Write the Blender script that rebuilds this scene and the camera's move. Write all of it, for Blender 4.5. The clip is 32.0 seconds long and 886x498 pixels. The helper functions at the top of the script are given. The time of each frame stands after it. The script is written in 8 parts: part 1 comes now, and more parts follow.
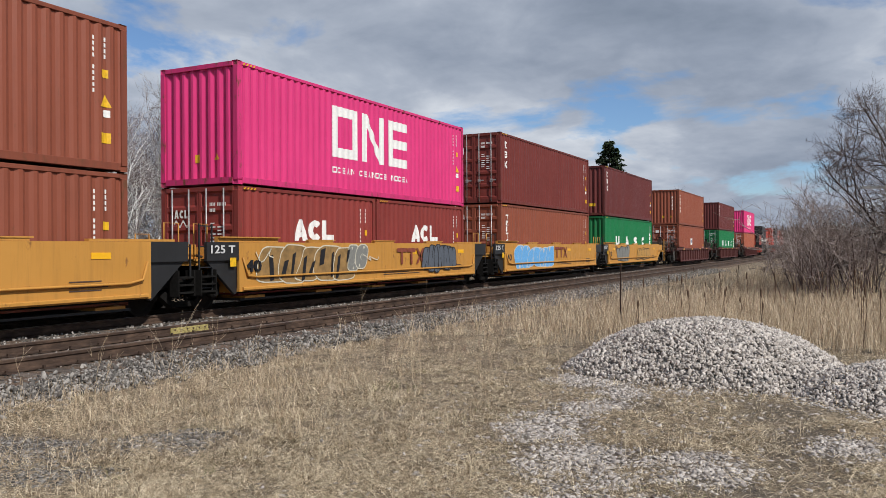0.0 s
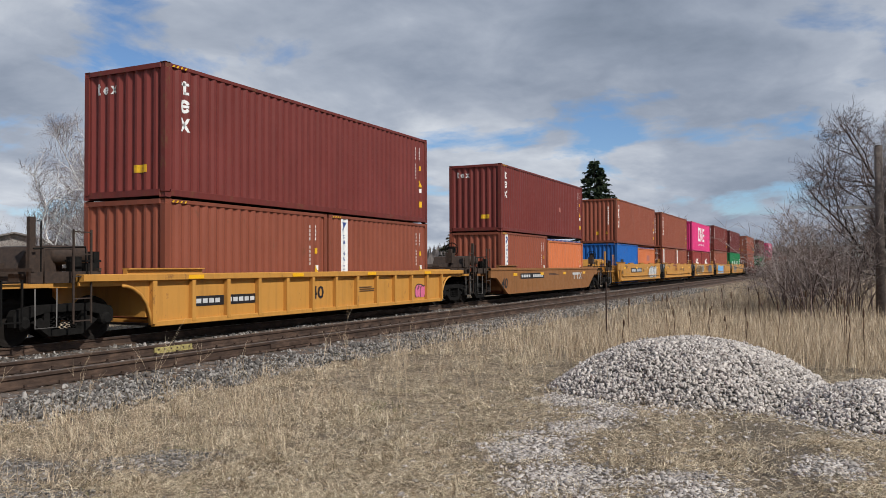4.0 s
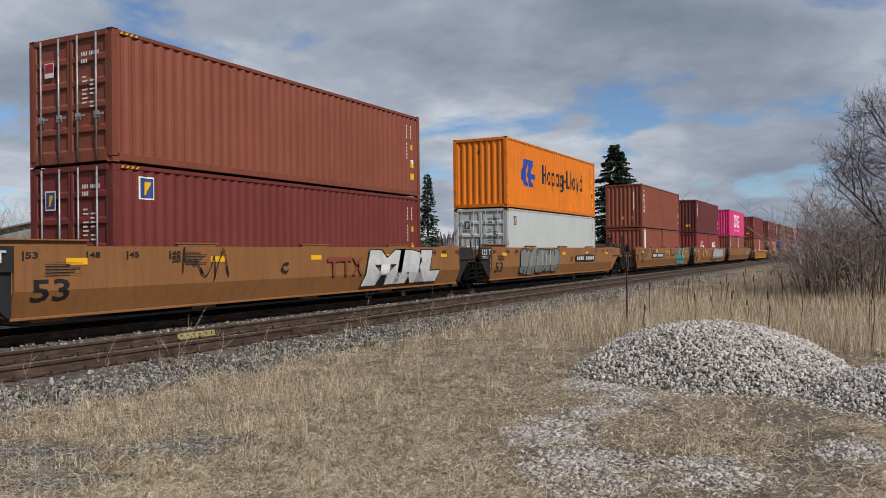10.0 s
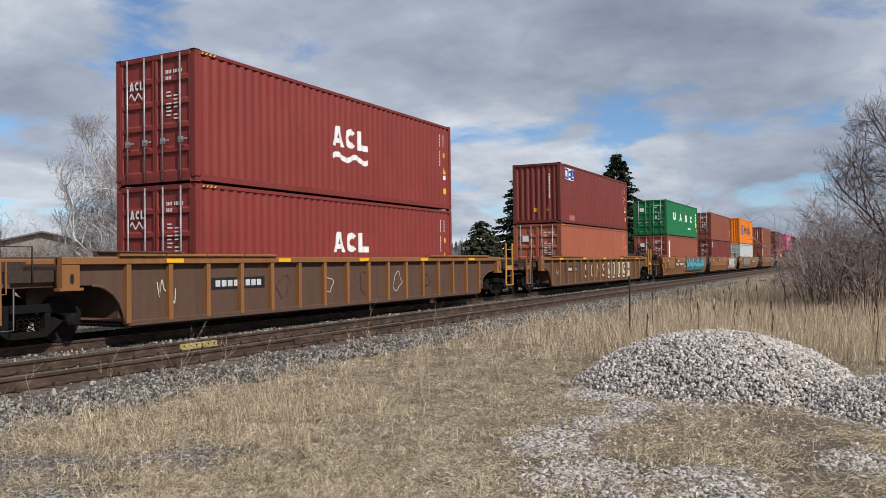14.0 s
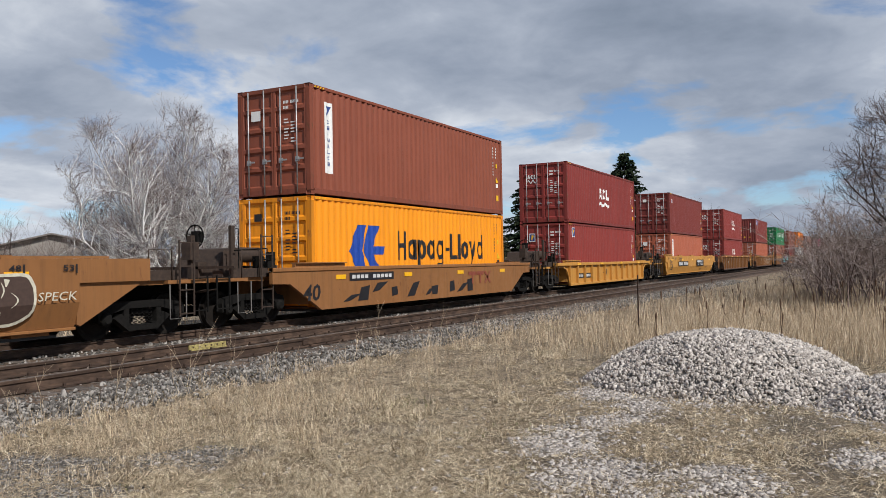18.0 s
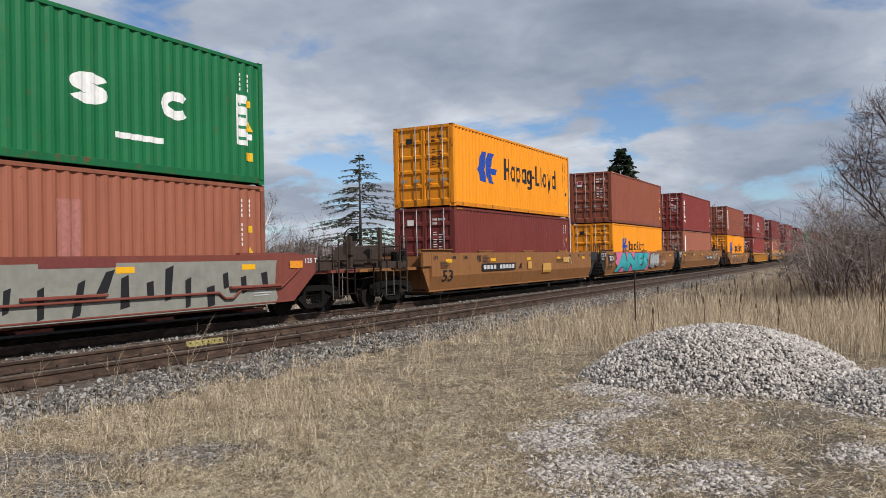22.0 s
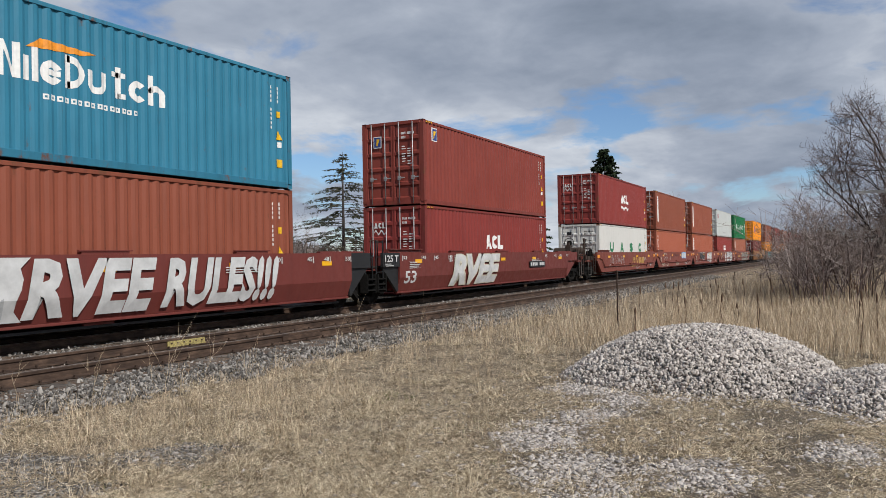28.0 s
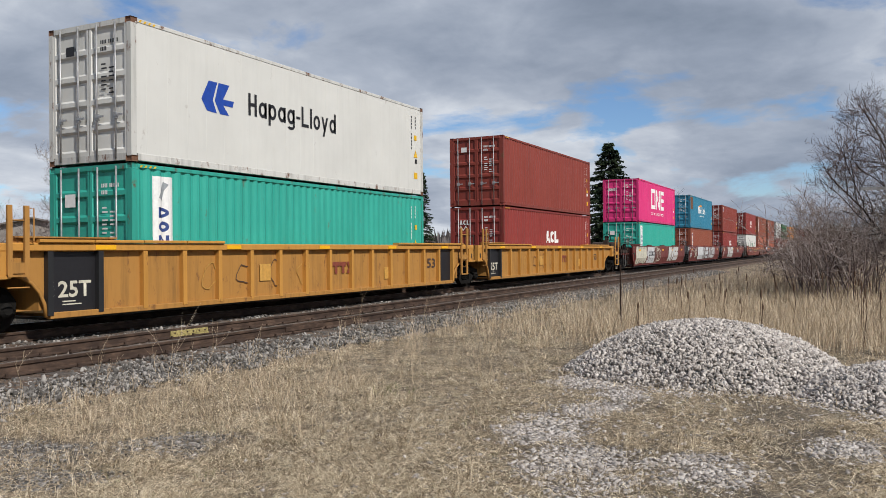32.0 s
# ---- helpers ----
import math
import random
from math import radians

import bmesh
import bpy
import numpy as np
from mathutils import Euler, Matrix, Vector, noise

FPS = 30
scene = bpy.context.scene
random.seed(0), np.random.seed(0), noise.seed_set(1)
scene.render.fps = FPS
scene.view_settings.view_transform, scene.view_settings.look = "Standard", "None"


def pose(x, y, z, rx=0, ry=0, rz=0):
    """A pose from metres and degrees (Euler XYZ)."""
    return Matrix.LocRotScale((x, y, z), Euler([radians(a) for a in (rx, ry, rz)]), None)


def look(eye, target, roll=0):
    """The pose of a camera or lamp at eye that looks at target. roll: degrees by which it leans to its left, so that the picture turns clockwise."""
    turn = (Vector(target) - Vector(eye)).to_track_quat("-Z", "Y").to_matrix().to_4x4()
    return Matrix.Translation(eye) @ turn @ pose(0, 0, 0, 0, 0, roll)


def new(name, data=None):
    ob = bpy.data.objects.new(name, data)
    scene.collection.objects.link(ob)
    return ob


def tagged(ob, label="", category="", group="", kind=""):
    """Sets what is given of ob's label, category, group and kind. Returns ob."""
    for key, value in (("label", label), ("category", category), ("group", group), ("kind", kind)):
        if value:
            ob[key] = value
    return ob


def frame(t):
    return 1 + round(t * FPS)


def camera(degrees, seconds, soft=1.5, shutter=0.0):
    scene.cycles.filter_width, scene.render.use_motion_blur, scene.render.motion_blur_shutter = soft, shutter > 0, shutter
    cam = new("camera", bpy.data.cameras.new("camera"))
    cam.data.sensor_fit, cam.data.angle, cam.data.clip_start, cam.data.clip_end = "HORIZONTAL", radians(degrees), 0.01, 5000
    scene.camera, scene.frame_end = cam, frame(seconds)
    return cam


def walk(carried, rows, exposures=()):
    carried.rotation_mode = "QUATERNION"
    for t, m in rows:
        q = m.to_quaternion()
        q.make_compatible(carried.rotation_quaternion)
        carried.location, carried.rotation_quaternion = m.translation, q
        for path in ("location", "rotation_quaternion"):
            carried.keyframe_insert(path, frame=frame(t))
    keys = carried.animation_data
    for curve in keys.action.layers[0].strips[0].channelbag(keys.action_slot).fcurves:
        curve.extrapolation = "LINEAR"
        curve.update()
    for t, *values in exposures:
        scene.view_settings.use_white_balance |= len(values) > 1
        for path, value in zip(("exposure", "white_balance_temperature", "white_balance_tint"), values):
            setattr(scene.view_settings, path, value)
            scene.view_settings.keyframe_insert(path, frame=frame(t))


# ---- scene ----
TURNS = [
    (0, 27.04, -0.05, -0.32),
    (0.5, 27.01, 0.24, -0.25),
    (1, 26.91, 0.51, -0.27),
    (1.5, 26.71, 0.7, -0.26),
    (2, 26.5, 0.94, -0.25),
    (2.5, 26.25, 1.14, -0.22),
    (3, 26.13, 1.35, -0.21),
    (3.5, 26.08, 1.33, -0.22),
    (5.5, 26.13, 1.16, -0.52),
    (6, 26.32, 1.12, -0.57),
    (6.5, 26.47, 1.03, -0.61),
    (7, 26.62, 0.93, -0.63),
    (7.5, 26.8, 0.8, -0.65),
    (8, 26.83, 0.63, -0.66),
    (8.5, 26.91, 0.51, -0.63),
    (9, 27.1, 0.36, -0.61),
    (9.5, 27.33, 0.27, -0.59),
    (10, 27.45, 0.27, -0.59),
    (10.5, 27.46, 0.29, -0.58),
    (11, 27.51, 0.34, -0.59),
    (11.5, 27.58, 0.46, -0.6),
    (12, 27.59, 0.59, -0.6),
    (12.5, 27.57, 0.76, -0.68),
    (13, 27.63, 0.87, -0.68),
    (13.5, 27.59, 0.9, -0.7),
    (14, 27.61, 0.97, -0.74),
    (14.5, 27.66, 1.01, -0.77),
    (16.5, 27.99, 1.04, -0.98),
    (17, 28.14, 1.04, -1),
    (17.5, 28.15, 1.03, -1.01),
    (18, 28.16, 0.98, -1.01),
    (18.5, 28.12, 0.96, -1.04),
    (19, 28.06, 0.94, -1.05),
    (19.5, 28.07, 0.88, -0.99),
    (20, 27.97, 0.82, -0.98),
    (20.5, 28, 0.78, -0.96),
    (21, 28.01, 0.76, -1),
    (21.5, 28.1, 0.71, -1.05),
    (22, 27.96, 0.67, -1.12),
    (22.5, 27.9, 0.61, -1.17),
    (23, 27.81, 0.57, -1.2),
    (23.5, 27.7, 0.52, -1.2),
    (24, 27.6, 0.54, -1.2),
    (24.5, 27.49, 0.52, -1.21),
    (25, 27.46, 0.56, -1.23),
    (25.5, 27.26, 0.57, -1.25),
    (27.5, 26.82, 0.66, -1.12),
    (28, 26.77, 0.64, -1.04),
    (28.5, 26.72, 0.59, -0.95),
    (29, 26.68, 0.58, -0.82),
    (29.5, 26.67, 0.49, -0.7),
    (30, 26.67, 0.44, -0.58),
    (30.5, 26.83, 0.32, -0.51),
    (31, 26.84, 0.25, -0.48),
    (31.5, 26.91, 0.18, -0.46),
    (32, 27.03, 0.11, -0.47),
]
EYE = Vector((0.0, 0.0, 1.385))


def facing(turn, tilt, lean):
    a, b = radians(turn), radians(tilt)
    way = Vector((math.cos(b) * math.cos(a), math.cos(b) * math.sin(a), math.sin(b)))
    return look(EYE, EYE + way * 10, lean)


cam = camera(57.58, 32.0, soft=0.6)
walk(cam, [(t, facing(a, b, c)) for t, a, b, c in TURNS], [(0, 0.04), (3, 0.06), (5.5, -0.14), (10, -0.16), (12, 0.02), (14, 0.10), (20, 0.06), (24, 0.02), (28, 0.0), (31, 0.04), (32, 0.06)])

# how far the train has rolled along its track, seconds and metres
ROLLED = [(0, 0.0), (4, 67.67), (8, 135.52), (12, 203.68), (16, 272.14), (20, 340.7), (24, 409.42), (28, 478.07), (32, 546.43)]

# ---- world, sun, exposure ----
SUN_WAY = Vector((-0.28, -0.68, 0.66)).normalized()      # towards the sun
world = bpy.data.worlds.new("sky")
scene.world = world
world.use_nodes = True
wn, wl = world.node_tree.nodes, world.node_tree.links
wn.clear()


w_out, w_bg = wn.new("ShaderNodeOutputWorld"), wn.new("ShaderNodeBackground")
w_sky = wn.new("ShaderNodeTexSky")
w_sky.sky_type, w_sky.sun_disc = "NISHITA", False
w_sky.dust_density, w_sky.ozone_density, w_sky.air_density = 0.2, 2.5, 0.9
w_sky.sun_elevation = math.asin(SUN_WAY.z)
w_sky.sun_rotation = math.atan2(SUN_WAY.x, SUN_WAY.y)
w_geo = wn.new("ShaderNodeTexCoord")
w_sep = wn.new("ShaderNodeSeparateXYZ")
wl.new(w_geo.outputs["Generated"], w_sep.inputs[0])


def wmath(op, a, b=None):
    n = wn.new("ShaderNodeMath")
    n.operation = op
    for i, v in enumerate((a, b)):
        if v is None:
            continue
        if isinstance(v, (int, float)):
            n.inputs[i].default_value = v
        else:
            wl.new(v, n.inputs[i])
    return n.outputs[0]


# a cloud deck seen from below: the direction is laid onto a plane overhead
w_h = wmath("MAXIMUM", wmath("ADD", w_sep.outputs["Z"], 0.22), 0.08)
w_co = wn.new("ShaderNodeCombineXYZ")
wl.new(wmath("DIVIDE", w_sep.outputs["X"], w_h), w_co.inputs[0])
wl.new(wmath("DIVIDE", w_sep.outputs["Y"], w_h), w_co.inputs[1])


def wnoise(scale, detail, rough, shift):
    m = wn.new("ShaderNodeMapping")
    m.inputs["Location"].default_value = shift
    wl.new(w_co.outputs[0], m.inputs[0])
    n = wn.new("ShaderNodeTexNoise")
    n.inputs["Scale"].default_value, n.inputs["Detail"].default_value, n.inputs["Roughness"].default_value = scale, detail, rough
    n.inputs["Distortion"].default_value = 0.25
    wl.new(m.outputs[0], n.inputs["Vector"])
    return n.outputs["Fac"]


def wramp(fac, stops):
    r = wn.new("ShaderNodeValToRGB")
    while len(r.color_ramp.elements) < len(stops):
        r.color_ramp.elements.new(0.5)
    for e, (p, c) in zip(r.color_ramp.elements, stops):
        e.position, e.color = p, (*c, 1)
    wl.new(fac, r.inputs[0])
    return r.outputs[0]


w_cover = wramp(wnoise(1.6, 8, 0.56, (5.3, 1.9, 0)), [(0.38, (0, 0, 0)), (0.46, (1, 1, 1))])
w_broad = wnoise(1.0, 5, 0.52, (7.7, 2.2, 0))
w_fine = wnoise(3.4, 8, 0.58, (1.4, 8.2, 0))
w_lit = wmath("ADD", wmath("MULTIPLY", w_broad, 0.66), wmath("MULTIPLY", w_fine, 0.34))
w_shade = wramp(wmath("ADD", wmath("SUBTRACT", w_lit, wmath("MULTIPLY", w_sep.outputs["Z"], 0.24)), 0.03), [(0.28, (2.5, 3.05, 4.0)), (0.39, (3.6, 4.2, 5.3)), (0.49, (5.0, 5.6, 6.7)), (0.61, (8.0, 8.5, 9.3))])
w_clear = wn.new("ShaderNodeMix")
w_clear.data_type, w_clear.blend_type = "RGBA", "MULTIPLY"
w_clear.inputs["Factor"].default_value, w_clear.inputs["B"].default_value = 1.0, (1.0, 1.14, 1.3, 1)
wl.new(w_sky.outputs[0], w_clear.inputs["A"])
w_mix = wn.new("ShaderNodeMix")
w_mix.data_type = "RGBA"
wl.new(w_cover, w_mix.inputs["Factor"])
wl.new(w_clear.outputs["Result"], w_mix.inputs["A"])
wl.new(w_shade, w_mix.inputs["B"])
wl.new(w_mix.outputs["Result"], w_bg.inputs[0])
w_bg.inputs[1].default_value = 0.079
wl.new(w_bg.outputs[0], w_out.inputs[0])

sun = new("sun", bpy.data.lights.new("sun", "SUN"))
sun.data.energy, sun.data.angle, sun.data.color = 4.2, radians(1.0), (1.0, 0.97, 0.93)
sun.matrix_world = look(SUN_WAY * 50, (0, 0, 0))
scene.view_settings.exposure = 0.0

# ---- materials ----
MATS = {}


class Nodes:
    """A node material under construction."""

    def __init__(self, name, rough=0.6, metal=0.0):
        self.mat = bpy.data.materials.new(name)
        self.mat.use_nodes = True
        self.n, self.l = self.mat.node_tree.nodes, self.mat.node_tree.links
        self.bsdf = self.n["Principled BSDF"]
        self.bsdf.inputs["Roughness"].default_value = rough
        self.bsdf.inputs["Metallic"].default_value = metal
        self.co = self.n.new("ShaderNodeTexCoord").outputs["Object"]
        self.info = self.n.new("ShaderNodeObjectInfo")

    def scaled(self, v, spread=0.0):
        m = self.n.new("ShaderNodeMapping")
        m.inputs["Scale"].default_value = v
        self.l.new(self.co, m.inputs[0])
        if spread:
            c = self.n.new("ShaderNodeMath")
            c.operation, c.inputs[1].default_value = "MULTIPLY", spread
            self.l.new(self.info.outputs["Random"], c.inputs[0])
            self.l.new(c.outputs[0], m.inputs["Location"])
        return m.outputs[0]

    def noise(self, scale, detail=4, rough=0.55, vec=None, out="Fac"):
        t = self.n.new("ShaderNodeTexNoise")
        t.inputs["Scale"].default_value, t.inputs["Detail"].default_value, t.inputs["Roughness"].default_value = scale, detail, rough
        self.l.new(vec if vec is not None else self.co, t.inputs["Vector"])
        return t.outputs[out]

    def ramp(self, fac, stops):
        r = self.n.new("ShaderNodeValToRGB")
        while len(r.color_ramp.elements) < len(stops):
            r.color_ramp.elements.new(0.5)
        for e, (p, c) in zip(r.color_ramp.elements, stops):
            c = c if isinstance(c, tuple) else (c, c, c)
            e.position, e.color = p, (*c, 1)
        self.l.new(fac, r.inputs[0])
        return r.outputs[0]

    def mix(self, fac, a, b, mode="MIX"):
        m = self.n.new("ShaderNodeMix")
        m.data_type, m.blend_type = "RGBA", mode
        for sock, v in (("Factor", fac), ("A", a), ("B", b)):
            if isinstance(v, (int, float)):
                m.inputs[sock].default_value = v
            elif isinstance(v, tuple):
                m.inputs[sock].default_value = (*v, 1)
            else:
                self.l.new(v, m.inputs[sock])
        return m.outputs["Result"]

    def varied(self, colour, amount):
        """The colour, lighter or darker from object to object."""
        h = self.n.new("ShaderNodeHueSaturation")
        m = self.n.new("ShaderNodeMapRange")
        m.inputs["To Min"].default_value, m.inputs["To Max"].default_value = 1 - amount, 1 + amount
        self.l.new(self.info.outputs["Random"], m.inputs[0])
        self.l.new(m.outputs[0], h.inputs["Value"])
        if isinstance(colour, tuple):
            h.inputs["Color"].default_value = (*colour, 1)
        else:
            self.l.new(colour, h.inputs["Color"])
        return h.outputs[0]

    def bump(self, height, strength=0.3, dist=0.02):
        b = self.n.new("ShaderNodeBump")
        b.inputs["Strength"].default_value, b.inputs["Distance"].default_value = strength, dist
        self.l.new(height, b.inputs["Height"])
        self.l.new(b.outputs[0], self.bsdf.inputs["Normal"])

    def colour(self, c):
        if isinstance(c, tuple):
            self.bsdf.inputs["Base Color"].default_value = (*c, 1)
        else:
            self.l.new(c, self.bsdf.inputs["Base Color"])
        return self.mat

    def roughness(self, c):
        self.l.new(c, self.bsdf.inputs["Roughness"])


def paint(name, colour, rust=0.3, vary=0.10, rough=0.5, grime=0.35):
    """Weathered paint on steel: faded patches, streaks that run down, specks of rust."""
    if name in MATS:
        return MATS[name]
    s = Nodes(name, rough)
    base = s.varied(colour, vary)
    pale = tuple(min(1, c * 1.15 + 0.007) for c in colour)
    fade = s.ramp(s.noise(0.7, 4, 0.6, s.scaled((1, 1, 1), 40)), [(0.35, 0.0), (0.7, 0.5)])
    c = s.mix(fade, base, pale)
    streak = s.ramp(s.noise(2.2, 5, 0.65, s.scaled((3.0, 3.0, 0.22), 25)), [(0.48, 0.0), (0.75, grime)])
    c = s.mix(streak, c, tuple(x * 0.45 + 0.01 for x in colour))
    speck = s.ramp(s.noise(3.4, 8, 0.72, s.scaled((1.2, 1.2, 0.6), 60)), [(0.66 - rust * 0.12, 0.0), (0.72 - rust * 0.08, min(1, rust * 1.6))])
    c = s.mix(speck, c, (0.13, 0.052, 0.026))
    s.bsdf.inputs["Specular IOR Level"].default_value = 0.28
    s.roughness(s.ramp(s.noise(5.0, 3), [(0.3, rough - 0.08), (0.7, rough + 0.18)]))
    s.bump(s.noise(1.6, 3, 0.5), 0.10, 0.03)
    MATS[name] = s.colour(c)
    return MATS[name]


def plain(name, colour, rough=0.6, metal=0.0, vary=0.0, grain=0.12, scale=12):
    if name in MATS:
        return MATS[name]
    s = Nodes(name, rough, metal)
    c = s.varied(colour, vary) if vary else colour
    n = s.ramp(s.noise(scale, 5, 0.6), [(0.3, 0.0), (0.75, 1.0)])
    c = s.mix(n, c, tuple(max(0, x * (1 - grain * 3)) for x in colour))
    MATS[name] = s.colour(c)
    return MATS[name]


# ---- building helpers ----
def mesh_of(name, verts, faces, smooth=False):
    me = bpy.data.meshes.new(name)
    me.from_pydata([tuple(v) for v in verts], [], [tuple(f) for f in faces])
    if smooth:
        me.polygons.foreach_set("use_smooth", [True] * len(me.polygons))
    me.materials.append(None)
    me.update()
    return me


def big_mesh(name, verts, tris, smooth=False):
    """A mesh from numpy arrays: n x 3 vertices and m x 3 triangles."""
    me = bpy.data.meshes.new(name)
    me.vertices.add(len(verts))
    me.vertices.foreach_set("co", np.asarray(verts, np.float32).ravel())
    me.loops.add(len(tris) * 3)
    me.loops.foreach_set("vertex_index", np.asarray(tris, np.int32).ravel())
    me.polygons.add(len(tris))
    me.polygons.foreach_set("loop_start", np.arange(0, len(tris) * 3, 3, dtype=np.int32))
    me.polygons.foreach_set("loop_total", np.full(len(tris), 3, np.int32))
    me.update(calc_edges=True)
    if smooth:
        me.polygons.foreach_set("use_smooth", np.ones(len(tris), bool))
    me.materials.append(None)
    me.validate()
    return me


def painted(ob, material):
    """Gives the object its own material on a mesh that it may share."""
    if not ob.data.materials:
        ob.data.materials.append(None)
    ob.material_slots[0].link = "OBJECT"
    ob.material_slots[0].material = material
    return ob


def part(name, mesh, material, parent=None, at=None, label=""):
    """Links a mesh (or a bmesh) as one object under a thing or a part."""
    if isinstance(mesh, bmesh.types.BMesh):
        me = bpy.data.meshes.new(name)
        mesh.to_mesh(me)
        mesh.free()
        mesh = me
    ob = new(name, mesh)
    painted(ob, material)
    ob.parent = parent
    if at is not None:
        ob.matrix_basis = at if isinstance(at, Matrix) else Matrix.Translation(at)
    if label:
        ob["label"] = label
    return ob


def thing(name, label, category, group="", kind=""):
    return tagged(new(name), label, category, group, kind)


KEPT = {}


def kept(key, make):
    """Builds a mesh once and hands out the same one afterwards."""
    if key not in KEPT:
        KEPT[key] = make()
    return KEPT[key]


def box_data(x0, x1, y0, y1, z0, z1, b=0.0):
    """Corners and faces of a box; b chamfers its edges along x."""
    if b <= 0:
        v = [(x, y, z) for x in (x0, x1) for y in (y0, y1) for z in (z0, z1)]
        return v, [(0, 1, 3, 2), (4, 6, 7, 5), (0, 4, 5, 1), (2, 3, 7, 6), (0, 2, 6, 4), (1, 5, 7, 3)]
    ring = [(y0 + b, z0), (y1 - b, z0), (y1, z0 + b), (y1, z1 - b), (y1 - b, z1), (y0 + b, z1), (y0, z1 - b), (y0, z0 + b)]
    v = [(x, y, z) for x in (x0, x1) for y, z in ring]
    f = [(i, i + 8, (i + 1) % 8 + 8, (i + 1) % 8) for i in range(8)]
    return v, f + [tuple(range(8)), tuple(range(15, 7, -1))]


def joined(*pieces):
    """Several (vertices, faces) as one."""
    v, f = [], []
    for pv, pf in pieces:
        n = len(v)
        v += list(pv)
        f += [tuple(i + n for i in face) for face in pf]
    return v, f


def fix(me):
    bm = bmesh.new()
    bm.from_mesh(me)
    bmesh.ops.recalc_face_normals(bm, faces=bm.faces)
    bm.to_mesh(me)
    bm.free()
    return me


def box(x0, x1, y0, y1, z0, z1, b=0.0, key=True):
    k = ("box", *(round(q, 4) for q in (x0, x1, y0, y1, z0, z1, b)))
    return kept(k, lambda: fix(mesh_of("box", *box_data(x0, x1, y0, y1, z0, z1, b))))


def boxes(name, rows):
    return kept((name, tuple(map(tuple, rows))), lambda: fix(mesh_of(name, *joined(*[box_data(*r) for r in rows]))))


def tube_data(points, radii, sides=6, cap=True):
    """A tube through points, with a radius at each."""
    v, f = [], []
    pts = [Vector(p) for p in points]
    for i, p in enumerate(pts):
        d = (pts[min(i + 1, len(pts) - 1)] - pts[max(i - 1, 0)]).normalized()
        a = d.orthogonal().normalized() if i == 0 else (a - d * a.dot(d)).normalized()
        b = d.cross(a)
        r = radii[i] if isinstance(radii, (list, tuple)) else radii
        for k in range(sides):
            w = 2 * math.pi * k / sides
            v.append(p + (a * math.cos(w) + b * math.sin(w)) * r)
    for i in range(len(pts) - 1):
        for k in range(sides):
            q = (k + 1) % sides
            f.append((i * sides + k, i * sides + q, (i + 1) * sides + q, (i + 1) * sides + k))
    if cap:
        f += [tuple(range(sides - 1, -1, -1)), tuple(range((len(pts) - 1) * sides, len(pts) * sides))]
    return v, f


def tube(points, radii, sides=6):
    k = ("tube", tuple(tuple(round(c, 4) for c in p) for p in points), str(radii), sides)
    return kept(k, lambda: mesh_of("tube", *tube_data(points, radii, sides), smooth=sides > 5))


def prism_data(outline, y0, y1):
    """An outline in x and z, drawn out along y."""
    n = len(outline)
    v = [(x, y0, z) for x, z in outline] + [(x, y1, z) for x, z in outline]
    f = [tuple(range(n)), tuple(range(2 * n - 1, n - 1, -1))] + [(i, i + n, (i + 1) % n + n, (i + 1) % n) for i in range(n)]
    return v, f


def prism(name, outline, y0, y1):
    k = (name, tuple(outline), y0, y1)
    return kept(k, lambda: fix(mesh_of(name, *prism_data(outline, y0, y1))))


def wheel_data(r, y0, y1, sides=28, cx=0.0, cz=0.0, profile=None):
    """A disc turned about the y axis, after a profile of (radius, y)."""
    prof = profile or [(0.001, y0), (r, y0), (r, y1), (0.001, y1)]
    v, f = [], []
    for rr, y in prof:
        for k in range(sides):
            w = 2 * math.pi * k / sides
            v.append((cx + rr * math.cos(w), y, cz + rr * math.sin(w)))
    for i in range(len(prof) - 1):
        for k in range(sides):
            q = (k + 1) % sides
            f.append((i * sides + k, i * sides + q, (i + 1) * sides + q, (i + 1) * sides + k))
    return v, f


# ---- lettering ----
def letters(text, height, bold=0.0, slant=0.0, spread=1.0, gap=1.0, thick=0.0):
    """Flat mesh of a word in the x-z plane, its lower left corner at the origin; capitals are height metres high."""
    def make():
        cu = bpy.data.curves.new("word", "FONT")
        cu.body, cu.size, cu.resolution_u = text, 1.0, 2
        cu.offset, cu.shear, cu.space_character, cu.space_line = bold, slant, gap, 0.85
        ob = bpy.data.objects.new("word", cu)
        me = bpy.data.meshes.new_from_object(ob)
        bpy.data.objects.remove(ob)
        bpy.data.curves.remove(cu)
        n = len(me.vertices)
        co = np.zeros(n * 3, np.float32)
        me.vertices.foreach_get("co", co)
        co = co.reshape(n, 3)
        k = height / 0.70
        lo = co[:, 0].min()
        flat = np.stack([(co[:, 0] - lo) * k * spread, np.zeros(n), co[:, 1] * k], 1)
        me.vertices.foreach_set("co", flat.astype(np.float32).ravel())
        me.materials.clear()
        me.materials.append(None)
        me.update()
        return me
    return kept(("word", text, height, bold, slant, spread, gap), make)


def flat_shape(name, outlines):
    """Flat polygons in the x-z plane."""
    def make():
        v, f = [], []
        for o in outlines:
            f.append(tuple(range(len(v), len(v) + len(o))))
            v += [(x, 0, z) for x, z in o]
        return mesh_of(name, v, f)
    return kept((name, str(outlines)), make)
# ---- ground ----
RND = np.random.default_rng(5)


def smooth(a, b, x):
    t = np.clip((x - a) / (b - a), 0, 1)
    return t * t * (3 - 2 * t)


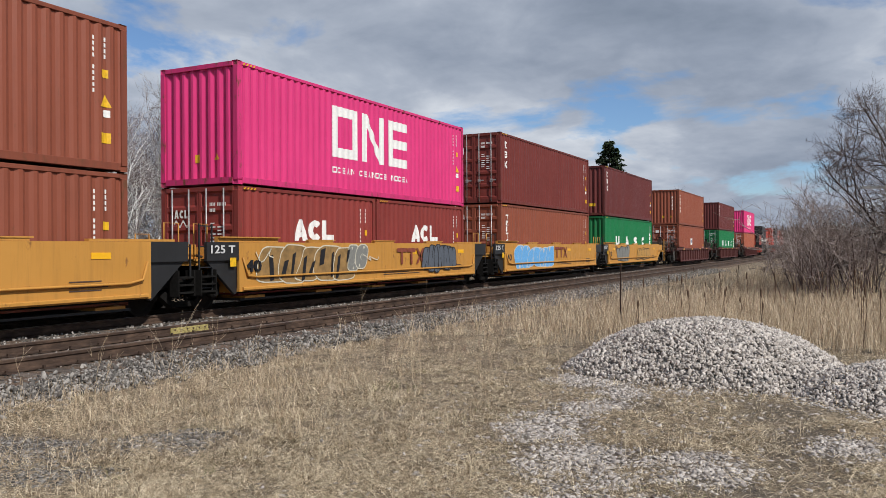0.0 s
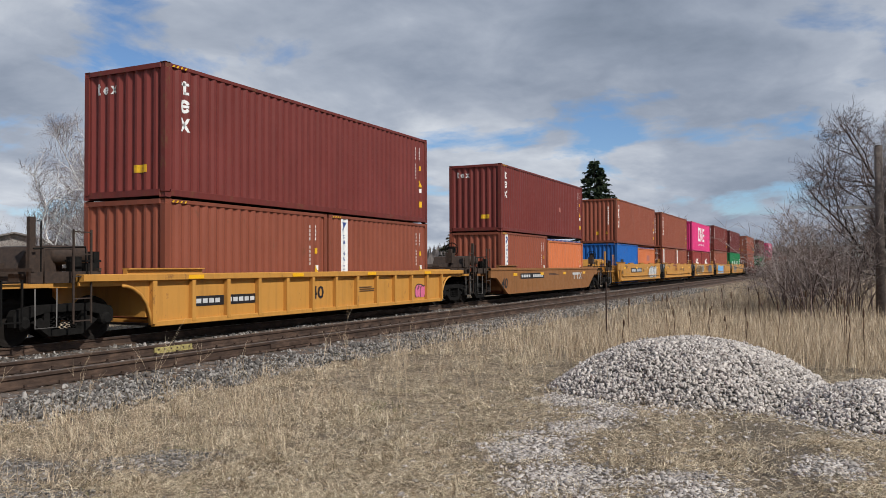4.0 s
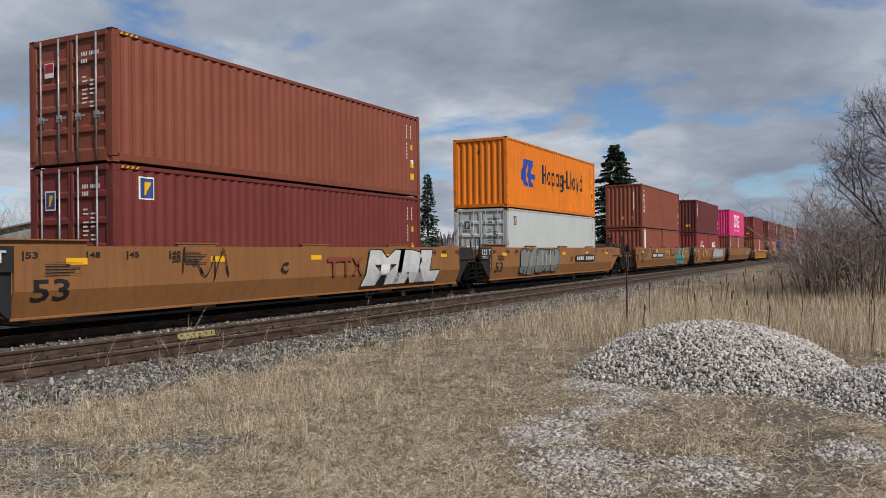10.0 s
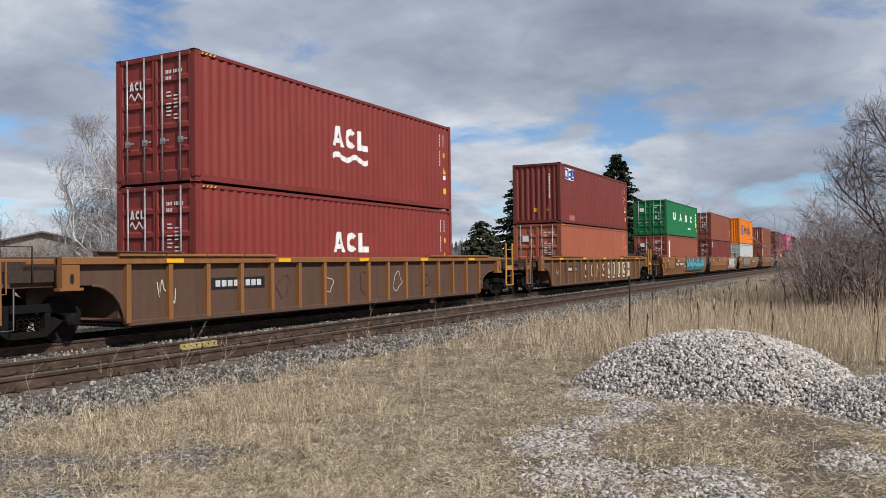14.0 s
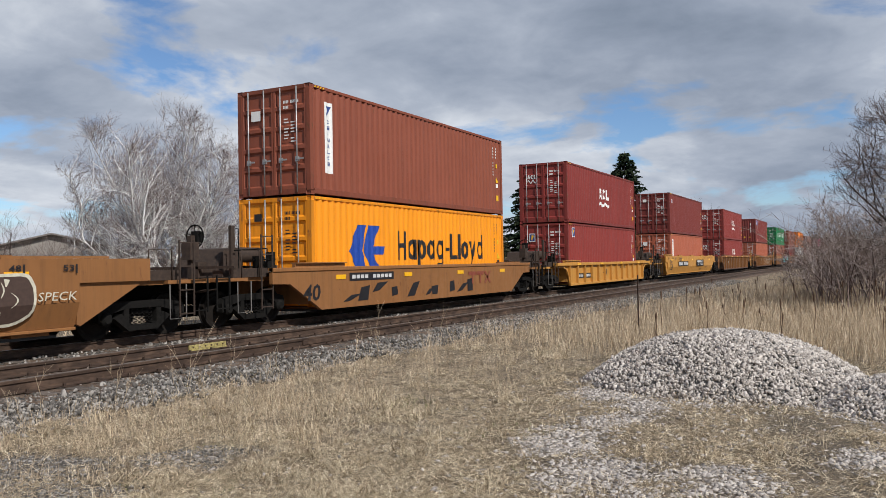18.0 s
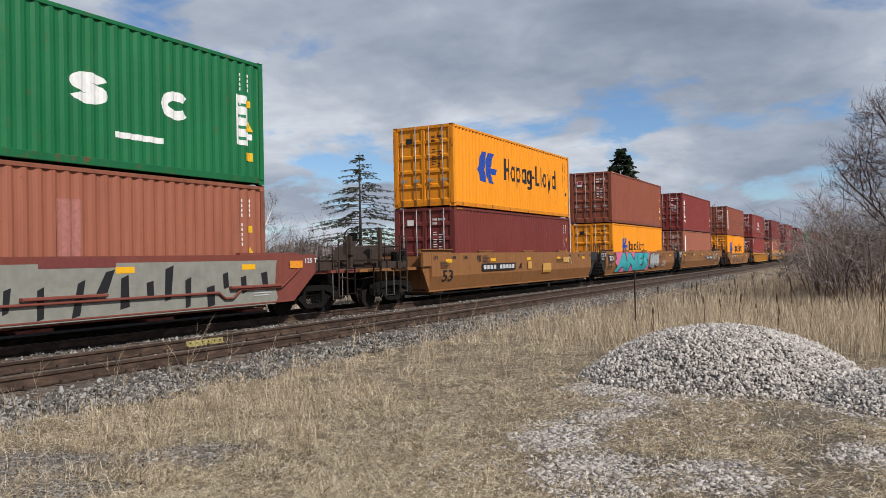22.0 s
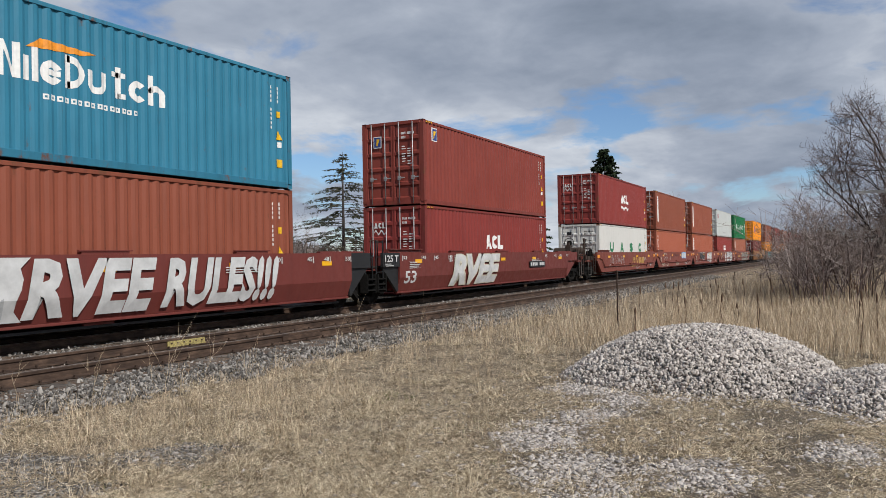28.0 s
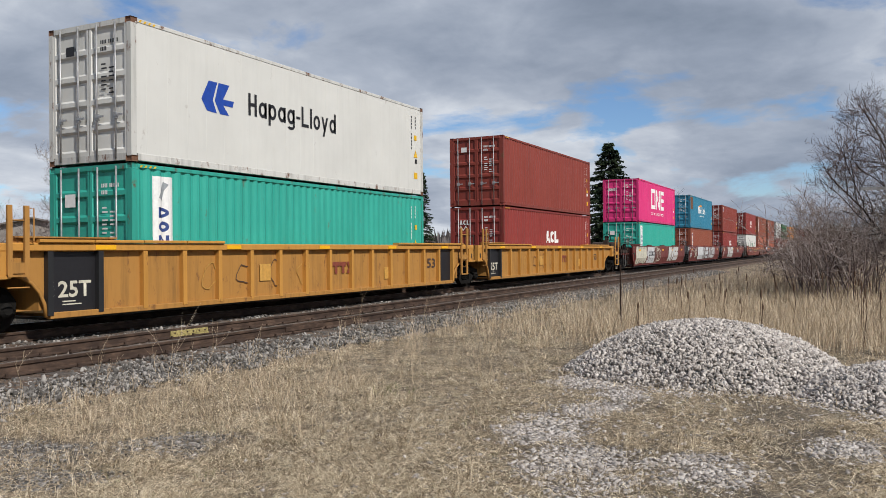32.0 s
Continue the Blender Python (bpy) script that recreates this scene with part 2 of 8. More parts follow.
def lumps(x, y, s, seed=0.0):
    """Cheap rolling noise from a few sines, -1 to 1."""
    return (np.sin(x * s + 1.3 + seed) * np.cos(y * s * 1.17 + 0.4) + 0.6 * np.sin(x * s * 2.3 + y * s * 1.9 + 2.1 + seed) + 0.4 * np.cos(x * s * 4.1 - y * s * 3.7 + seed)) / 2.0


def ground_z(x, y):
    x, y = np.asarray(x, float), np.asarray(y, float)
    bed = smooth(8.1, 9.1, y) * (1 - smooth(15.9, 17.4, y))
    return -0.30 + 0.025 * lumps(x, y, 1.1) * (1 - bed) + bed * 0.11 - 0.25 * smooth(16.5, 20, y)


# where gravel shows through the grass: x, y, reach along x, reach along y
BARE = [(4.2, 6.2, 0.62, 0.85), (5.2, 5.32, 0.46, 0.40), (4.1, 5.5, 0.35, 0.5), (8.35, 2.45, 0.55, 0.3), (7.15, 2.62, 0.62, 0.42), (6.35, 2.1, 0.62, 0.45), (5.7, 1.75, 0.45, 0.4), (6.25, 1.08, 0.48, 0.42),
        (7.45, 0.06, 0.5, 0.28), (9.85, 2.9, 0.55, 0.6), (5.0, 1.4, 0.5, 0.6), (9.1, 2.35, 0.4, 0.35)]


def bareness(x, y):
    b = np.zeros_like(np.asarray(x, float))
    for cx, cy, rx, ry in BARE:
        d = ((x - cx) / rx) ** 2 + ((y - cy) / ry) ** 2
        b = np.maximum(b, 1 - smooth(0.0, 1.7, d + 0.6 * lumps(x, y, 1.9, cx) + 0.65 * lumps(x, y, 4.1, cx) + 0.5 * lumps(x, y, 10.3, cy)))
    return b


# dark bare dirt, worn by wheels: x, y, reach along x, reach along y
WORN = [(8.75, 0.68, 0.55, 0.42), (7.9, 0.5, 0.45, 0.34), (6.45, 1.56, 0.3, 0.3), (8.6, 2.1, 0.4, 0.35), (6.9, 0.35, 1.0, 0.35), (5.6, 0.75, 0.5, 0.6), (6.9, 4.35, 0.35, 0.55), (4.6, 6.3, 0.35, 0.8), (5.4, 5.0, 0.5, 0.3)]


def wornness(x, y):
    w = np.zeros_like(np.asarray(x, float))
    for cx, cy, rx, ry in WORN:
        d = ((x - cx) / rx) ** 2 + ((y - cy) / ry) ** 2
        w = np.maximum(w, 1 - smooth(0.2, 1.8, d + 0.6 * lumps(x, y, 3.3, cx) + 0.5 * lumps(x, y, 9.1, cy)))
    return w


def axis(stops):
    out = []
    for (a, s), (b, _) in zip(stops, stops[1:]):
        out += list(np.arange(a, b, s))
    return np.array(out + [stops[-1][0]])


gx = axis([(-1500, 300), (-300, 60), (-60, 6), (-6, 1.0), (2, 0.15), (18, 0.5), (40, 2), (100, 20), (400, 150), (3000, 1)])
gy = axis([(-1500, 300), (-300, 60), (-60, 6), (-6, 0.5), (-2, 0.15), (18, 0.6), (24, 3), (90, 20), (400, 150), (3000, 1)])
GX, GY = np.meshgrid(gx, gy, indexing="ij")
GZ = ground_z(GX, GY)
idx = np.arange(GX.size).reshape(GX.shape)
q = np.stack([idx[:-1, :-1], idx[1:, :-1], idx[1:, 1:], idx[:-1, 1:]], -1).reshape(-1, 4)

s = Nodes("dead_grass_soil", 0.95)
near_soil = s.ramp(s.noise(1.6, 8, 0.72), [(0.32, (0.18, 0.135, 0.088)), (0.5, (0.34, 0.262, 0.172)), (0.70, (0.50, 0.40, 0.275))])


def straws(turn, seed):
    """Thin light streaks lying one way, like flattened stalks."""
    m = s.n.new("ShaderNodeMapping")
    m.vector_type = "TEXTURE"
    m.inputs["Rotation"].default_value, m.inputs["Location"].default_value, m.inputs["Scale"].default_value = (0, 0, turn), (seed, seed * 0.7, 0), (0.013, 0.11, 1.0)
    s.l.new(s.co, m.inputs[0])
    return s.ramp(s.noise(1.0, 2, 0.5, m.outputs[0]), [(0.50, 0.26), (0.60, 0.9), (0.68, 1.6)])


mat = straws(0.4, 1.3)
for turn, seed in ((1.35, 4.1), (2.4, 7.7), (0.95, 11.9)):
    mat = s.mix(1.0, mat, straws(turn, seed), "LIGHTEN")
soil = s.mix(1.0, near_soil, mat, "MULTIPLY")
damp = s.ramp(s.noise(1.1, 7, 0.7), [(0.56, 0.0), (0.66, 0.75)])
soil = s.mix(damp, soil, (0.075, 0.058, 0.045))
green = s.ramp(s.noise(0.6, 6, 0.6), [(0.60, 0.0), (0.75, 0.3)])
soil = s.mix(green, soil, (0.16, 0.165, 0.06))
bare_at = s.n.new("ShaderNodeAttribute")
bare_at.attribute_name = "gravelly"
patchy = s.mix(1.0, bare_at.outputs["Fac"], s.ramp(s.noise(6.0, 6, 0.7), [(0.35, 0.45), (0.6, 1.0)]), "MULTIPLY")
soil = s.mix(patchy, soil, s.ramp(s.noise(55, 5, 0.75), [(0.33, (0.075, 0.062, 0.050)), (0.5, (0.17, 0.145, 0.122)), (0.68, (0.34, 0.305, 0.265))]))
worn_at = s.n.new("ShaderNodeAttribute")
worn_at.attribute_name = "worn"
soil = s.mix(worn_at.outputs["Fac"], soil, s.ramp(s.noise(40, 6, 0.75), [(0.35, (0.045, 0.036, 0.029)), (0.55, (0.12, 0.097, 0.078)), (0.72, (0.26, 0.22, 0.18))]))
s.bump(mat, 0.9, 0.03)
soil_mat = s.colour(soil)
ground_ob = part("ground", big_mesh("ground", np.stack([GX.ravel(), GY.ravel(), GZ.ravel()], 1), np.concatenate([q[:, [0, 1, 2]], q[:, [0, 2, 3]]]), True), soil_mat)
grit = ground_ob.data.attributes.new("gravelly", "FLOAT", "POINT")
grit.data.foreach_set("value", (bareness(GX, GY) * (1 - 0.75 * smooth(3.6, 4.8, GY))).ravel().astype(np.float32))
dark_dirt = ground_ob.data.attributes.new("worn", "FLOAT", "POINT")
dark_dirt.data.foreach_set("value", (0.62 * wornness(GX, GY)).ravel().astype(np.float32))
tagged(ground_ob, "flat ground of dry straw-coloured grass and soil beside the tracks", "ground", kind="structure")


def stone_mat(name, dark, mid, pale, scale=2.0):
    n = Nodes(name, 0.9)
    geo = n.n.new("ShaderNodeNewGeometry")
    tone = n.ramp(geo.outputs["Random Per Island"], [(0.0, dark), (0.45, mid), (1.0, pale)])
    speck = n.ramp(n.noise(45, 4, 0.6), [(0.3, 0.75), (0.7, 1.1)])
    tone = n.mix(1.0, tone, speck, "MULTIPLY")
    hue = n.varied(tone, 0.12)
    return n.colour(hue)


pile_stone = stone_mat("limestone_gravel", (0.228, 0.203, 0.181), (0.412, 0.370, 0.334), (0.605, 0.552, 0.505))
# mound under the stones, coloured darker so the gaps look shaded
pile_gap_shade = stone_mat("gravel_gap_shade", (0.14, 0.13, 0.12), (0.20, 0.187, 0.173), (0.26, 0.245, 0.23))
ballast_stone = stone_mat("ballast_stone", (0.045, 0.040, 0.035), (0.13, 0.117, 0.104), (0.38, 0.352, 0.318))
rusty_stone = stone_mat("rust_stained_ballast", (0.08, 0.055, 0.040), (0.20, 0.145, 0.108), (0.36, 0.31, 0.27))

# a few stone shapes, cut from a lumpy octahedron-like ball
STONES = []
for k in range(8):
    rr = np.random.default_rng(100 + k)
    bm = bmesh.new()
    for c in rr.normal(size=(9, 3)):
        c = c / np.linalg.norm(c) * rr.uniform(0.85, 1.15)
        bm.verts.new((c[0] * 1.28, c[1] * 0.95, c[2] * 0.55))
    hull = bmesh.ops.convex_hull(bm, input=bm.verts)
    bmesh.ops.delete(bm, geom=[v for v in bm.verts if not v.link_faces], context="VERTS")
    bmesh.ops.triangulate(bm, faces=bm.faces)
    bm.verts.index_update()
    bm.faces.ensure_lookup_table()
    bm.verts.ensure_lookup_table()
    STONES.append((np.array([v.co[:] for v in bm.verts]), np.array([[v.index for v in f.verts] for f in bm.faces])))
    bm.free()


def turns(n, rng):
    """n random rotation matrices."""
    qn = rng.normal(size=(n, 4))
    qn /= np.linalg.norm(qn, axis=1)[:, None]
    w, x, y, z = qn.T
    return np.stack([np.stack([1 - 2 * (y * y + z * z), 2 * (x * y - z * w), 2 * (x * z + y * w)], -1),
                     np.stack([2 * (x * y + z * w), 1 - 2 * (x * x + z * z), 2 * (y * z - x * w)], -1),
                     np.stack([2 * (x * z - y * w), 2 * (y * z + x * w), 1 - 2 * (x * x + y * y)], -1)], 1)


def strewn(points, sizes, rng, flat=1.0):
    """Many stones as one pair of arrays."""
    V, F, base = [], [], 0
    kind = rng.integers(0, len(STONES), len(points))
    for k, (sv, sf) in enumerate(STONES):
        m = kind == k
        n = int(m.sum())
        if not n:
            continue
        R = turns(n, rng)
        v = np.einsum("nij,vj->nvi", R, sv) * (sizes[m][:, None, None] * np.array([1.0, 1.0, flat])) + points[m][:, None, :]
        f = sf[None] + (np.arange(n) * len(sv))[:, None, None] + base
        V.append(v.reshape(-1, 3))
        F.append(f.reshape(-1, 3))
        base += n * len(sv)
    return np.concatenate(V), np.concatenate(F)


STONE_ME = [big_mesh("stone", v, f) for v, f in STONES]


def loose_stones(parent, pts, sizes, material, rng, name="stone"):
    """Stones that can be picked up one by one."""
    for p, r in zip(pts, sizes):
        m = Matrix.LocRotScale(Vector(p), Euler(rng.uniform(0, 6.28, 3)), Vector((r, r, r)))
        part(name, STONE_ME[int(rng.integers(0, 8))], material, parent, m)


# ---- ballast and tracks ----
s = Nodes("rusty_track_dirt", 0.95)
dirt = s.ramp(s.noise(2.2, 7, 0.7), [(0.3, (0.060, 0.044, 0.034)), (0.52, (0.155, 0.102, 0.068)), (0.72, (0.26, 0.19, 0.135))])
dirt = s.mix(0.8, dirt, s.ramp(s.noise(38, 5, 0.7), [(0.36, 0.35), (0.62, 1.25)]), "MULTIPLY")
s.bump(s.noise(34, 5, 0.7), 0.9, 0.04)
bed_dirt = s.colour(dirt)
ballast = tagged(part("ballast_bed", box(-900, 2500, 8.75, 16.0, -0.34, -0.188), bed_dirt), "bed of grey crushed-stone ballast under two tracks", "ballast", kind="structure")


def bed_points(n, x0, x1, y0, y1, rng, bias=1.35):
    x = x0 + (x1 - x0) * rng.random(n) ** bias
    y = rng.uniform(y0, y1, n)
    return x, y


NEAR_Y, FAR_Y = 10.37, 14.02


def bed_z(x, y):
    """The ballast's surface: level between the rails, falling to the grass on the camera's side."""
    return -0.20 + 0.03 * lumps(x, y, 2.3) - 0.10 * (1 - smooth(7.9, 8.9, y))


x, y = bed_points(38000, 3.0, 60, 7.6, 9.45, RND, 1.8)
keep = RND.random(len(x)) < smooth(7.75, 8.15, y + 0.22 * lumps(x, y, 1.4)) * (1 - 0.85 * smooth(8.75, 9.15, y + 0.15 * lumps(x, y, 2.6))) + 0.03
x, y = x[keep], y[keep]
v, f = strewn(np.stack([x, y, bed_z(x, y) + 0.01], 1), 0.016 + 0.030 * RND.random(len(x)) ** 1.4, RND)
tagged(part("ballast_shoulder", big_mesh("ballast", v, f), ballast_stone, ballast), "loose grey ballast stones along the shoulder", kind="stuff")
x, y = bed_points(7000, 3.5, 60, 11.25, 13.2, RND, 1.6)
v, f = strewn(np.stack([x, y, bed_z(x, y)], 1), RND.uniform(0.03, 0.06, len(x)), RND)
tagged(part("ballast_between_tracks", big_mesh("ballast", v, f), ballast_stone, ballast), "ballast stones between the two tracks", kind="stuff")
x, y = bed_points(6500, 3.5, 50, 9.2, 11.3, RND)
v, f = strewn(np.stack([x, y, bed_z(x, y) - 0.02], 1), RND.uniform(0.025, 0.05, len(x)), RND)
tagged(part("ballast_in_track", big_mesh("ballast", v, f), rusty_stone, ballast), "rust-stained stones between the rails", kind="stuff")
x, y = bed_points(3500, 4.5, 60, 13.2, 15.9, RND)
v, f = strewn(np.stack([x, y, bed_z(x, y)], 1), RND.uniform(0.03, 0.06, len(x)), RND)
tagged(part("ballast_far_side", big_mesh("ballast", v, f), rusty_stone, ballast), "dark ballast under the passing train", kind="stuff")
x, y = bed_points(170, 4.5, 15, 8.05, 9.3, RND)
loose_stones(ballast, np.stack([x, y, bed_z(x, y) + 0.03], 1), RND.uniform(0.035, 0.062, len(x)), ballast_stone, RND)

s = Nodes("rusty_rail", 0.7, 0.3)
s.bump(s.noise(40, 5, 0.7), 0.4, 0.01)
rail_rust = s.colour(s.ramp(s.noise(6, 7, 0.7, s.scaled((0.4, 1, 1))), [(0.3, (0.028, 0.017, 0.013)), (0.5, (0.066, 0.040, 0.027)), (0.72, (0.16, 0.10, 0.068))]))
rail_dull = plain("dull_rail_head", (0.21, 0.17, 0.145), 0.6, 0.2, grain=0.2, scale=5)
rail_shine = plain("worn_rail_head", (0.30, 0.28, 0.27), 0.35, 0.8)
s = Nodes("weathered_tie", 0.95)
s.bump(s.noise(9, 6, 0.7, s.scaled((6, 1, 6))), 0.7, 0.03)
tie_wood = s.colour(s.varied(s.ramp(s.noise(5, 6, 0.7, s.scaled((8, 0.7, 8), 30)), [(0.3, (0.055, 0.043, 0.035)), (0.7, (0.20, 0.16, 0.13))]), 0.25))
RAIL = [(-0.07, -0.172), (0.07, -0.172), (0.07, -0.158), (0.012, -0.135), (0.010, -0.052), (0.034, -0.040), (0.036, -0.008), (0.026, 0.0), (-0.026, 0.0), (-0.036, -0.008), (-0.034, -0.040), (-0.010, -0.052), (-0.012, -0.135), (-0.07, -0.158)]


def rail_mesh(x0, x1):
    n = len(RAIL)
    v = [(x, a, z) for x in (x0, x1) for a, z in RAIL]
    return fix(mesh_of("rail", v, [(i, (i + 1) % n, (i + 1) % n + n, i + n) for i in range(n)] + [tuple(range(n)), tuple(range(2 * n - 1, n - 1, -1))]))


def track(y0, label, rusty, seed):
    t = thing("railway_track", label, "railway track", kind="structure")
    me = rail_mesh(-400, 2000)
    for sgn in (-1, 1):
        r = part("rail", me, rail_rust, t, (0, y0 + sgn * 0.7525, 0))
        if rusty:
            part("rail_head", box(-400, 2000, -0.024, 0.024, 0.001, 0.003), rail_dull, r)
        else:
            part("rail_head", box(-400, 2000, -0.030, 0.030, 0.001, 0.003), rail_shine, r)
    rng = random.Random(seed)
    tie = fix(mesh_of("tie", *box_data(-0.115, 0.115, -1.29, 1.29, -0.36, -0.176, 0.012)))
    for i in range(120):
        part("tie", tie, tie_wood, t, pose(-4 + i * 0.53 + rng.uniform(-0.03, 0.03), y0 + rng.uniform(-0.05, 0.05), rng.uniform(-0.006, 0.002), rz=rng.uniform(-1.5, 1.5)))
    spike = fix(mesh_of("plate", *joined(box_data(-0.09, 0.09, -0.17, 0.17, -0.176, -0.166), box_data(-0.06, -0.03, -0.105, -0.075, -0.166, -0.13), box_data(0.03, 0.06, 0.075, 0.105, -0.166, -0.13))))
    for i in range(40 if rusty else 0):
        for sgn in (-1, 1):
            part("tie_plate", spike, rail_rust, t, (-0.3 + i * 0.53, y0 + sgn * 0.7525, 0.004))
    return t


near_track = track(NEAR_Y, "rusty unused track with worn wooden ties", True, 3)
track(FAR_Y, "main track with shiny rail heads under the train", False, 4)
# insulated joint with yellow bars on the near track's farther rail
bar_yellow = plain("yellow_joint_paint", (0.46, 0.375, 0.14), 0.75, grain=0.26, scale=22)
bolt_me = mesh_of("bolt", *wheel_data(0.016, 0, 0, 8, profile=[(0.001, -0.02), (0.013, -0.02), (0.013, 0.0), (0.001, 0.0)]))
for sgn in (-1, 1):
    bar = part("joint_bar", fix(mesh_of("joint", *joined(box_data(-0.47, 0.47, -0.012, 0.012, -0.125, -0.045, 0.004), box_data(-0.47, 0.47, -0.03, 0.012, -0.152, -0.125)))), bar_yellow, near_track,
               pose(11.28, NEAR_Y + 0.7525 + sgn * 0.033, 0, rz=0 if sgn < 0 else 180), "yellow-painted joint bar with six bolts")
    for i in range(6):
        part("bolt", bolt_me, rail_rust, bar, (-0.38 + 0.152 * i, -0.012, -0.085))
for x0 in (12.82,):
    part("joint_bar", fix(mesh_of("joint", *box_data(-0.6, 0.6, -0.012, 0.012, -0.13, -0.045, 0.004))), rail_rust, near_track, pose(x0, NEAR_Y - 0.7525 - 0.03, 0))

# ---- gravel pile ----


def pile_z(x, y):
    """A long low heap with a second, lower one beside it."""
    wob = 1 + 0.07 * lumps(x, y, 1.9) + 0.03 * lumps(x, y, 6.0)
    a = (((x - 11.35) / 1.55) ** 2 + ((y - 1.75) / np.where(y > 1.75, 2.0, 1.8)) ** 2) * wob
    b = (((x - 10.35) / 1.15) ** 2 + ((y + 0.45) / 1.12) ** 2) * wob
    h = 0.70 * np.clip(1.05 - a ** 1.12, 0, None) ** 1.05
    h2 = 0.38 * np.clip(1.04 - b, 0, None)
    return -0.325 + np.sqrt(h * h + h2 * h2) + 0.02 * lumps(x, y, 4.0) * (h + h2 > 0.05)


pile = thing("gravel_pile", "heap of pale grey crushed limestone standing in dry grass", "gravel pile")
px_, py_ = np.meshgrid(np.linspace(8.9, 13.4, 80), np.linspace(-2.3, 4.1, 100), indexing="ij")
pz = pile_z(px_, py_) - 0.045
pi = np.arange(px_.size).reshape(px_.shape)
pq = np.stack([pi[:-1, :-1], pi[1:, :-1], pi[1:, 1:], pi[:-1, 1:]], -1).reshape(-1, 4)
part("mound", big_mesh("mound", np.stack([px_.ravel(), py_.ravel(), pz.ravel()], 1), np.concatenate([pq[:, [0, 1, 2]], pq[:, [0, 2, 3]]]), True), pile_gap_shade, pile)
x, y = RND.uniform(8.9, 12.2, 40000), RND.uniform(-2.2, 4.1, 40000)
on = pile_z(x, y) > -0.29
x, y = x[on], y[on]
v, f = strewn(np.stack([x, y, pile_z(x, y) - 0.012], 1), 0.014 + 0.029 * RND.random(len(x)) ** 1.6, RND)
tagged(part("crushed_stone", big_mesh("pile", v, f), pile_stone, pile), "crushed limestone pieces of mixed size", kind="stuff")
x, y = RND.uniform(9.7, 11.5, 600), RND.uniform(-0.6, 3.5, 600)
on = pile_z(x, y) > -0.22
x, y = x[on][:240], y[on][:240]
loose_stones(pile, np.stack([x, y, pile_z(x, y) + 0.008], 1), RND.uniform(0.022, 0.040, len(x)), pile_stone, RND)
# gravel strewn over the bare ground
x, y = RND.uniform(3.6, 11.0, 100000), RND.uniform(-1.2, 4.4, 100000)
skirt = np.exp(-(np.maximum(0, (((x - 11.3) / 1.65) ** 2 + ((y - 1.6) / 2.05) ** 2) - 1) / 0.22) ** 2) * (0.45 + 0.5 * lumps(x, y, 2.7))
skirt = np.maximum(skirt, np.exp(-(np.maximum(0, (((x - 10.25) / 1.15) ** 2 + ((y + 0.42) / 1.0) ** 2) - 1) / 0.3) ** 2) * 0.7)
on = RND.random(len(x)) < np.maximum(bareness(x, y), skirt * 0.8) * 0.62 + 0.010 + 0.022 * (y < 3.2)
x, y = x[on], y[on]
v, f = strewn(np.stack([x, y, ground_z(x, y) - 0.002], 1), 0.010 + 0.032 * RND.random(len(x)) ** 1.7, RND, 0.6)
tagged(part("loose_gravel", big_mesh("gravel", v, f), pile_stone), "pale gravel scattered over bare patches of ground", "gravel", kind="stuff")
x, y = RND.uniform(3.2, 6.4, 26000), RND.uniform(4.2, 7.4, 26000)
on = RND.random(len(x)) < bareness(x, y) * 0.7 + 0.006
x, y = x[on], y[on]
v, f = strewn(np.stack([x, y, ground_z(x, y) - 0.002], 1), RND.uniform(0.011, 0.030, len(x)), RND, 0.6)
tagged(part("loose_gravel", big_mesh("gravel", v, f), ballast_stone), "dark grey gravel trodden into the ground near the tracks", "gravel", kind="stuff")
x, y = RND.uniform(4.2, 8.5, 900), RND.uniform(-0.8, 5.6, 900)
on = RND.random(len(x)) < bareness(x, y)
x, y = x[on][:110], y[on][:110]
for a, b in zip(x, y):
    r = float(RND.uniform(0.024, 0.042))
    tagged(part("stone", STONE_ME[int(RND.integers(0, 8))], pile_stone, None, Matrix.LocRotScale(Vector((a, b, float(ground_z(a, b)) + r * 0.08)), Euler((RND.uniform(-0.25, 0.25), RND.uniform(-0.25, 0.25), RND.uniform(0, 6.28))), Vector((r, r, r * 0.75)))), "pale broken limestone lying on the ground", "stone", "stones on the ground")

# ---- grass ----


def straw_mat(name, stops, rough=0.85):
    n = Nodes(name, rough)
    geo = n.n.new("ShaderNodeNewGeometry")
    n.bsdf.inputs["Specular IOR Level"].default_value = 0.25
    return n.colour(n.ramp(geo.outputs["Random Per Island"], stops))


straw = straw_mat("dry_straw", [(0.0, (0.075, 0.050, 0.028)), (0.30, (0.24, 0.178, 0.108)), (0.65, (0.60, 0.487, 0.332)), (1.0, (0.90, 0.775, 0.575))])
straw_tall = straw_mat("tall_dry_straw", [(0.0, (0.20, 0.14, 0.085)), (0.5, (0.47, 0.365, 0.245)), (1.0, (0.74, 0.61, 0.45))])
fresh = straw_mat("fresh_grass", [(0.0, (0.10, 0.13, 0.03)), (1.0, (0.24, 0.26, 0.09))])
brown_stem = straw_mat("dark_weed_stem", [(0.0, (0.045, 0.026, 0.016)), (1.0, (0.13, 0.08, 0.05))])


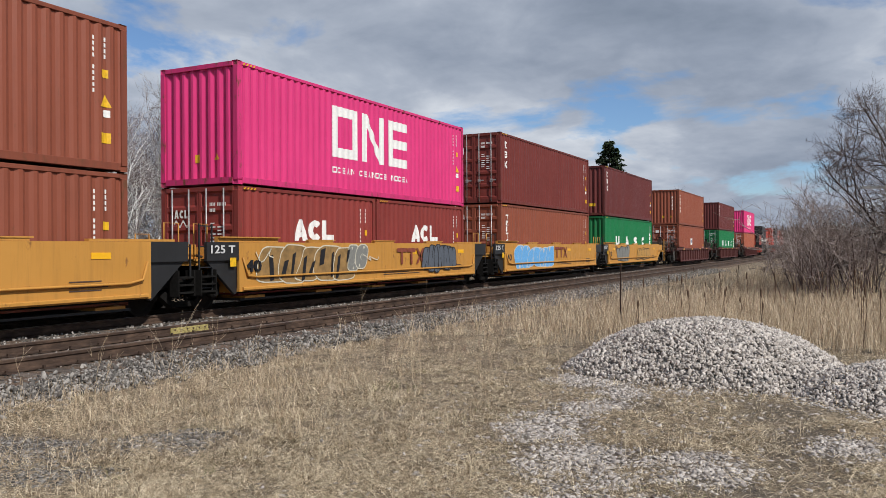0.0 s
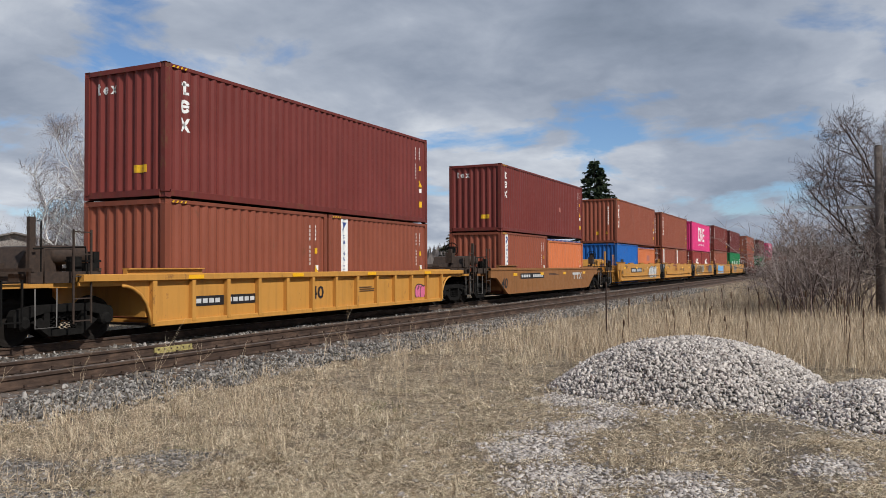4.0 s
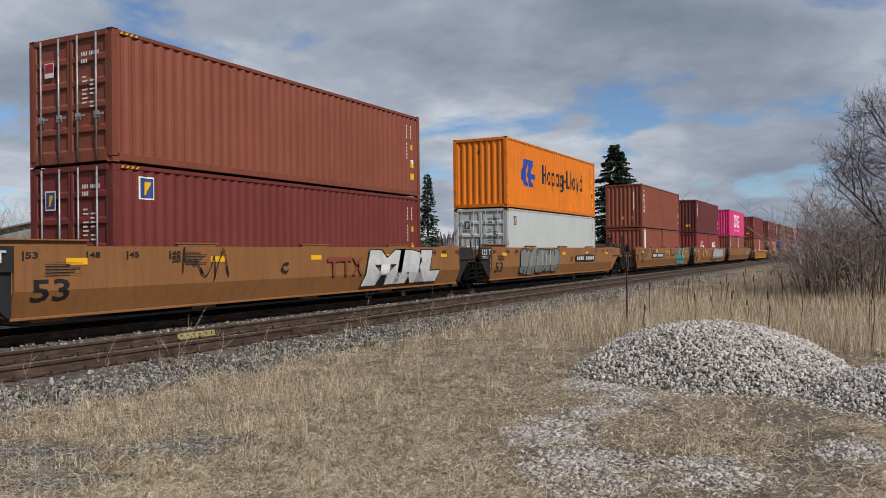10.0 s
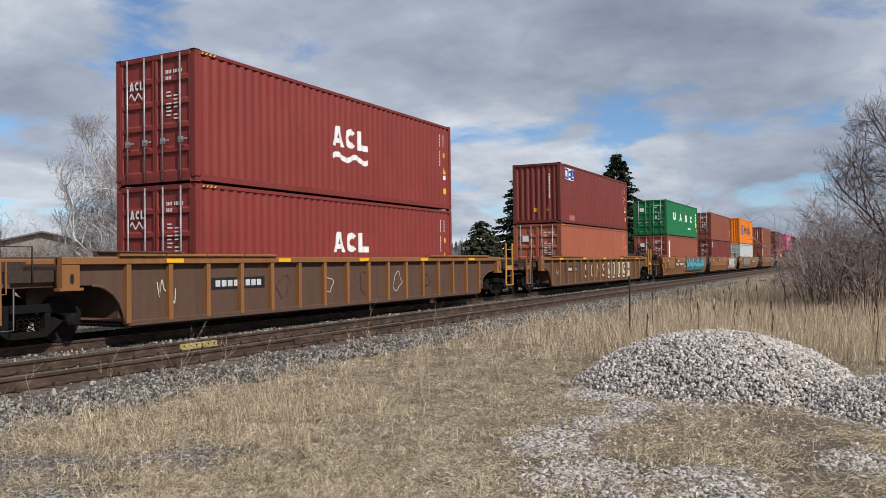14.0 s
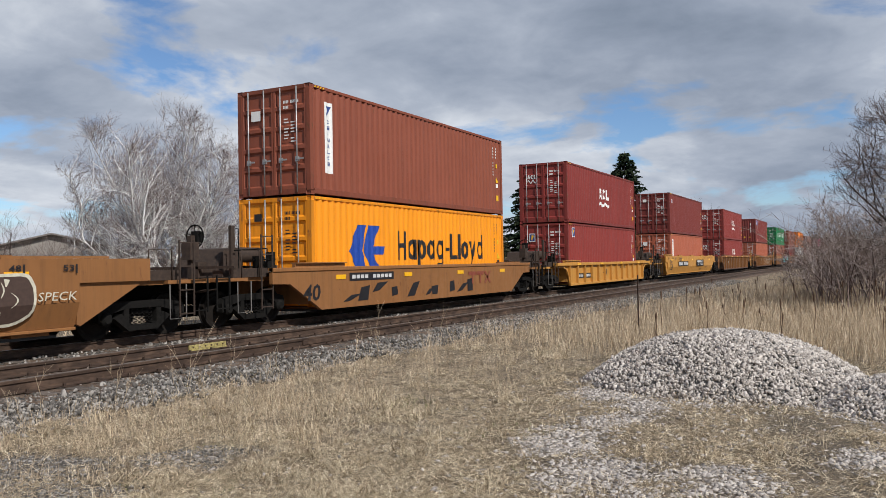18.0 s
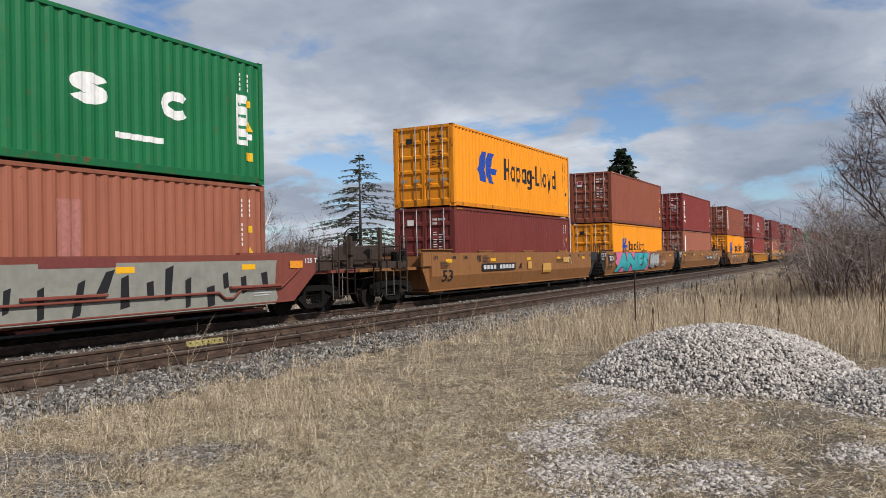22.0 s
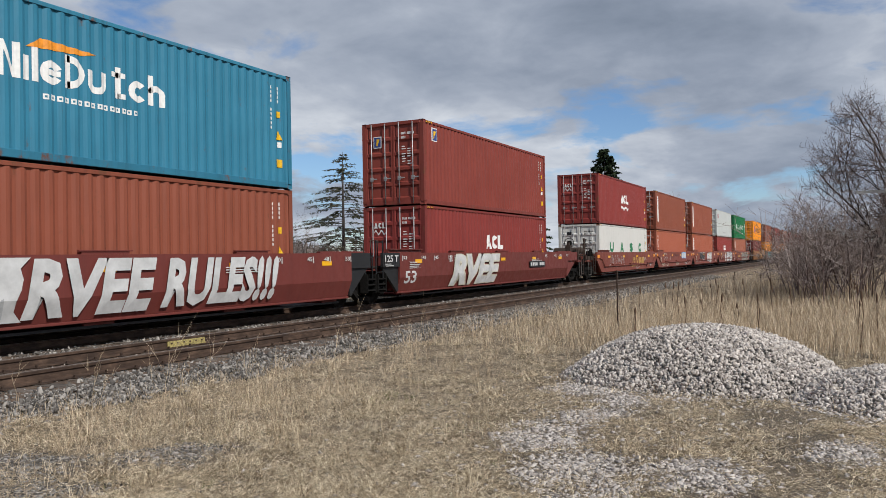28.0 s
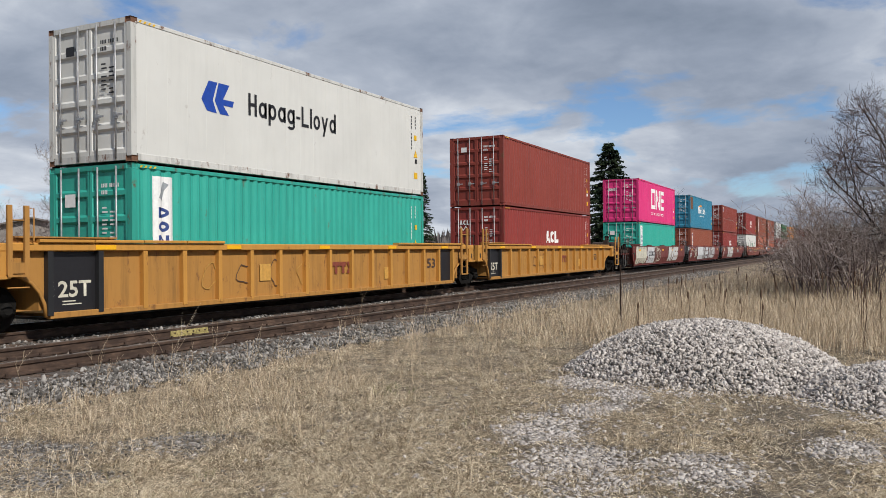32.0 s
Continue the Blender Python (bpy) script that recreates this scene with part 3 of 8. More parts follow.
def blades(x, y, z, height, lean, width, rng, joints=2):
    """Grass blades, each a tapering ribbon bent towards a side; arrays of vertices and triangles."""
    n = len(x)
    a = rng.uniform(0, 6.283, n)
    d = np.stack([np.cos(a), np.sin(a)], 1)
    w = rng.uniform(0, 6.283, n)
    side = np.stack([np.cos(w), np.sin(w)], 1)
    V = np.zeros((n, joints * 2 + 1, 3))
    for j in range(joints):
        u = j / joints
        off = d * (lean * height * u ** 1.5)[:, None]
        hh = height * u * np.sqrt(np.clip(1 - (lean * u * 0.7) ** 2, 0.05, 1))
        ww = width * (1 - 0.5 * u)
        for k, sg in ((0, -1), (1, 1)):
            V[:, j * 2 + k, 0] = x + off[:, 0] + side[:, 0] * ww * sg
            V[:, j * 2 + k, 1] = y + off[:, 1] + side[:, 1] * ww * sg
            V[:, j * 2 + k, 2] = z + hh
    off = d * (lean * height)[:, None]
    V[:, -1, 0], V[:, -1, 1] = x + off[:, 0], y + off[:, 1]
    V[:, -1, 2] = z + height * np.sqrt(np.clip(1 - (lean * 0.8) ** 2, 0.03, 1))
    m = joints * 2 + 1
    T = []
    for j in range(joints - 1):
        b = j * 2
        T += [(b, b + 1, b + 3), (b, b + 3, b + 2)]
    b = (joints - 1) * 2
    T.append((b, b + 1, b + 2))
    F = np.array(T)[None] + (np.arange(n) * m)[:, None, None]
    return V.reshape(-1, 3), F.reshape(-1, 3)


def fanned(n, r0, r1, rng, power=0.8):
    """Places on the ground in a fan before the viewpoint, thinning out with distance."""
    a = np.radians(rng.uniform(-5, 60, n))
    r = (r0 ** -power + rng.random(n) * (r1 ** -power - r0 ** -power)) ** (-1 / power)
    return r * np.cos(a), r * np.sin(a)


def fallen(x, y, z, length, head, rise, bend, width, rng):
    """Stalks that start at a slant and sag over: ribbons of two joints. head: the way they lie; rise and bend in radians."""
    n = len(x)
    V = np.zeros((n, 5, 3))
    p = np.stack([x, y, z], 1)
    w = head + 1.57 + rng.normal(0, 0.5, n)
    up = rng.uniform(-0.7, 0.7, n)
    side = np.stack([np.cos(w) * np.cos(up), np.sin(w) * np.cos(up), np.sin(up)], 1) * width[:, None]
    V[:, 0], V[:, 1] = p - side, p + side
    for j, e in ((1, rise), (2, rise - bend)):
        p = p + np.stack([np.cos(head) * np.cos(e), np.sin(head) * np.cos(e), np.sin(e)], 1) * (length / 2)[:, None]
        if j == 1:
            V[:, 2], V[:, 3] = p - side * 0.75, p + side * 0.75
        else:
            p[:, 2] = np.maximum(p[:, 2], z + 0.006)
            V[:, 4] = p
    F = np.array([(0, 1, 3), (0, 3, 2), (2, 3, 4)])[None] + (np.arange(n) * 5)[:, None, None]
    return V.reshape(-1, 3), F.reshape(-1, 3)


def over(x, y):
    return np.maximum(ground_z(x, y), pile_z(x, y)) - 0.008


def thatch(name, n, tufts, r0, r1, size, l0, l1, rise0, rise1, width, material, label, where, power=0.8, seed=1):
    """Dead grass in tufts that have fallen each its own way."""
    rng = np.random.default_rng(seed)
    tx, ty = fanned(tufts, r0, r1, rng, power)
    lie, stiff, grown = rng.uniform(0, 6.283, tufts), rng.random(tufts), rng.uniform(0.65, 1.25, tufts)
    c = rng.integers(0, tufts, n)
    x, y = tx[c] + rng.normal(0, size, n), ty[c] + rng.normal(0, size, n)
    on = rng.random(n) < where(x, y)
    c, x, y = c[on], x[on], y[on]
    n = len(x)
    out = np.arctan2(y - ty[c], x - tx[c])
    head = np.where(rng.random(n) < 0.4, out, lie[c]) + rng.normal(0, 0.55, n)
    rise = rng.uniform(rise0, rise1, n) * (0.5 + stiff[c])
    v, f = fallen(x, y, over(x, y), rng.uniform(l0, l1, n) * grown[c], head, rise, rng.uniform(0.3, 1.3, n), width * (0.6 + 0.07 * np.hypot(x, y)), rng)
    return tagged(part(name, big_mesh(name, v, f), material), label, "grass", kind="stuff")


def grass(name, n, r0, r1, h0, h1, lean0, lean1, width, material, label, where, joints=2, tufts=0, power=0.8, seed=2):
    """Standing grass."""
    rng = np.random.default_rng(seed)
    x, y = fanned(n, r0, r1, rng, power)
    if tufts:
        c = rng.integers(0, tufts, n)
        tx, ty = fanned(tufts, r0, r1, rng, power)
        x, y = tx[c] + rng.normal(0, 0.08, n), ty[c] + rng.normal(0, 0.08, n)
    on = rng.random(n) < where(x, y)
    x, y = x[on], y[on]
    n = len(x)
    h = rng.uniform(h0, h1, n) * (0.75 + 0.35 * lumps(x, y, 1.7))
    v, f = blades(x, y, over(x, y), h, rng.uniform(lean0, lean1, n), width * (0.6 + 0.07 * np.hypot(x, y)), rng, joints)
    return tagged(part(name, big_mesh(name, v, f), material), label, "grass", kind="stuff")


def off_bed(x, y):
    heap = pile_z(x, y)
    return (1 - smooth(7.9, 8.5, y)) * (1 - 0.86 * bareness(x, y)) * (1 - 0.5 * wornness(x, y)) * np.where(heap < -0.27, 1.0, 0.16 * (heap < 0.12) * smooth(1.3, 0.5, y) + 0.02 * (heap < 0.0))


def patchy_cover(x, y):
    return np.clip(0.68 + 0.45 * lumps(x, y, 0.9) + 0.5 * lumps(x, y, 2.6, 3.0), 0.12, 1)


thatch("matted_grass", 330000, 9000, 5.0, 26, 0.10, 0.06, 0.20, 0.0, 0.55, 0.0015, straw, "matted pale dead grass lying over the ground", lambda x, y: off_bed(x, y) * patchy_cover(x, y), seed=31)
thatch("grass_tussocks", 60000, 900, 5.2, 24, 0.06, 0.10, 0.30, 0.2, 1.1, 0.0012, straw, "tussocks of dry bleached grass, fallen over", lambda x, y: off_bed(x, y) * (0.35 + 0.65 * smooth(2.5, 5.0, y + 0.2 * (x - 5) + lumps(x, y, 1.3))), seed=32)
grass("tall_grass", 120000, 13.0, 78, 0.25, 0.70, 0.1, 0.6, 0.0019, straw_tall, "tall standing dry grass beyond the gravel heap", lambda x, y: off_bed(x, y) * smooth(13.0, 17, x + 0.5 * lumps(x, y, 0.8)) * (1 - 0.8 * smooth(3.5, 6.5, y)), seed=33)
grass("mid_grass", 40000, 6.5, 42, 0.10, 0.36, 0.1, 0.75, 0.0013, straw_tall, "knee-high dry grass along the ballast", lambda x, y: off_bed(x, y) * (0.12 + 0.88 * smooth(4.0, 6.8, y + 0.6 * lumps(x, y, 1.6))) * (y > 1.2), 3, tufts=4200, seed=34)
grass("fresh_grass", 2600, 8.9, 10.3, 0.05, 0.15, 0.2, 0.9, 0.002, fresh, "clump of fresh green grass among the dead", lambda x, y: 1.0 * ((x - 8.35) ** 2 / 0.12 + (y - 4.95) ** 2 / 0.10 < 1 + 0.4 * lumps(x, y, 7.0)), seed=35)
grass("green_shoots", 9000, 5.4, 13, 0.03, 0.08, 0.3, 1.0, 0.0018, fresh, "sparse green shoots under the dead grass", lambda x, y: (lumps(x, y, 1.5, 2.0) > 0.42) * off_bed(x, y) * 0.8, seed=36)
rng = np.random.default_rng(37)
x, y = rng.uniform(8, 120, 16000), rng.uniform(17.5, 45, 16000)
v, f = blades(x, y, ground_z(x, y) - 0.01, rng.uniform(0.2, 0.5, 16000) * (0.75 + 0.35 * lumps(x, y, 1.7)), rng.uniform(0.1, 0.6, 16000), 0.006 * (0.6 + 0.07 * np.hypot(x, y)), rng, 2)
tagged(part("field_grass", big_mesh("field_grass", v, f), straw_tall), "dry field grass behind the tracks", "grass", kind="stuff")

# ---- trees, brush, weeds ----
s = Nodes("birch_bark", 0.75)
birch_bark = s.colour(s.ramp(s.noise(3.0, 6, 0.7, s.scaled((1, 1, 6))), [(0.24, (0.20, 0.17, 0.15)), (0.34, (0.68, 0.66, 0.64)), (0.8, (0.88, 0.87, 0.86))]))
twig_grey = straw_mat("pale_twigs", [(0.0, (0.16, 0.125, 0.11)), (0.6, (0.33, 0.285, 0.265)), (1.0, (0.52, 0.48, 0.455))])
twig_birch = straw_mat("birch_twigs", [(0.0, (0.085, 0.052, 0.048)), (0.5, (0.21, 0.16, 0.152)), (0.85, (0.42, 0.37, 0.355)), (1.0, (0.70, 0.67, 0.65))])
twig_brown = straw_mat("brown_twigs", [(0.0, (0.045, 0.030, 0.027)), (0.6, (0.115, 0.080, 0.070)), (1.0, (0.22, 0.165, 0.145))])
twig_mid = straw_mat("red_brown_twigs", [(0.0, (0.10, 0.072, 0.062)), (0.6, (0.23, 0.18, 0.16)), (1.0, (0.44, 0.38, 0.35))])
bark_dark = plain("dark_bark", (0.075, 0.060, 0.052), 0.9, grain=0.25, scale=6)
needles = straw_mat("spruce_needles", [(0.0, (0.008, 0.016, 0.009)), (0.6, (0.022, 0.040, 0.018)), (1.0, (0.055, 0.07, 0.028))])
needles_thin = straw_mat("ragged_spruce_needles", [(0.0, (0.018, 0.022, 0.012)), (0.6, (0.05, 0.055, 0.03)), (1.0, (0.11, 0.10, 0.06))])


def ribbon(pts, r0, r1, V, F):
    """A thin three-sided twig through points, added to lists."""
    n = len(pts)
    base = len(V)
    for i, p in enumerate(pts):
        r = r0 + (r1 - r0) * i / (n - 1)
        d = (pts[min(i + 1, n - 1)] - pts[max(i - 1, 0)])
        a = d.cross(Vector((0.31, 0.57, 0.76)))
        a = a.normalized() if a.length > 1e-6 else Vector((1, 0, 0))
        b = d.normalized().cross(a)
        V.extend([p + a * r, p - a * r * 0.5 + b * r * 0.87, p - a * r * 0.5 - b * r * 0.87])
    for i in range(n - 1):
        for k in range(3):
            a, b = base + i * 3 + k, base + i * 3 + (k + 1) % 3
            F.extend([(a, b, b + 3), (a, b + 3, a + 3)])


def grow(start, way, length, radius, depth, rng, V, F, W, G, spread=0.55, lift=0.12, kids=(3, 5), droop=0.0, thin=0.004):
    """A branch with its side branches; thick ones go to V and F, twigs to W and G."""
    steps = 4 if depth > 1 else (3 if depth else 2)
    pts, d, p = [start], way.normalized(), start
    for i in range(steps):
        d = (d + Vector((rng.gauss(0, 0.13), rng.gauss(0, 0.13), rng.gauss(0, 0.10) + lift - droop))).normalized()
        p = p + d * (length / steps)
        pts.append(p)
    ribbon(pts, radius, radius * 0.45, *((V, F) if radius > 0.016 else (W, G)))
    if depth == 0:
        return
    for k in range(rng.randint(*kids)):
        u = rng.uniform(0.25, 1.0)
        i = min(int(u * steps), steps - 1)
        q = pts[i].lerp(pts[i + 1], u * steps - i)
        side = Vector((rng.gauss(0, 1), rng.gauss(0, 1), rng.gauss(0, 0.6)))
        w = (d * (1 - spread) + side.normalized() * spread).normalized()
        grow(q, w, length * rng.uniform(0.45, 0.72), max(thin, radius * rng.uniform(0.38, 0.55)), depth - 1, rng, V, F, W, G, spread, lift, kids, droop, thin)


def bare_tree(name, at, stems, length, radius, depth, seed, bark, twigs, label, category="tree", spread=0.5, lean=0.25, lift=0.10, kids=(4, 6), reach=0.3, group="", thin=0.004):
    rng = random.Random(seed)
    t = tagged(new(name), label, category, group)
    t.location = at
    V, F, W, G = [], [], [], []
    for i in range(stems):
        a = rng.uniform(0, 6.283)
        o = Vector((math.cos(a), math.sin(a), 0)) * rng.uniform(0, reach)
        w = Vector((math.cos(a) * lean * rng.uniform(0.3, 1.2), math.sin(a) * lean * rng.uniform(0.3, 1.2), 1))
        grow(o, w, length * rng.uniform(0.75, 1.1), radius * rng.uniform(0.7, 1.1), depth, rng, V, F, W, G, spread, lift, kids, 0.0, thin)
    if V:
        part("trunk", big_mesh("limbs", np.array([q[:] for q in V]), np.array(F), True), bark, t)
    if W:
        part("crown", big_mesh("twigs", np.array([q[:] for q in W]), np.array(G)), twigs, t)
    return t


def spruce(at, height, reach, seed, material, label, gaps=0.1, start=0.12, dense=1.0, blunt=0.62, spray=1.0):
    """A conifer: whorls of drooping limbs, each hung with small needle sprays."""
    rng = random.Random(seed)
    t = tagged(new("spruce_tree"), label, "tree", "conifers behind the tracks")
    t.location = at
    part("trunk", tube([(0, 0, -0.4), (0, 0, height * 0.5), (0, 0, height)], [height * 0.018, height * 0.010, 0.015], 8), bark_dark, t)
    V, F, W, G = [], [], [], []
    z = height * start
    while z < height * 0.985:
        u = z / height
        r = reach * (1 - u) ** blunt + 0.08
        for k in range(rng.randint(5, 7)):
            if rng.random() < gaps:
                continue
            a = rng.uniform(0, 6.283)
            L = r * rng.uniform(0.75, 1.2)
            d = Vector((math.cos(a), math.sin(a), 0.0))
            pts = [Vector((0, 0, z)) + d * L * q + Vector((0, 0, L * (0.18 * q - 0.42 * q * q + 0.16 * q ** 3))) for q in (0, 0.35, 0.7, 1.0)]
            ribbon(pts, 0.012 + 0.018 * (1 - u), 0.006, V, F)
            n = int((10 + 24 * L) * dense)
            for j in range(n):
                q = rng.uniform(0.12, 1.0) ** 0.8
                i = min(int(q * 3), 2)
                p = pts[i].lerp(pts[i + 1], q * 3 - i)
                side = d.cross(Vector((0, 0, 1))) * rng.choice((-1, 1))
                out = (d * rng.uniform(0.2, 0.8) + side * rng.uniform(0.3, 1.0) + Vector((0, 0, rng.uniform(-0.75, 0.15)))).normalized()
                ln = spray * rng.uniform(0.22, 0.5) * (0.6 + 0.5 * (1 - q)) * (0.7 + height * 0.03)
                wd = out.cross(Vector((rng.gauss(0, 1), rng.gauss(0, 1), rng.gauss(0, 1)))).normalized() * ln * 0.17
                b = len(W)
                W.extend([p, p + out * ln * 0.5 + wd, p + out * ln, p + out * ln * 0.5 - wd])
                G.extend([(b, b + 1, b + 2), (b, b + 2, b + 3)])
        z += height * 0.012 + rng.uniform(0, 0.008) * height
    part("branchwork", big_mesh("branchwork", np.array([q[:] for q in V]), np.array(F)), bark_dark, t)
    part("crown", big_mesh("crown", np.array([q[:] for q in W]), np.array(G)), material, t)
    return t


def bough(start, way, length, radius, level, rng, V, F, W, G, plan, inside):
    """A limb that bends as it goes, with side limbs down to twigs. plan: for each level the number of side limbs a metre, their angle, their length, the upward pull and the crookedness."""
    per, angle, ratio, pull, crook = plan[level]
    steps = max(3, min(9, int(length / 0.35))) if level else 2
    pts, d, p = [start], way.normalized(), start
    for i in range(steps):
        d = (d + Vector((rng.gauss(0, crook), rng.gauss(0, crook), rng.gauss(0, crook) + pull))).normalized()
        p = p + d * (length / steps)
        if not inside(p):
            d = (d * 0.55 + Vector((-p.x, -p.y, abs(p.x) + abs(p.y))).normalized() * (0.45 if p.z < 8 else 0.0) + Vector((rng.gauss(0, 0.2), rng.gauss(0, 0.2), 0))).normalized()
            if i > 1 and level < len(plan) - 1:
                break
        pts.append(p)
    ribbon(pts, radius, radius * 0.35, *((V, F) if radius > 0.0125 else (W, G)))
    if level == 0:
        return
    n = max(2, int(per * length * rng.uniform(0.8, 1.2)))
    for k in range(n):
        u = (0.22 if level == len(plan) - 1 else 0.12) + 0.86 * (k + rng.random()) / n
        i = min(int(min(u, 0.999) * (len(pts) - 1)), len(pts) - 2)
        q = pts[i].lerp(pts[i + 1], min(1, u * (len(pts) - 1) - i))
        along = (pts[i + 1] - pts[i]).normalized()
        side = along.cross(Vector((rng.gauss(0, 1), rng.gauss(0, 1), rng.gauss(0, 1)))).normalized()
        a = radians(angle * rng.uniform(0.65, 1.35))
        bough(q, along * math.cos(a) + side * math.sin(a), length * ratio * rng.uniform(0.6, 1.3) * (1.15 - 0.5 * u), max(0.0055, radius * (1 - 0.6 * u) * 0.55), level - 1, rng, V, F, W, G, plan, inside)


def crowned_tree(name, at, stems, plan, crown, seed, bark, twigs, label, radius, fan):
    """A leafless tree whose stems fill a rounded crown. stems: (length, lean, heading) each; crown: its centre's height, half width and half height."""
    rng = random.Random(seed)
    t = tagged(new(name), label, "tree")
    t.location = at
    V, F, W, G = [], [], [], []
    cz, cr, ch = crown
    inside = lambda p: (p.x * p.x + p.y * p.y) / (cr * cr) + ((p.z - cz) / ch) ** 2 < 1.0 or p.z < cz * 0.5
    for length, lean, heading in stems:
        w = Vector((math.sin(radians(lean)) * math.cos(radians(heading)), math.sin(radians(lean)) * math.sin(radians(heading)), math.cos(radians(lean))))
        bough(Vector((w.x * fan, w.y * fan, -0.1)), w, length, radius * rng.uniform(0.75, 1.1), len(plan) - 1, rng, V, F, W, G, plan, inside)
    part("trunk", big_mesh("limbs", np.array([q[:] for q in V]), np.array(F), True), bark, t)
    part("crown", big_mesh("twigs", np.array([q[:] for q in W]), np.array(G)), twigs, t)
    return t


birch_plan = [(0, 0, 0, 0.02, 0.16), (5.5, 42, 0.42, 0.04, 0.13), (4.6, 45, 0.46, 0.05, 0.12), (2.9, 44, 0.40, 0.035, 0.07)]
birch_stems = [(9.8 - 0.045 * lean, lean, heading) for lean, heading in ((5, 10), (13, 130), (16, 250), (24, 320), (28, 70), (30, 190), (42, 140), (46, 318), (40, 30), (50, 228), (55, 110), (54, 340), (34, 280), (20, 60), (48, 160), (58, 300), (44, 265))]
crowned_tree("birch_tree", (30.6, 33.1, -0.55), birch_stems, birch_plan, (6.1, 4.5, 4.75), 12, birch_bark, twig_birch, "leafless white birch clump with many pale stems behind the tracks", 0.10, 0.7)
spruce((43.5, 29.1, -0.55), 8.9, 5.7, 21, needles_thin, "ragged half-bare spruce with drooping boughs", gaps=0.45, dense=0.55, blunt=0.85, spray=0.7)
spruce((56.5, 30.7, -0.55), 8.4, 1.4, 22, needles, "slim young dark green spruce tree", blunt=0.8, spray=0.7)
spruce((57.5, 22.9, -0.55), 9.2, 3.3, 23, needles, "broad dark green spruce behind the train", dense=1.4, spray=1.15)
spruce((53.0, 24.5, -0.55), 5.0, 2.4, 27, needles_thin, "low ragged spruce beside a taller one", gaps=0.2)
spruce((78.0, 21.4, -0.55), 12.6, 4.0, 24, needles, "tall dense dark spruce behind the train", dense=1.5, blunt=0.72, spray=1.1)
for i, (a, d, h) in enumerate(((12.9, 92, 9.5), (11.6, 96, 8.4), (10.4, 100, 7.6), (9.3, 108, 6.8), (13.6, 98, 9.0))):
    bare_tree("bare_tree", (d * math.cos(radians(a)), d * math.sin(radians(a)), -0.55), 3, h * 0.62, 0.12, 3, 31 + i, bark_dark, twig_brown, "leafless brown tree far behind the train", lean=0.4, kids=(5, 7), group="far bare trees")
# scrub along the field edge behind the tracks
for i in range(16):
    a = radians(30 + i * 2.3)
    d = 52 + 9 * math.sin(i * 2.7)
    bare_tree("bare_shrub", (d * math.cos(a), d * math.sin(a), -0.55), 7, 2.4 + 0.7 * math.sin(i * 1.9), 0.03, 3, 50 + i, bark_dark, twig_brown if i % 3 else twig_grey, "leafless brown shrub at the field's edge", "shrub", lean=0.5, kids=(4, 5), reach=1.2, group="scrub behind the tracks")
for i in range(13):
    a = radians(37 + i * 1.75)
    d = 47 + 3 * math.sin(i * 1.9)
    bare_tree("bare_shrub", (d * math.cos(a), d * math.sin(a), -0.55), 6, 2.0 + 0.6 * math.sin(i * 2.3), 0.026, 3, 150 + i, twig_mid, twig_mid, "leafless reddish-brown shrub round the birch", "shrub", lean=0.5, kids=(4, 5), reach=1.3, thin=0.008, group="scrub behind the tracks")
# brush on the camera's side of the tracks, to the right of the view
for i in range(26):
    x = 27 + i * 1.15 + 1.3 * math.sin(i * 2.1)
    y = 0.25 + 1.15 * math.sin(i * 1.37) + 0.055 * (x - 27)
    bare_tree("bare_shrub", (x, y, -0.32), 8, 2.55 + 0.4 * math.sin(i * 1.7) - 0.85 * math.tanh(y), 0.024, 3, 80 + i, twig_brown, twig_mid, "leafless grey-brown brush with many thin stems", "shrub", lean=0.46, kids=(3, 4), reach=0.9, lift=0.03, thin=0.0068, group="brush beside the tracks")
dark_plan = [(0, 0, 0, 0.03, 0.2), (8.0, 44, 0.45, 0.03, 0.17), (4.8, 46, 0.46, 0.04, 0.16), (2.4, 46, 0.5, 0.035, 0.13)]
crowned_tree("bare_tree", (32.0, -3.0, -0.32), [(7.2, 14, 100), (6.8, 34, 150), (6.2, 40, 85), (6.4, 30, 250), (6.6, 24, 60)], dark_plan, (4.5, 4.5, 3.5), 7, bark_dark, twig_brown, "leafless dark tree with twisting boughs over the brush", 0.095, 0.15)
crowned_tree("bare_tree", (41.0, -3.4, -0.32), [(7.2, 12, 60), (6.6, 32, 120), (6.4, 40, 20)], dark_plan, (5.0, 3.8, 4.0), 9, bark_dark, twig_brown, "leafless dark tree standing behind another", 0.12, 0.15)
# weeds: dark dried stalks with seed heads
rng = random.Random(77)
for i in range(46):
    x = rng.uniform(15, 34)
    y = rng.uniform(-0.6, 4.6) * (0.5 + x / 45)
    h = rng.uniform(0.55, 1.05)
    w = thing("dried_weed", "dark dried weed stalk with a seed head standing in the grass", "weed", "dried weeds")
    w.location = (x, y, float(ground_z(x, y)))
    k = rng.uniform(-0.08, 0.08)
    part("stem", tube([(0, 0, -0.02), (k * 0.4, k, h * 0.6), (k, k * 0.6, h)], [0.011, 0.008, 0.005], 4), brown_stem, w)
    part("seed_head", tube([(k, k * 0.6, h * 0.82), (k, k * 0.6, h * 0.88), (k, k * 0.6, h * 0.98), (k * 1.05, k * 0.6, h * 1.03)], [0.006, 0.019, 0.016, 0.003], 5), brown_stem, w)
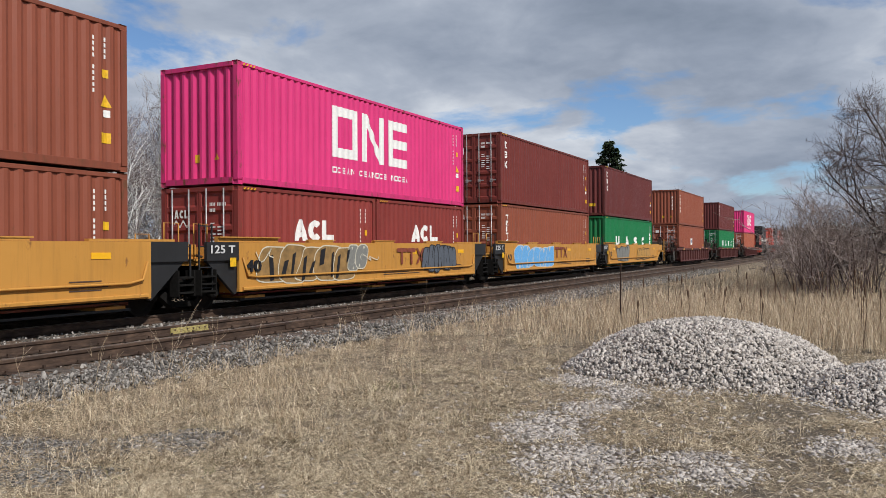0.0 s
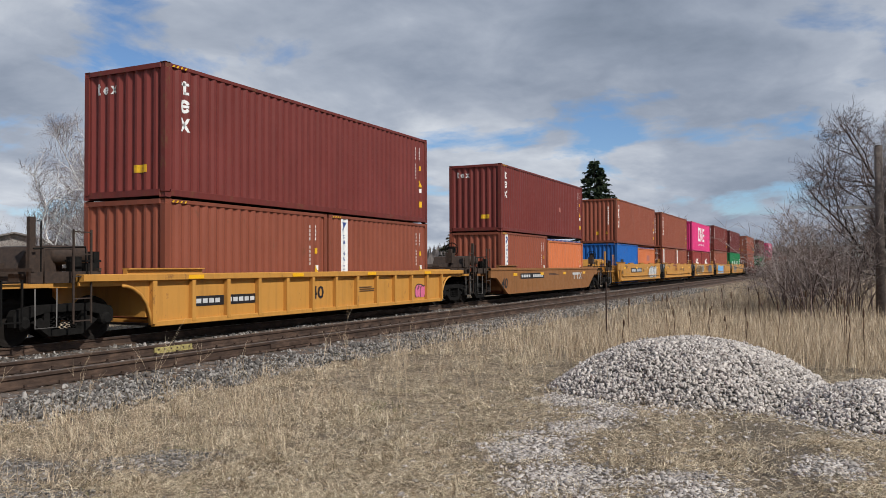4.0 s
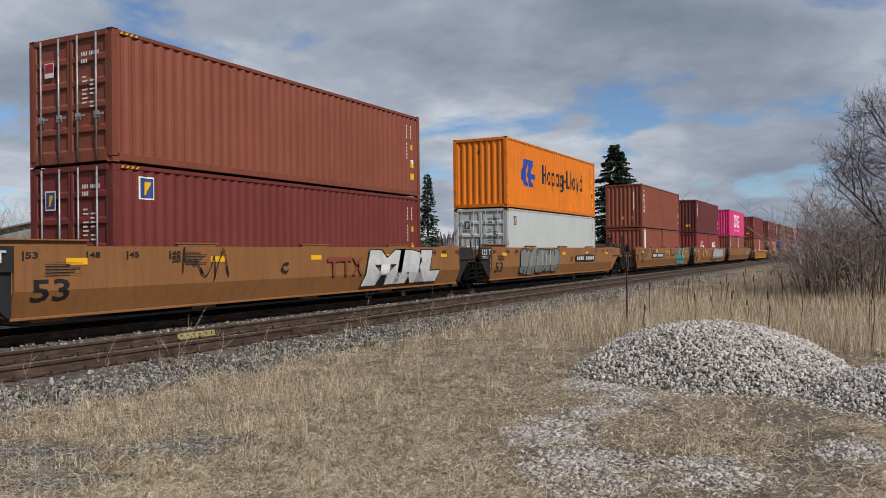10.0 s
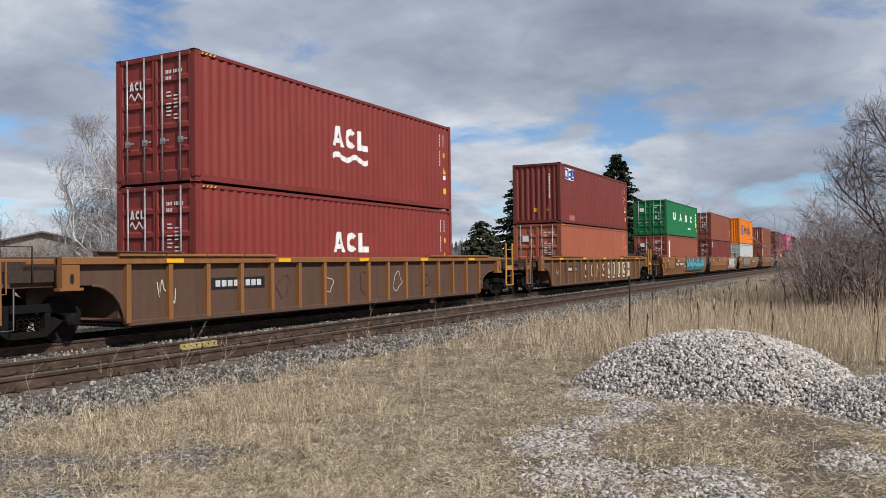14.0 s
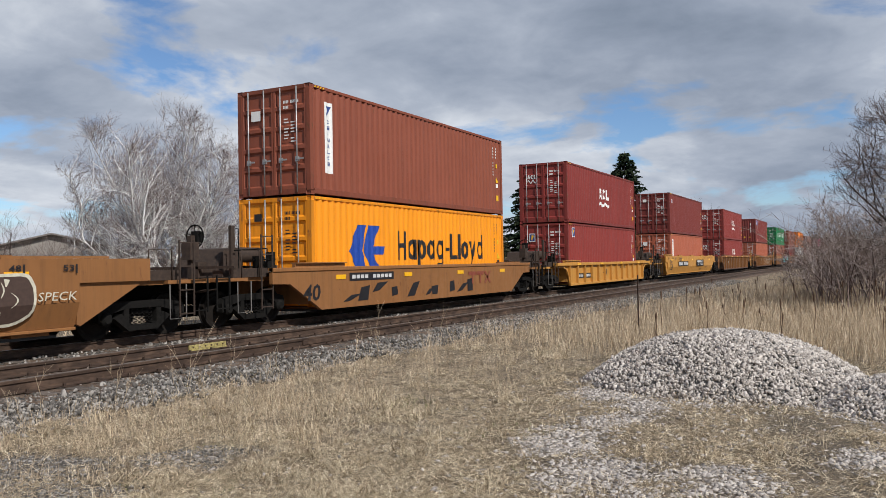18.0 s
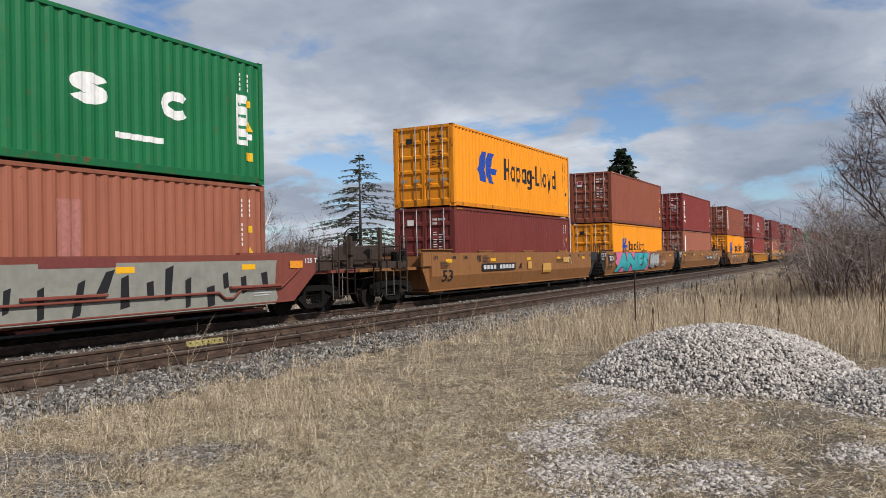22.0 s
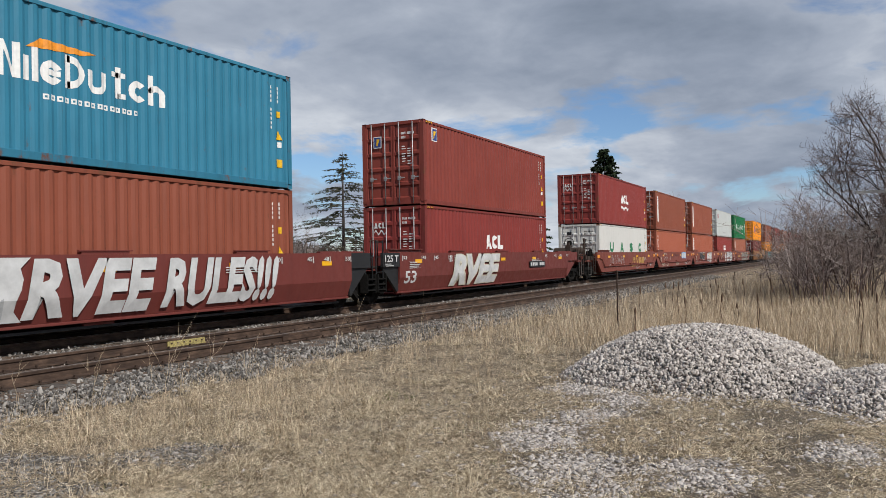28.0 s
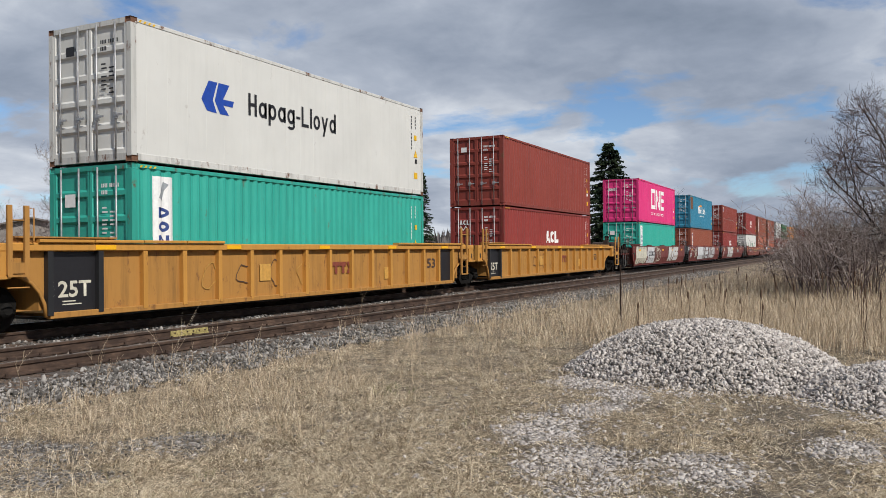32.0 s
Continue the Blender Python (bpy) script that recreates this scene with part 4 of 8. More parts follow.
for i in range(34):
    x, y = rng.uniform(5.5, 14), rng.uniform(3.0, 9.0)
    if y > 8.2 and rng.random() < 0.3:
        continue
    h = rng.uniform(0.35, 0.75)
    V, F = [], []
    base = Vector((0, 0, -0.02))
    grow(base, Vector((rng.gauss(0, 0.12), rng.gauss(0, 0.12), 1)), h * (0.6 if y > 7.5 else 1.0), 0.0032, 2, rng, V, F, V, F, 0.3, 0.12, (2, 4), 0.0, 0.0016)
    w = thing("dried_weed", "thin dry branching weed by the ballast", "weed", "thin weeds by the track")
    w.location = (x, y, float(ground_z(x, y)))
    tagged(part("stem", big_mesh("weed", np.array([p[:] for p in V]), np.array(F)), straw_tall, w), kind="stuff")
# rusty steel stake behind the gravel heap
stake = thing("steel_stake", "thin rusty steel stake standing in the grass", "stake")
stake.location = (16.7, 4.35, -0.3)
part("post", boxes("stake", [(-0.018, 0.018, -0.003, 0.003, -0.1, 1.36), (-0.003, 0.003, 0.003, 0.026, -0.1, 1.36)]), rail_rust, stake)
# utility pole with a side arm, half hidden by the bare tree
pole_wood = plain("weathered_pole_wood", (0.17, 0.135, 0.115), 0.9, grain=0.2, scale=7)
pole = thing("utility_pole", "weathered wooden utility pole with one pale cross arm", "utility pole")
pole.location = (30.0, -1.27, -0.32)
part("post", tube([(0, 0, -0.3), (0, 0, 2.8), (0, 0, 5.6)], [0.15, 0.14, 0.12], 10), pole_wood, pole)
part("cross_arm", box(-0.05, 0.05, -0.12, 1.05, 3.58, 3.67), plain("bleached_arm_wood", (0.42, 0.41, 0.39), 0.85), pole)
part("pole_cap", tube([(0, 0, 5.6), (0, 0, 5.66)], [0.125, 0.05], 10), pole_wood, pole)

# farm building behind the field
shed = thing("farm_shed", "low grey-brown farm shed with a shallow gable roof", "shed")
shed.matrix_world = pose(41.5, 57.0, -0.55, rz=-38)
shed_wall, shed_roof = plain("shed_siding", (0.27, 0.245, 0.22), 0.8, grain=0.08, scale=2), plain("shed_roof_sheet", (0.19, 0.17, 0.155), 0.7, grain=0.1, scale=2)
part("wall", box(-6, 6, -3.6, 3.6, -0.3, 3.1), shed_wall, shed)
part("gable", prism("gable", [(-6, 3.104), (6, 3.104), (0, 4.55)], -3.55, 3.55), shed_wall, shed)
for sg in (-1, 1):
    part("roof", prism("roof" + str(sg), [(0, 4.56), (sg * 6.4, 3.02), (sg * 6.4, 3.12), (0, 4.68)], -4.0, 4.0), shed_roof, shed)
for i in range(3):
    w = part("window", box(-0.5, 0.5, -0.02, 0.02, -0.4, 0.4), plain("dark_window", (0.03, 0.035, 0.04), 0.15), shed, (-3.5 + i * 3.0, -3.62, 1.9))
# distant woods on the horizon
far_wood = straw_mat("far_woods", [(0.0, (0.10, 0.085, 0.08)), (1.0, (0.20, 0.175, 0.165))])
rng2 = np.random.default_rng(9)
n = 9000
ang = np.radians(rng2.uniform(-14, 66, n))
dist = rng2.uniform(330, 420, n)
v, f = blades(dist * np.cos(ang), dist * np.sin(ang), np.full(n, -1.0), rng2.uniform(5, 11, n) * (0.8 + 0.4 * np.sin(ang * 31)), rng2.uniform(0, 0.35, n), np.full(n, 0.8), rng2, 3)
tagged(part("distant_woods", big_mesh("woods", v, f), far_wood), "leafless grey-brown woods along the horizon", "woods", kind="stuff")
# ---- containers ----
CW = 2.438
PITCH, FLAT, DEPTH = 0.278, 0.070, 0.036


def fold_at(x, half):
    """How far the corrugated wall stands back from its crests at x."""
    q = (x + half) % PITCH
    s = (PITCH - 2 * FLAT) / 2
    if q < FLAT:
        return 0.0
    if q < FLAT + s:
        return DEPTH * (q - FLAT) / s
    if q < 2 * FLAT + s:
        return DEPTH
    return DEPTH * (1 - (q - 2 * FLAT - s) / s)


def fold_lines(half):
    s, x, out = (PITCH - 2 * FLAT) / 2, -half, []
    while x < half:
        out += [x, x + FLAT, x + FLAT + s, x + 2 * FLAT + s]
        x += PITCH
    return [q for q in out if q < half] + [half]


def corrugated(width, z0, z1, deep=1.0):
    """A corrugated sheet in the x-z plane, its crests at y = 0 and its troughs behind."""
    def make():
        xs = fold_lines(width / 2)
        ys = [deep * fold_at(min(x, width / 2 - 1e-5), width / 2) for x in xs]
        v = [(x, y, z) for x, y in zip(xs, ys) for z in (z0, z1)]
        v += [(x, y + 0.004, z) for x, y in zip(xs, ys) for z in (z0, z1)]
        n = len(xs) * 2
        f = [(2 * i, 2 * i + 2, 2 * i + 3, 2 * i + 1) for i in range(len(xs) - 1)]
        f += [(n + 2 * i + 1, n + 2 * i + 3, n + 2 * i + 2, n + 2 * i) for i in range(len(xs) - 1)]
        return mesh_of("sheet", v, f)
    return kept(("sheet", round(width, 3), round(z0, 3), round(z1, 3), deep), make)


def draped(me, key, shift, half):
    """A flat mark pressed onto a corrugated wall; shift is the mark's x on the wall."""
    def make():
        bm = bmesh.new()
        bm.from_mesh(me)
        lo, hi = min(v.co.x for v in bm.verts) + shift, max(v.co.x for v in bm.verts) + shift
        for x in fold_lines(half):
            if lo + 0.002 < x < hi - 0.002:
                bmesh.ops.bisect_plane(bm, geom=list(bm.verts) + list(bm.edges) + list(bm.faces), plane_co=(x - shift, 0, 0), plane_no=(1, 0, 0))
        for v in bm.verts:
            v.co.y = fold_at(v.co.x + shift, half) - 0.005
        out = bpy.data.meshes.new("mark")
        bm.to_mesh(out)
        bm.free()
        out.materials.clear()
        out.materials.append(None)
        return out
    return kept(("drape", key, round(shift, 3), round(half, 3)), make)


def rects(name, rows):
    """Flat rectangles (x0, x1, z0, z1) as one mesh."""
    return flat_shape(name, [[(a, c), (b, c), (b, d), (a, d)] for a, b, c, d in rows])


def arc(cx, cz, rx, rz, t, a0, a1, n=12):
    """A band bent round an ellipse from a0 to a1 degrees, t wide."""
    out = []
    for i in range(n):
        a, b = radians(a0 + (a1 - a0) * i / n), radians(a0 + (a1 - a0) * (i + 1) / n)
        out.append([(cx + rx * math.cos(a), cz + rz * math.sin(a)), (cx + rx * math.cos(b), cz + rz * math.sin(b)),
                    (cx + (rx - t) * math.cos(b), cz + (rz - t) * math.sin(b)), (cx + (rx - t) * math.cos(a), cz + (rz - t) * math.sin(a))])
    return out


def glyph(kind, x, z, w, h, t):
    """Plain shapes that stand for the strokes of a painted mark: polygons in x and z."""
    r = lambda a, b, c, d: [(x + a * w, z + c * h), (x + b * w, z + c * h), (x + b * w, z + d * h), (x + a * w, z + d * h)]
    q = t / w
    p = t / h
    if kind == "ring":
        return [r(0, q, 0, 1), r(1 - q, 1, 0, 1), r(q, 1 - q, 0, p), r(q, 1 - q, 1 - p, 1)]
    if kind == "posts":
        return [r(0, q, 0, 1), r(1 - q, 1, 0, 1), [(x + q * w, z + h), (x + q * w, z + h * 0.72), (x + w - q * w, z), (x + w - q * w, z + h * 0.28)]]
    if kind == "bars":
        return [r(0, q, 0, 1), r(q, 1, 0, p), r(q, 1, 0.5 - p / 2, 0.5 + p / 2), r(q, 1, 1 - p, 1)]
    if kind == "post":
        return [r(0, q, 0, 1)]
    if kind == "wedge":
        m, t2 = x + w / 2, t * 0.62
        zi = z + h * (1 - t2 / (w / 2) * 0.9)
        inner = lambda v: (x + t * 1.05) + (m - x - t * 1.05) * (v - z) / (zi - z)
        c0, c1 = z + h * 0.17, z + h * 0.17 + t * 0.75
        legs = [[(x, z), (x + t * 1.05, z), (m, zi), (m, z + h), (m - t2 * 0.8, z + h)], [(x + w - t * 1.05, z), (x + w, z), (m + t2 * 0.8, z + h), (m, z + h), (m, zi)]]
        return legs + [[(inner(c0), c0), (2 * m - inner(c0), c0), (2 * m - inner(c1), c1), (inner(c1), c1)]]
    mx, mz = x + w / 2, z + h / 2
    if kind == "hook":
        return arc(mx, mz, w / 2, h / 2, t, 42, 318, 14)
    if kind == "loop":
        return arc(mx, mz, w / 2, h / 2, t, 0, 360, 16)
    if kind == "loop_right":
        return arc(mx, mz, w / 2, h / 2, t, 0, 360, 16) + [r(1 - q, 1, 0, 1)]
    if kind == "loop_low_left":
        return arc(mx, mz, w / 2, h / 2, t, 0, 360, 16) + [r(0, q, -0.38, 1)]
    if kind == "loop_low_right":
        return arc(mx, mz, w / 2, h / 2, t, 0, 360, 16) + [r(1 - q, 1, -0.16, 1)] + arc(mx, z - 0.14 * h, w / 2, 0.24 * h, t * 0.9, 200, 360, 8)
    if kind == "loop_high_right":
        return arc(mx, mz, w / 2, h / 2, t, 0, 360, 16) + [r(1 - q, 1, 0, 1.4)]
    if kind == "fork":
        return [[(x, z + h), (x + t, z + h), (mx + t * 0.5, z), (mx - t * 0.5, z)], [(x + w - t, z + h), (x + w, z + h), (mx - w * 0.08, z - 0.38 * h), (mx - w * 0.08 - t, z - 0.38 * h)]]
    if kind == "gate":
        return [r(0, q, 0, 1), r(1 - q, 1, 0, 1), r(q, 1 - q, 0.5 - p / 2, 0.5 + p / 2)]
    if kind == "arch":
        return [r(0, q, 0, 1), r(1 - q, 1, 0, 0.42)] + arc(mx, z + 0.42 * h, w / 2, 0.26 * h, t, 0, 180, 8)
    if kind == "loop_bar":
        return arc(mx, mz, w / 2, h / 2, t, 25, 330, 14) + [r(q, 1 - q * 0.3, 0.5 - p * 0.4, 0.5 + p * 0.4)]
    if kind == "low_tee":
        return [r(0.5 - q / 2, 0.5 + q / 2, 0, 1), r(0.12, 0.88, 0.66, 0.66 + p * 0.8), r(0.5, 0.9, 0, p * 0.8)]
    if kind == "cross":
        return [[(x, z + h), (x + t, z + h), (x + w, z), (x + w - t, z)], [(x, z), (x + t, z), (x + w, z + h), (x + w - t, z + h)]]
    if kind == "half_loop":
        return [r(0, q, 0, 1)] + arc(x + t * 0.5, mz, w - t * 0.5, h / 2, t, -90, 90, 12)
    if kind == "leg":
        return [r(0, q, 0, 1)] + arc(x + t * 0.5, z + 0.74 * h, w - t * 0.5, 0.26 * h, t * 0.8, -90, 90, 8) + [[(x + 0.4 * w, z + 0.5 * h), (x + 0.4 * w + t, z + 0.5 * h), (x + w, z), (x + w - t, z)]]
    if kind == "foot":
        return [r(0, q, 0, 1), r(q, 1, 0, p)]
    if kind == "cup":
        return [r(0, q, 0.4, 1), r(1 - q, 1, 0.4, 1)] + arc(mx, z + 0.4 * h, w / 2, 0.4 * h, t, 180, 360, 10)
    if kind == "step":
        k = (h + t) / 4
        return arc(mx, z + h - k, w / 2, k, t, 20, 270, 12) + arc(mx, z + k, w / 2, k, t, -160, 90, 12)
    if kind == "tee":
        return [r(0, 1, 1 - p, 1), r(0.5 - q / 2, 0.5 + q / 2, 0, 1 - p)]
    return [r(0, 1, 0, 1)]


def row_of(kinds, x, z, w, h, t, gap):
    out = []
    for k in kinds:
        out += glyph(k, x, z, w if k != "post" else t, h, t)
        x += (w if k != "post" else t) + gap
    return out


def mark(name, polys):
    return flat_shape(name, polys)


# each logo: a list of (colour, polygons), with x from the container's rear end and z from its floor
def wave(x0, x1, z, h):
    out, n = [], 12
    for i in range(n):
        a, b = x0 + (x1 - x0) * i / n, x0 + (x1 - x0) * (i + 1) / n
        f = lambda q: z + 0.07 * math.sin((q - x0) / (x1 - x0) * 4 * math.pi)
        out.append([(a, f(a)), (b, f(b)), (b, f(b) + h), (a, f(a) + h)])
    return out


def logo_one(x=3.9, z=1.02):
    small = []
    for i in range(19):
        if i not in (5, 13):
            small += glyph(("ring", "hook", "bars", "wedge", "posts")[i % 5], x + i * 0.224, z - 0.44, 0.17, 0.17, 0.04)
    return [("white", row_of(("ring", "posts", "bars"), x, z, 1.22, 1.42, 0.27, 0.26) + small)]


def logo_acl(x=5.12, z=1.05, waves=True):
    p = row_of(("wedge", "hook", "foot"), x, z + (0.36 if waves else 0.25), 0.56, 0.56, 0.17, 0.06)
    return [("white", p + (wave(x, x + 1.8, z, 0.15) if waves else []))]


def logo_acl_down(x=0.55):
    p = glyph("wedge", x, 1.98, 0.46, 0.48, 0.14) + glyph("hook", x, 1.44, 0.46, 0.46, 0.14) + glyph("foot", x, 0.95, 0.46, 0.42, 0.14)
    return [("white", p + wave(x, x + 0.5, 0.66, 0.14))]


def logo_column(kinds, x, z1, h, w, t, gap):
    """A word painted from top to bottom, in plain shapes."""
    out, z = [], z1
    for k in kinds:
        z -= h
        out += glyph(k, x, z, w if k != "post" else t, h, t)
        z -= gap
    return [("white", out)]


def logo_triton(x=0.62, z1=2.47):
    return logo_column(("tee", "leg", "post", "tee", "loop", "posts"), x, z1, 0.205, 0.27, 0.065, 0.045)


def logo_tex(x=0.47, z1=2.58):
    return logo_column(("low_tee", "loop_bar", "cross"), x, z1, 0.30, 0.27, 0.075, 0.11)


def logo_panel(x=0.66, z0=0.60, z1=2.50):
    """A tall white panel with a blue flag and a column of dark marks."""
    marks = []
    h = (z1 - z0)
    for i in range(8):
        marks += glyph(("hook", "bars", "post", "posts", "wedge", "foot")[i % 6], x + 0.10, z1 - h * (0.30 + 0.085 * i), 0.14, h * 0.055, 0.03)
    flag = [[(x + 0.05, z1 - 0.10), (x + 0.29, z1 - 0.10), (x + 0.17, z1 - 0.32)], [(x + 0.05, z1 - 0.32), (x + 0.12, z1 - 0.22), (x + 0.12, z1 - 0.42)]]
    return [("white", [[(x, z0), (x + 0.34, z0), (x + 0.34, z1), (x, z1)]]), ("navy", flag + marks)]


def logo_arrow(x, z, s):
    """A blue emblem of two slanted arrow blades."""
    f = lambda pts: [(x + a * s * 1.5, z + b * s) for a, b in pts]
    return [f([(0, 0.38), (0.22, 1), (0.48, 1), (0.34, 0.40), (0.46, 0), (0.16, 0.03)]),
            f([(0.52, 1), (0.86, 1), (0.66, 0.50), (1.0, 0.50), (0.96, 0.30), (0.66, 0.30), (0.84, 0), (0.56, 0), (0.40, 0.40)])]


def logo_hapag(x=1.6, z=1.0, s=1.16, tx=4.2, tz=1.24, k=1.07):
    word, q = [], tx
    kinds = ("gate", "loop_right", "loop_low_left", "loop_right", "loop_low_right", "dash", "foot", "post", "loop", "fork", "loop_high_right")
    high = (1, 0, 0, 0, 0, 0, 1, 1, 0, 0, 0)
    for a, b in zip(kinds, high):
        w = 0.46 * k
        if a == "dash":
            word += glyph("slab", q, tz + 0.26 * k, 0.26 * k, 0.10 * k, 0.1)
            q += 0.34 * k
            continue
        h = (0.80 if b else 0.58) * k
        word += glyph(a, q, tz, w if a != "post" else 0.12 * k, h, 0.125 * k)
        q += (w if a != "post" else 0.12 * k) + 0.10 * k
    return [("blue", logo_arrow(x, z, s)), ("black", word)]


def logo_uasc(z=1.17, xs=(2.48, 4.75, 6.92, 9.05), colour="white", panel=True, s=1.0):
    p = []
    for k, x in zip(("cup", "wedge", "step", "hook"), xs):
        p += glyph(k, x, z, 0.84 * s, 0.60 * s, 0.20 * s)
    out = [(colour, p)]
    if panel:
        out += [("white", [[(11.27, 0.88), (11.68, 0.88), (11.68, 2.04), (11.27, 2.04)], [(7.9, 0.62), (9.1, 0.62), (9.1, 0.74), (7.9, 0.74)]]),
                ("green", [[(11.35, 1.0 + 0.26 * i), (11.60, 1.0 + 0.26 * i), (11.60, 1.07 + 0.26 * i), (11.35, 1.07 + 0.26 * i)] for i in range(4)])]
    return out


def logo_square(x, z, w, h, colour="blue", inner="white"):
    return [("white", [[(x - 0.03, z - 0.03), (x + w + 0.03, z - 0.03), (x + w + 0.03, z + h + 0.03), (x - 0.03, z + h + 0.03)]]),
            (colour, [[(x, z), (x + w, z), (x + w, z + h), (x, z + h)]]),
            (inner, [[(x + w * 0.3, z + h * 0.15), (x + w * 0.5, z + h * 0.15), (x + w * 0.85, z + h * 0.8), (x + w * 0.4, z + h * 0.85)]])]


def logo_mol():
    x, z = 0.80, 2.18
    base = [("blue", [[(x, z), (x + 0.47, z), (x + 0.47, z + 0.5), (x, z + 0.5)], [(x + 0.92, z), (x + 1.4, z), (x + 1.4, z + 0.5), (x + 0.92, z + 0.5)]]),
            ("white", [[(x - 0.03, z - 0.03), (x + 1.43, z - 0.03), (x + 1.43, z + 0.53), (x - 0.03, z + 0.53)]])]
    top = [("white", glyph("posts", x + 0.10, z + 0.1, 0.28, 0.3, 0.08) + glyph("foot", x + 1.02, z + 0.1, 0.24, 0.3, 0.08)), ("blue", glyph("ring", x + 0.53, z + 0.08, 0.32, 0.34, 0.09)),
           ("faded", [[(1.35, 0.12), (2.1, 0.12), (2.1, 0.42), (1.35, 0.42)]])]
    return [base[1], base[0]] + top


def logo_nile():
    word, q = [], 4.15
    for i, k in enumerate(("posts", "post", "post", "loop_bar", "half_loop", "cup", "low_tee", "hook", "arch")):
        word += glyph(k, q, 1.42, 0.44 if k != "post" else 0.12, 0.62 if i in (0, 2, 4, 6, 8) else 0.44, 0.13)
        q += (0.44 if k != "post" else 0.12) + 0.055
    small = []
    for i in range(15):
        small += glyph("ring", 5.05 + i * 0.145, 1.14, 0.10, 0.10, 0.03)
    return [("white", word + small), ("amber", [[(4.72, 2.02), (5.0, 2.22), (6.2, 2.17), (5.9, 2.09)]]), ("rust", [[(0.17, 1.65), (1.34, 1.65), (1.34, 2.72), (0.17, 2.72)]])]


def logo_dong(x=0.57, z0=0.75, z1=2.67):
    p = []
    for i, k in enumerate(("half_loop", "loop", "posts", "hook")):
        p += glyph(k, x + 0.13, z1 - 0.86 - i * 0.29, 0.28, 0.22, 0.07)
    return [("white", [[(x, z0), (x + 0.54, z0), (x + 0.54, z1), (x, z1)]]), ("navy", p), ("grey", [[(x + 0.14, z1 - 0.44), (x + 0.28, z1 - 0.10), (x + 0.40, z1 - 0.16), (x + 0.30, z1 - 0.30), (x + 0.24, z1 - 0.50)]])]


def logo_cai():
    return [("red", row_of(("hook", "wedge", "post"), 0.78, 1.98, 0.34, 0.48, 0.10, 0.04)), ("grey", [[(5.2, 0.42), (7.2, 0.42), (7.2, 0.50), (5.2, 0.50)], [(4.9, 0.40), (5.08, 0.40), (5.08, 0.58), (4.9, 0.58)]])]


MARK = {"white": plain("white_marking", (0.78, 0.77, 0.74), 0.6, grain=0.06), "navy": plain("navy_marking", (0.03, 0.06, 0.22), 0.6),
        "blue": plain("blue_marking", (0.01, 0.06, 0.36), 0.5), "black": plain("black_marking", (0.012, 0.011, 0.013), 0.55),
        "green": plain("green_marking", (0.01, 0.20, 0.08), 0.6), "red": plain("red_marking", (0.42, 0.02, 0.05), 0.6),
        "amber": plain("amber_marking", (0.85, 0.30, 0.02), 0.6), "yellow": plain("yellow_marking", (0.80, 0.46, 0.01), 0.5),
        "grey": plain("grey_marking", (0.30, 0.32, 0.33), 0.6), "rust": plain("rusty_patch", (0.16, 0.075, 0.04), 0.85),
        "faded": plain("primer_patch", (0.40, 0.15, 0.12), 0.7)}

PAINTS = {
    "brown": (0.225, 0.062, 0.034), "redbrown": (0.225, 0.043, 0.030), "maroon": (0.158, 0.029, 0.023), "acl": (0.212, 0.033, 0.027), "darkmaroon": (0.115, 0.024, 0.022),
    "orangebrown": (0.33, 0.092, 0.050), "salmon": (0.285, 0.096, 0.055), "pink": (0.62, 0.035, 0.17), "orange": (0.74, 0.19, 0.008),
    "amberorange": (0.76, 0.26, 0.008), "green": (0.006, 0.14, 0.045), "teal": (0.030, 0.325, 0.25), "lightblue": (0.030, 0.185, 0.285),
    "blue": (0.008, 0.10, 0.36), "white": (0.57, 0.56, 0.52), "palegrey": (0.46, 0.48, 0.46), "openorange": (0.52, 0.15, 0.055),
}
WORDS = {"brown": "brown", "redbrown": "red-brown", "maroon": "maroon", "acl": "dark red", "darkmaroon": "dark maroon", "orangebrown": "rust-orange", "salmon": "faded salmon-brown",
         "pink": "bright pink", "orange": "orange", "amberorange": "amber-orange", "green": "green", "teal": "teal green", "lightblue": "sky blue",
         "blue": "deep blue", "white": "white", "palegrey": "pale grey", "openorange": "light orange"}
galvanised = plain("galvanised_rod", (0.42, 0.42, 0.42), 0.45, 0.4, grain=0.15)
rubber = plain("black_rubber", (0.015, 0.015, 0.016), 0.8)
tarp_blue = plain("blue_tarpaulin", (0.012, 0.035, 0.21), 0.5, grain=0.2, scale=5)


def cpaint(colour, frame_part=False):
    if frame_part:
        return paint("container_frame_" + colour, tuple(c * 0.85 for c in PAINTS[colour]), rust=0.85, vary=0.13, rough=0.55, grime=0.6)
    return paint("container_" + colour, PAINTS[colour], rust=0.18 if colour in ("white", "palegrey", "pink", "orange", "amberorange") else 0.34,
                 vary=0.05 if colour in ("white", "palegrey", "pink") else 0.13, rough=0.5, grime=0.10 if colour in ("white", "palegrey") else 0.38)


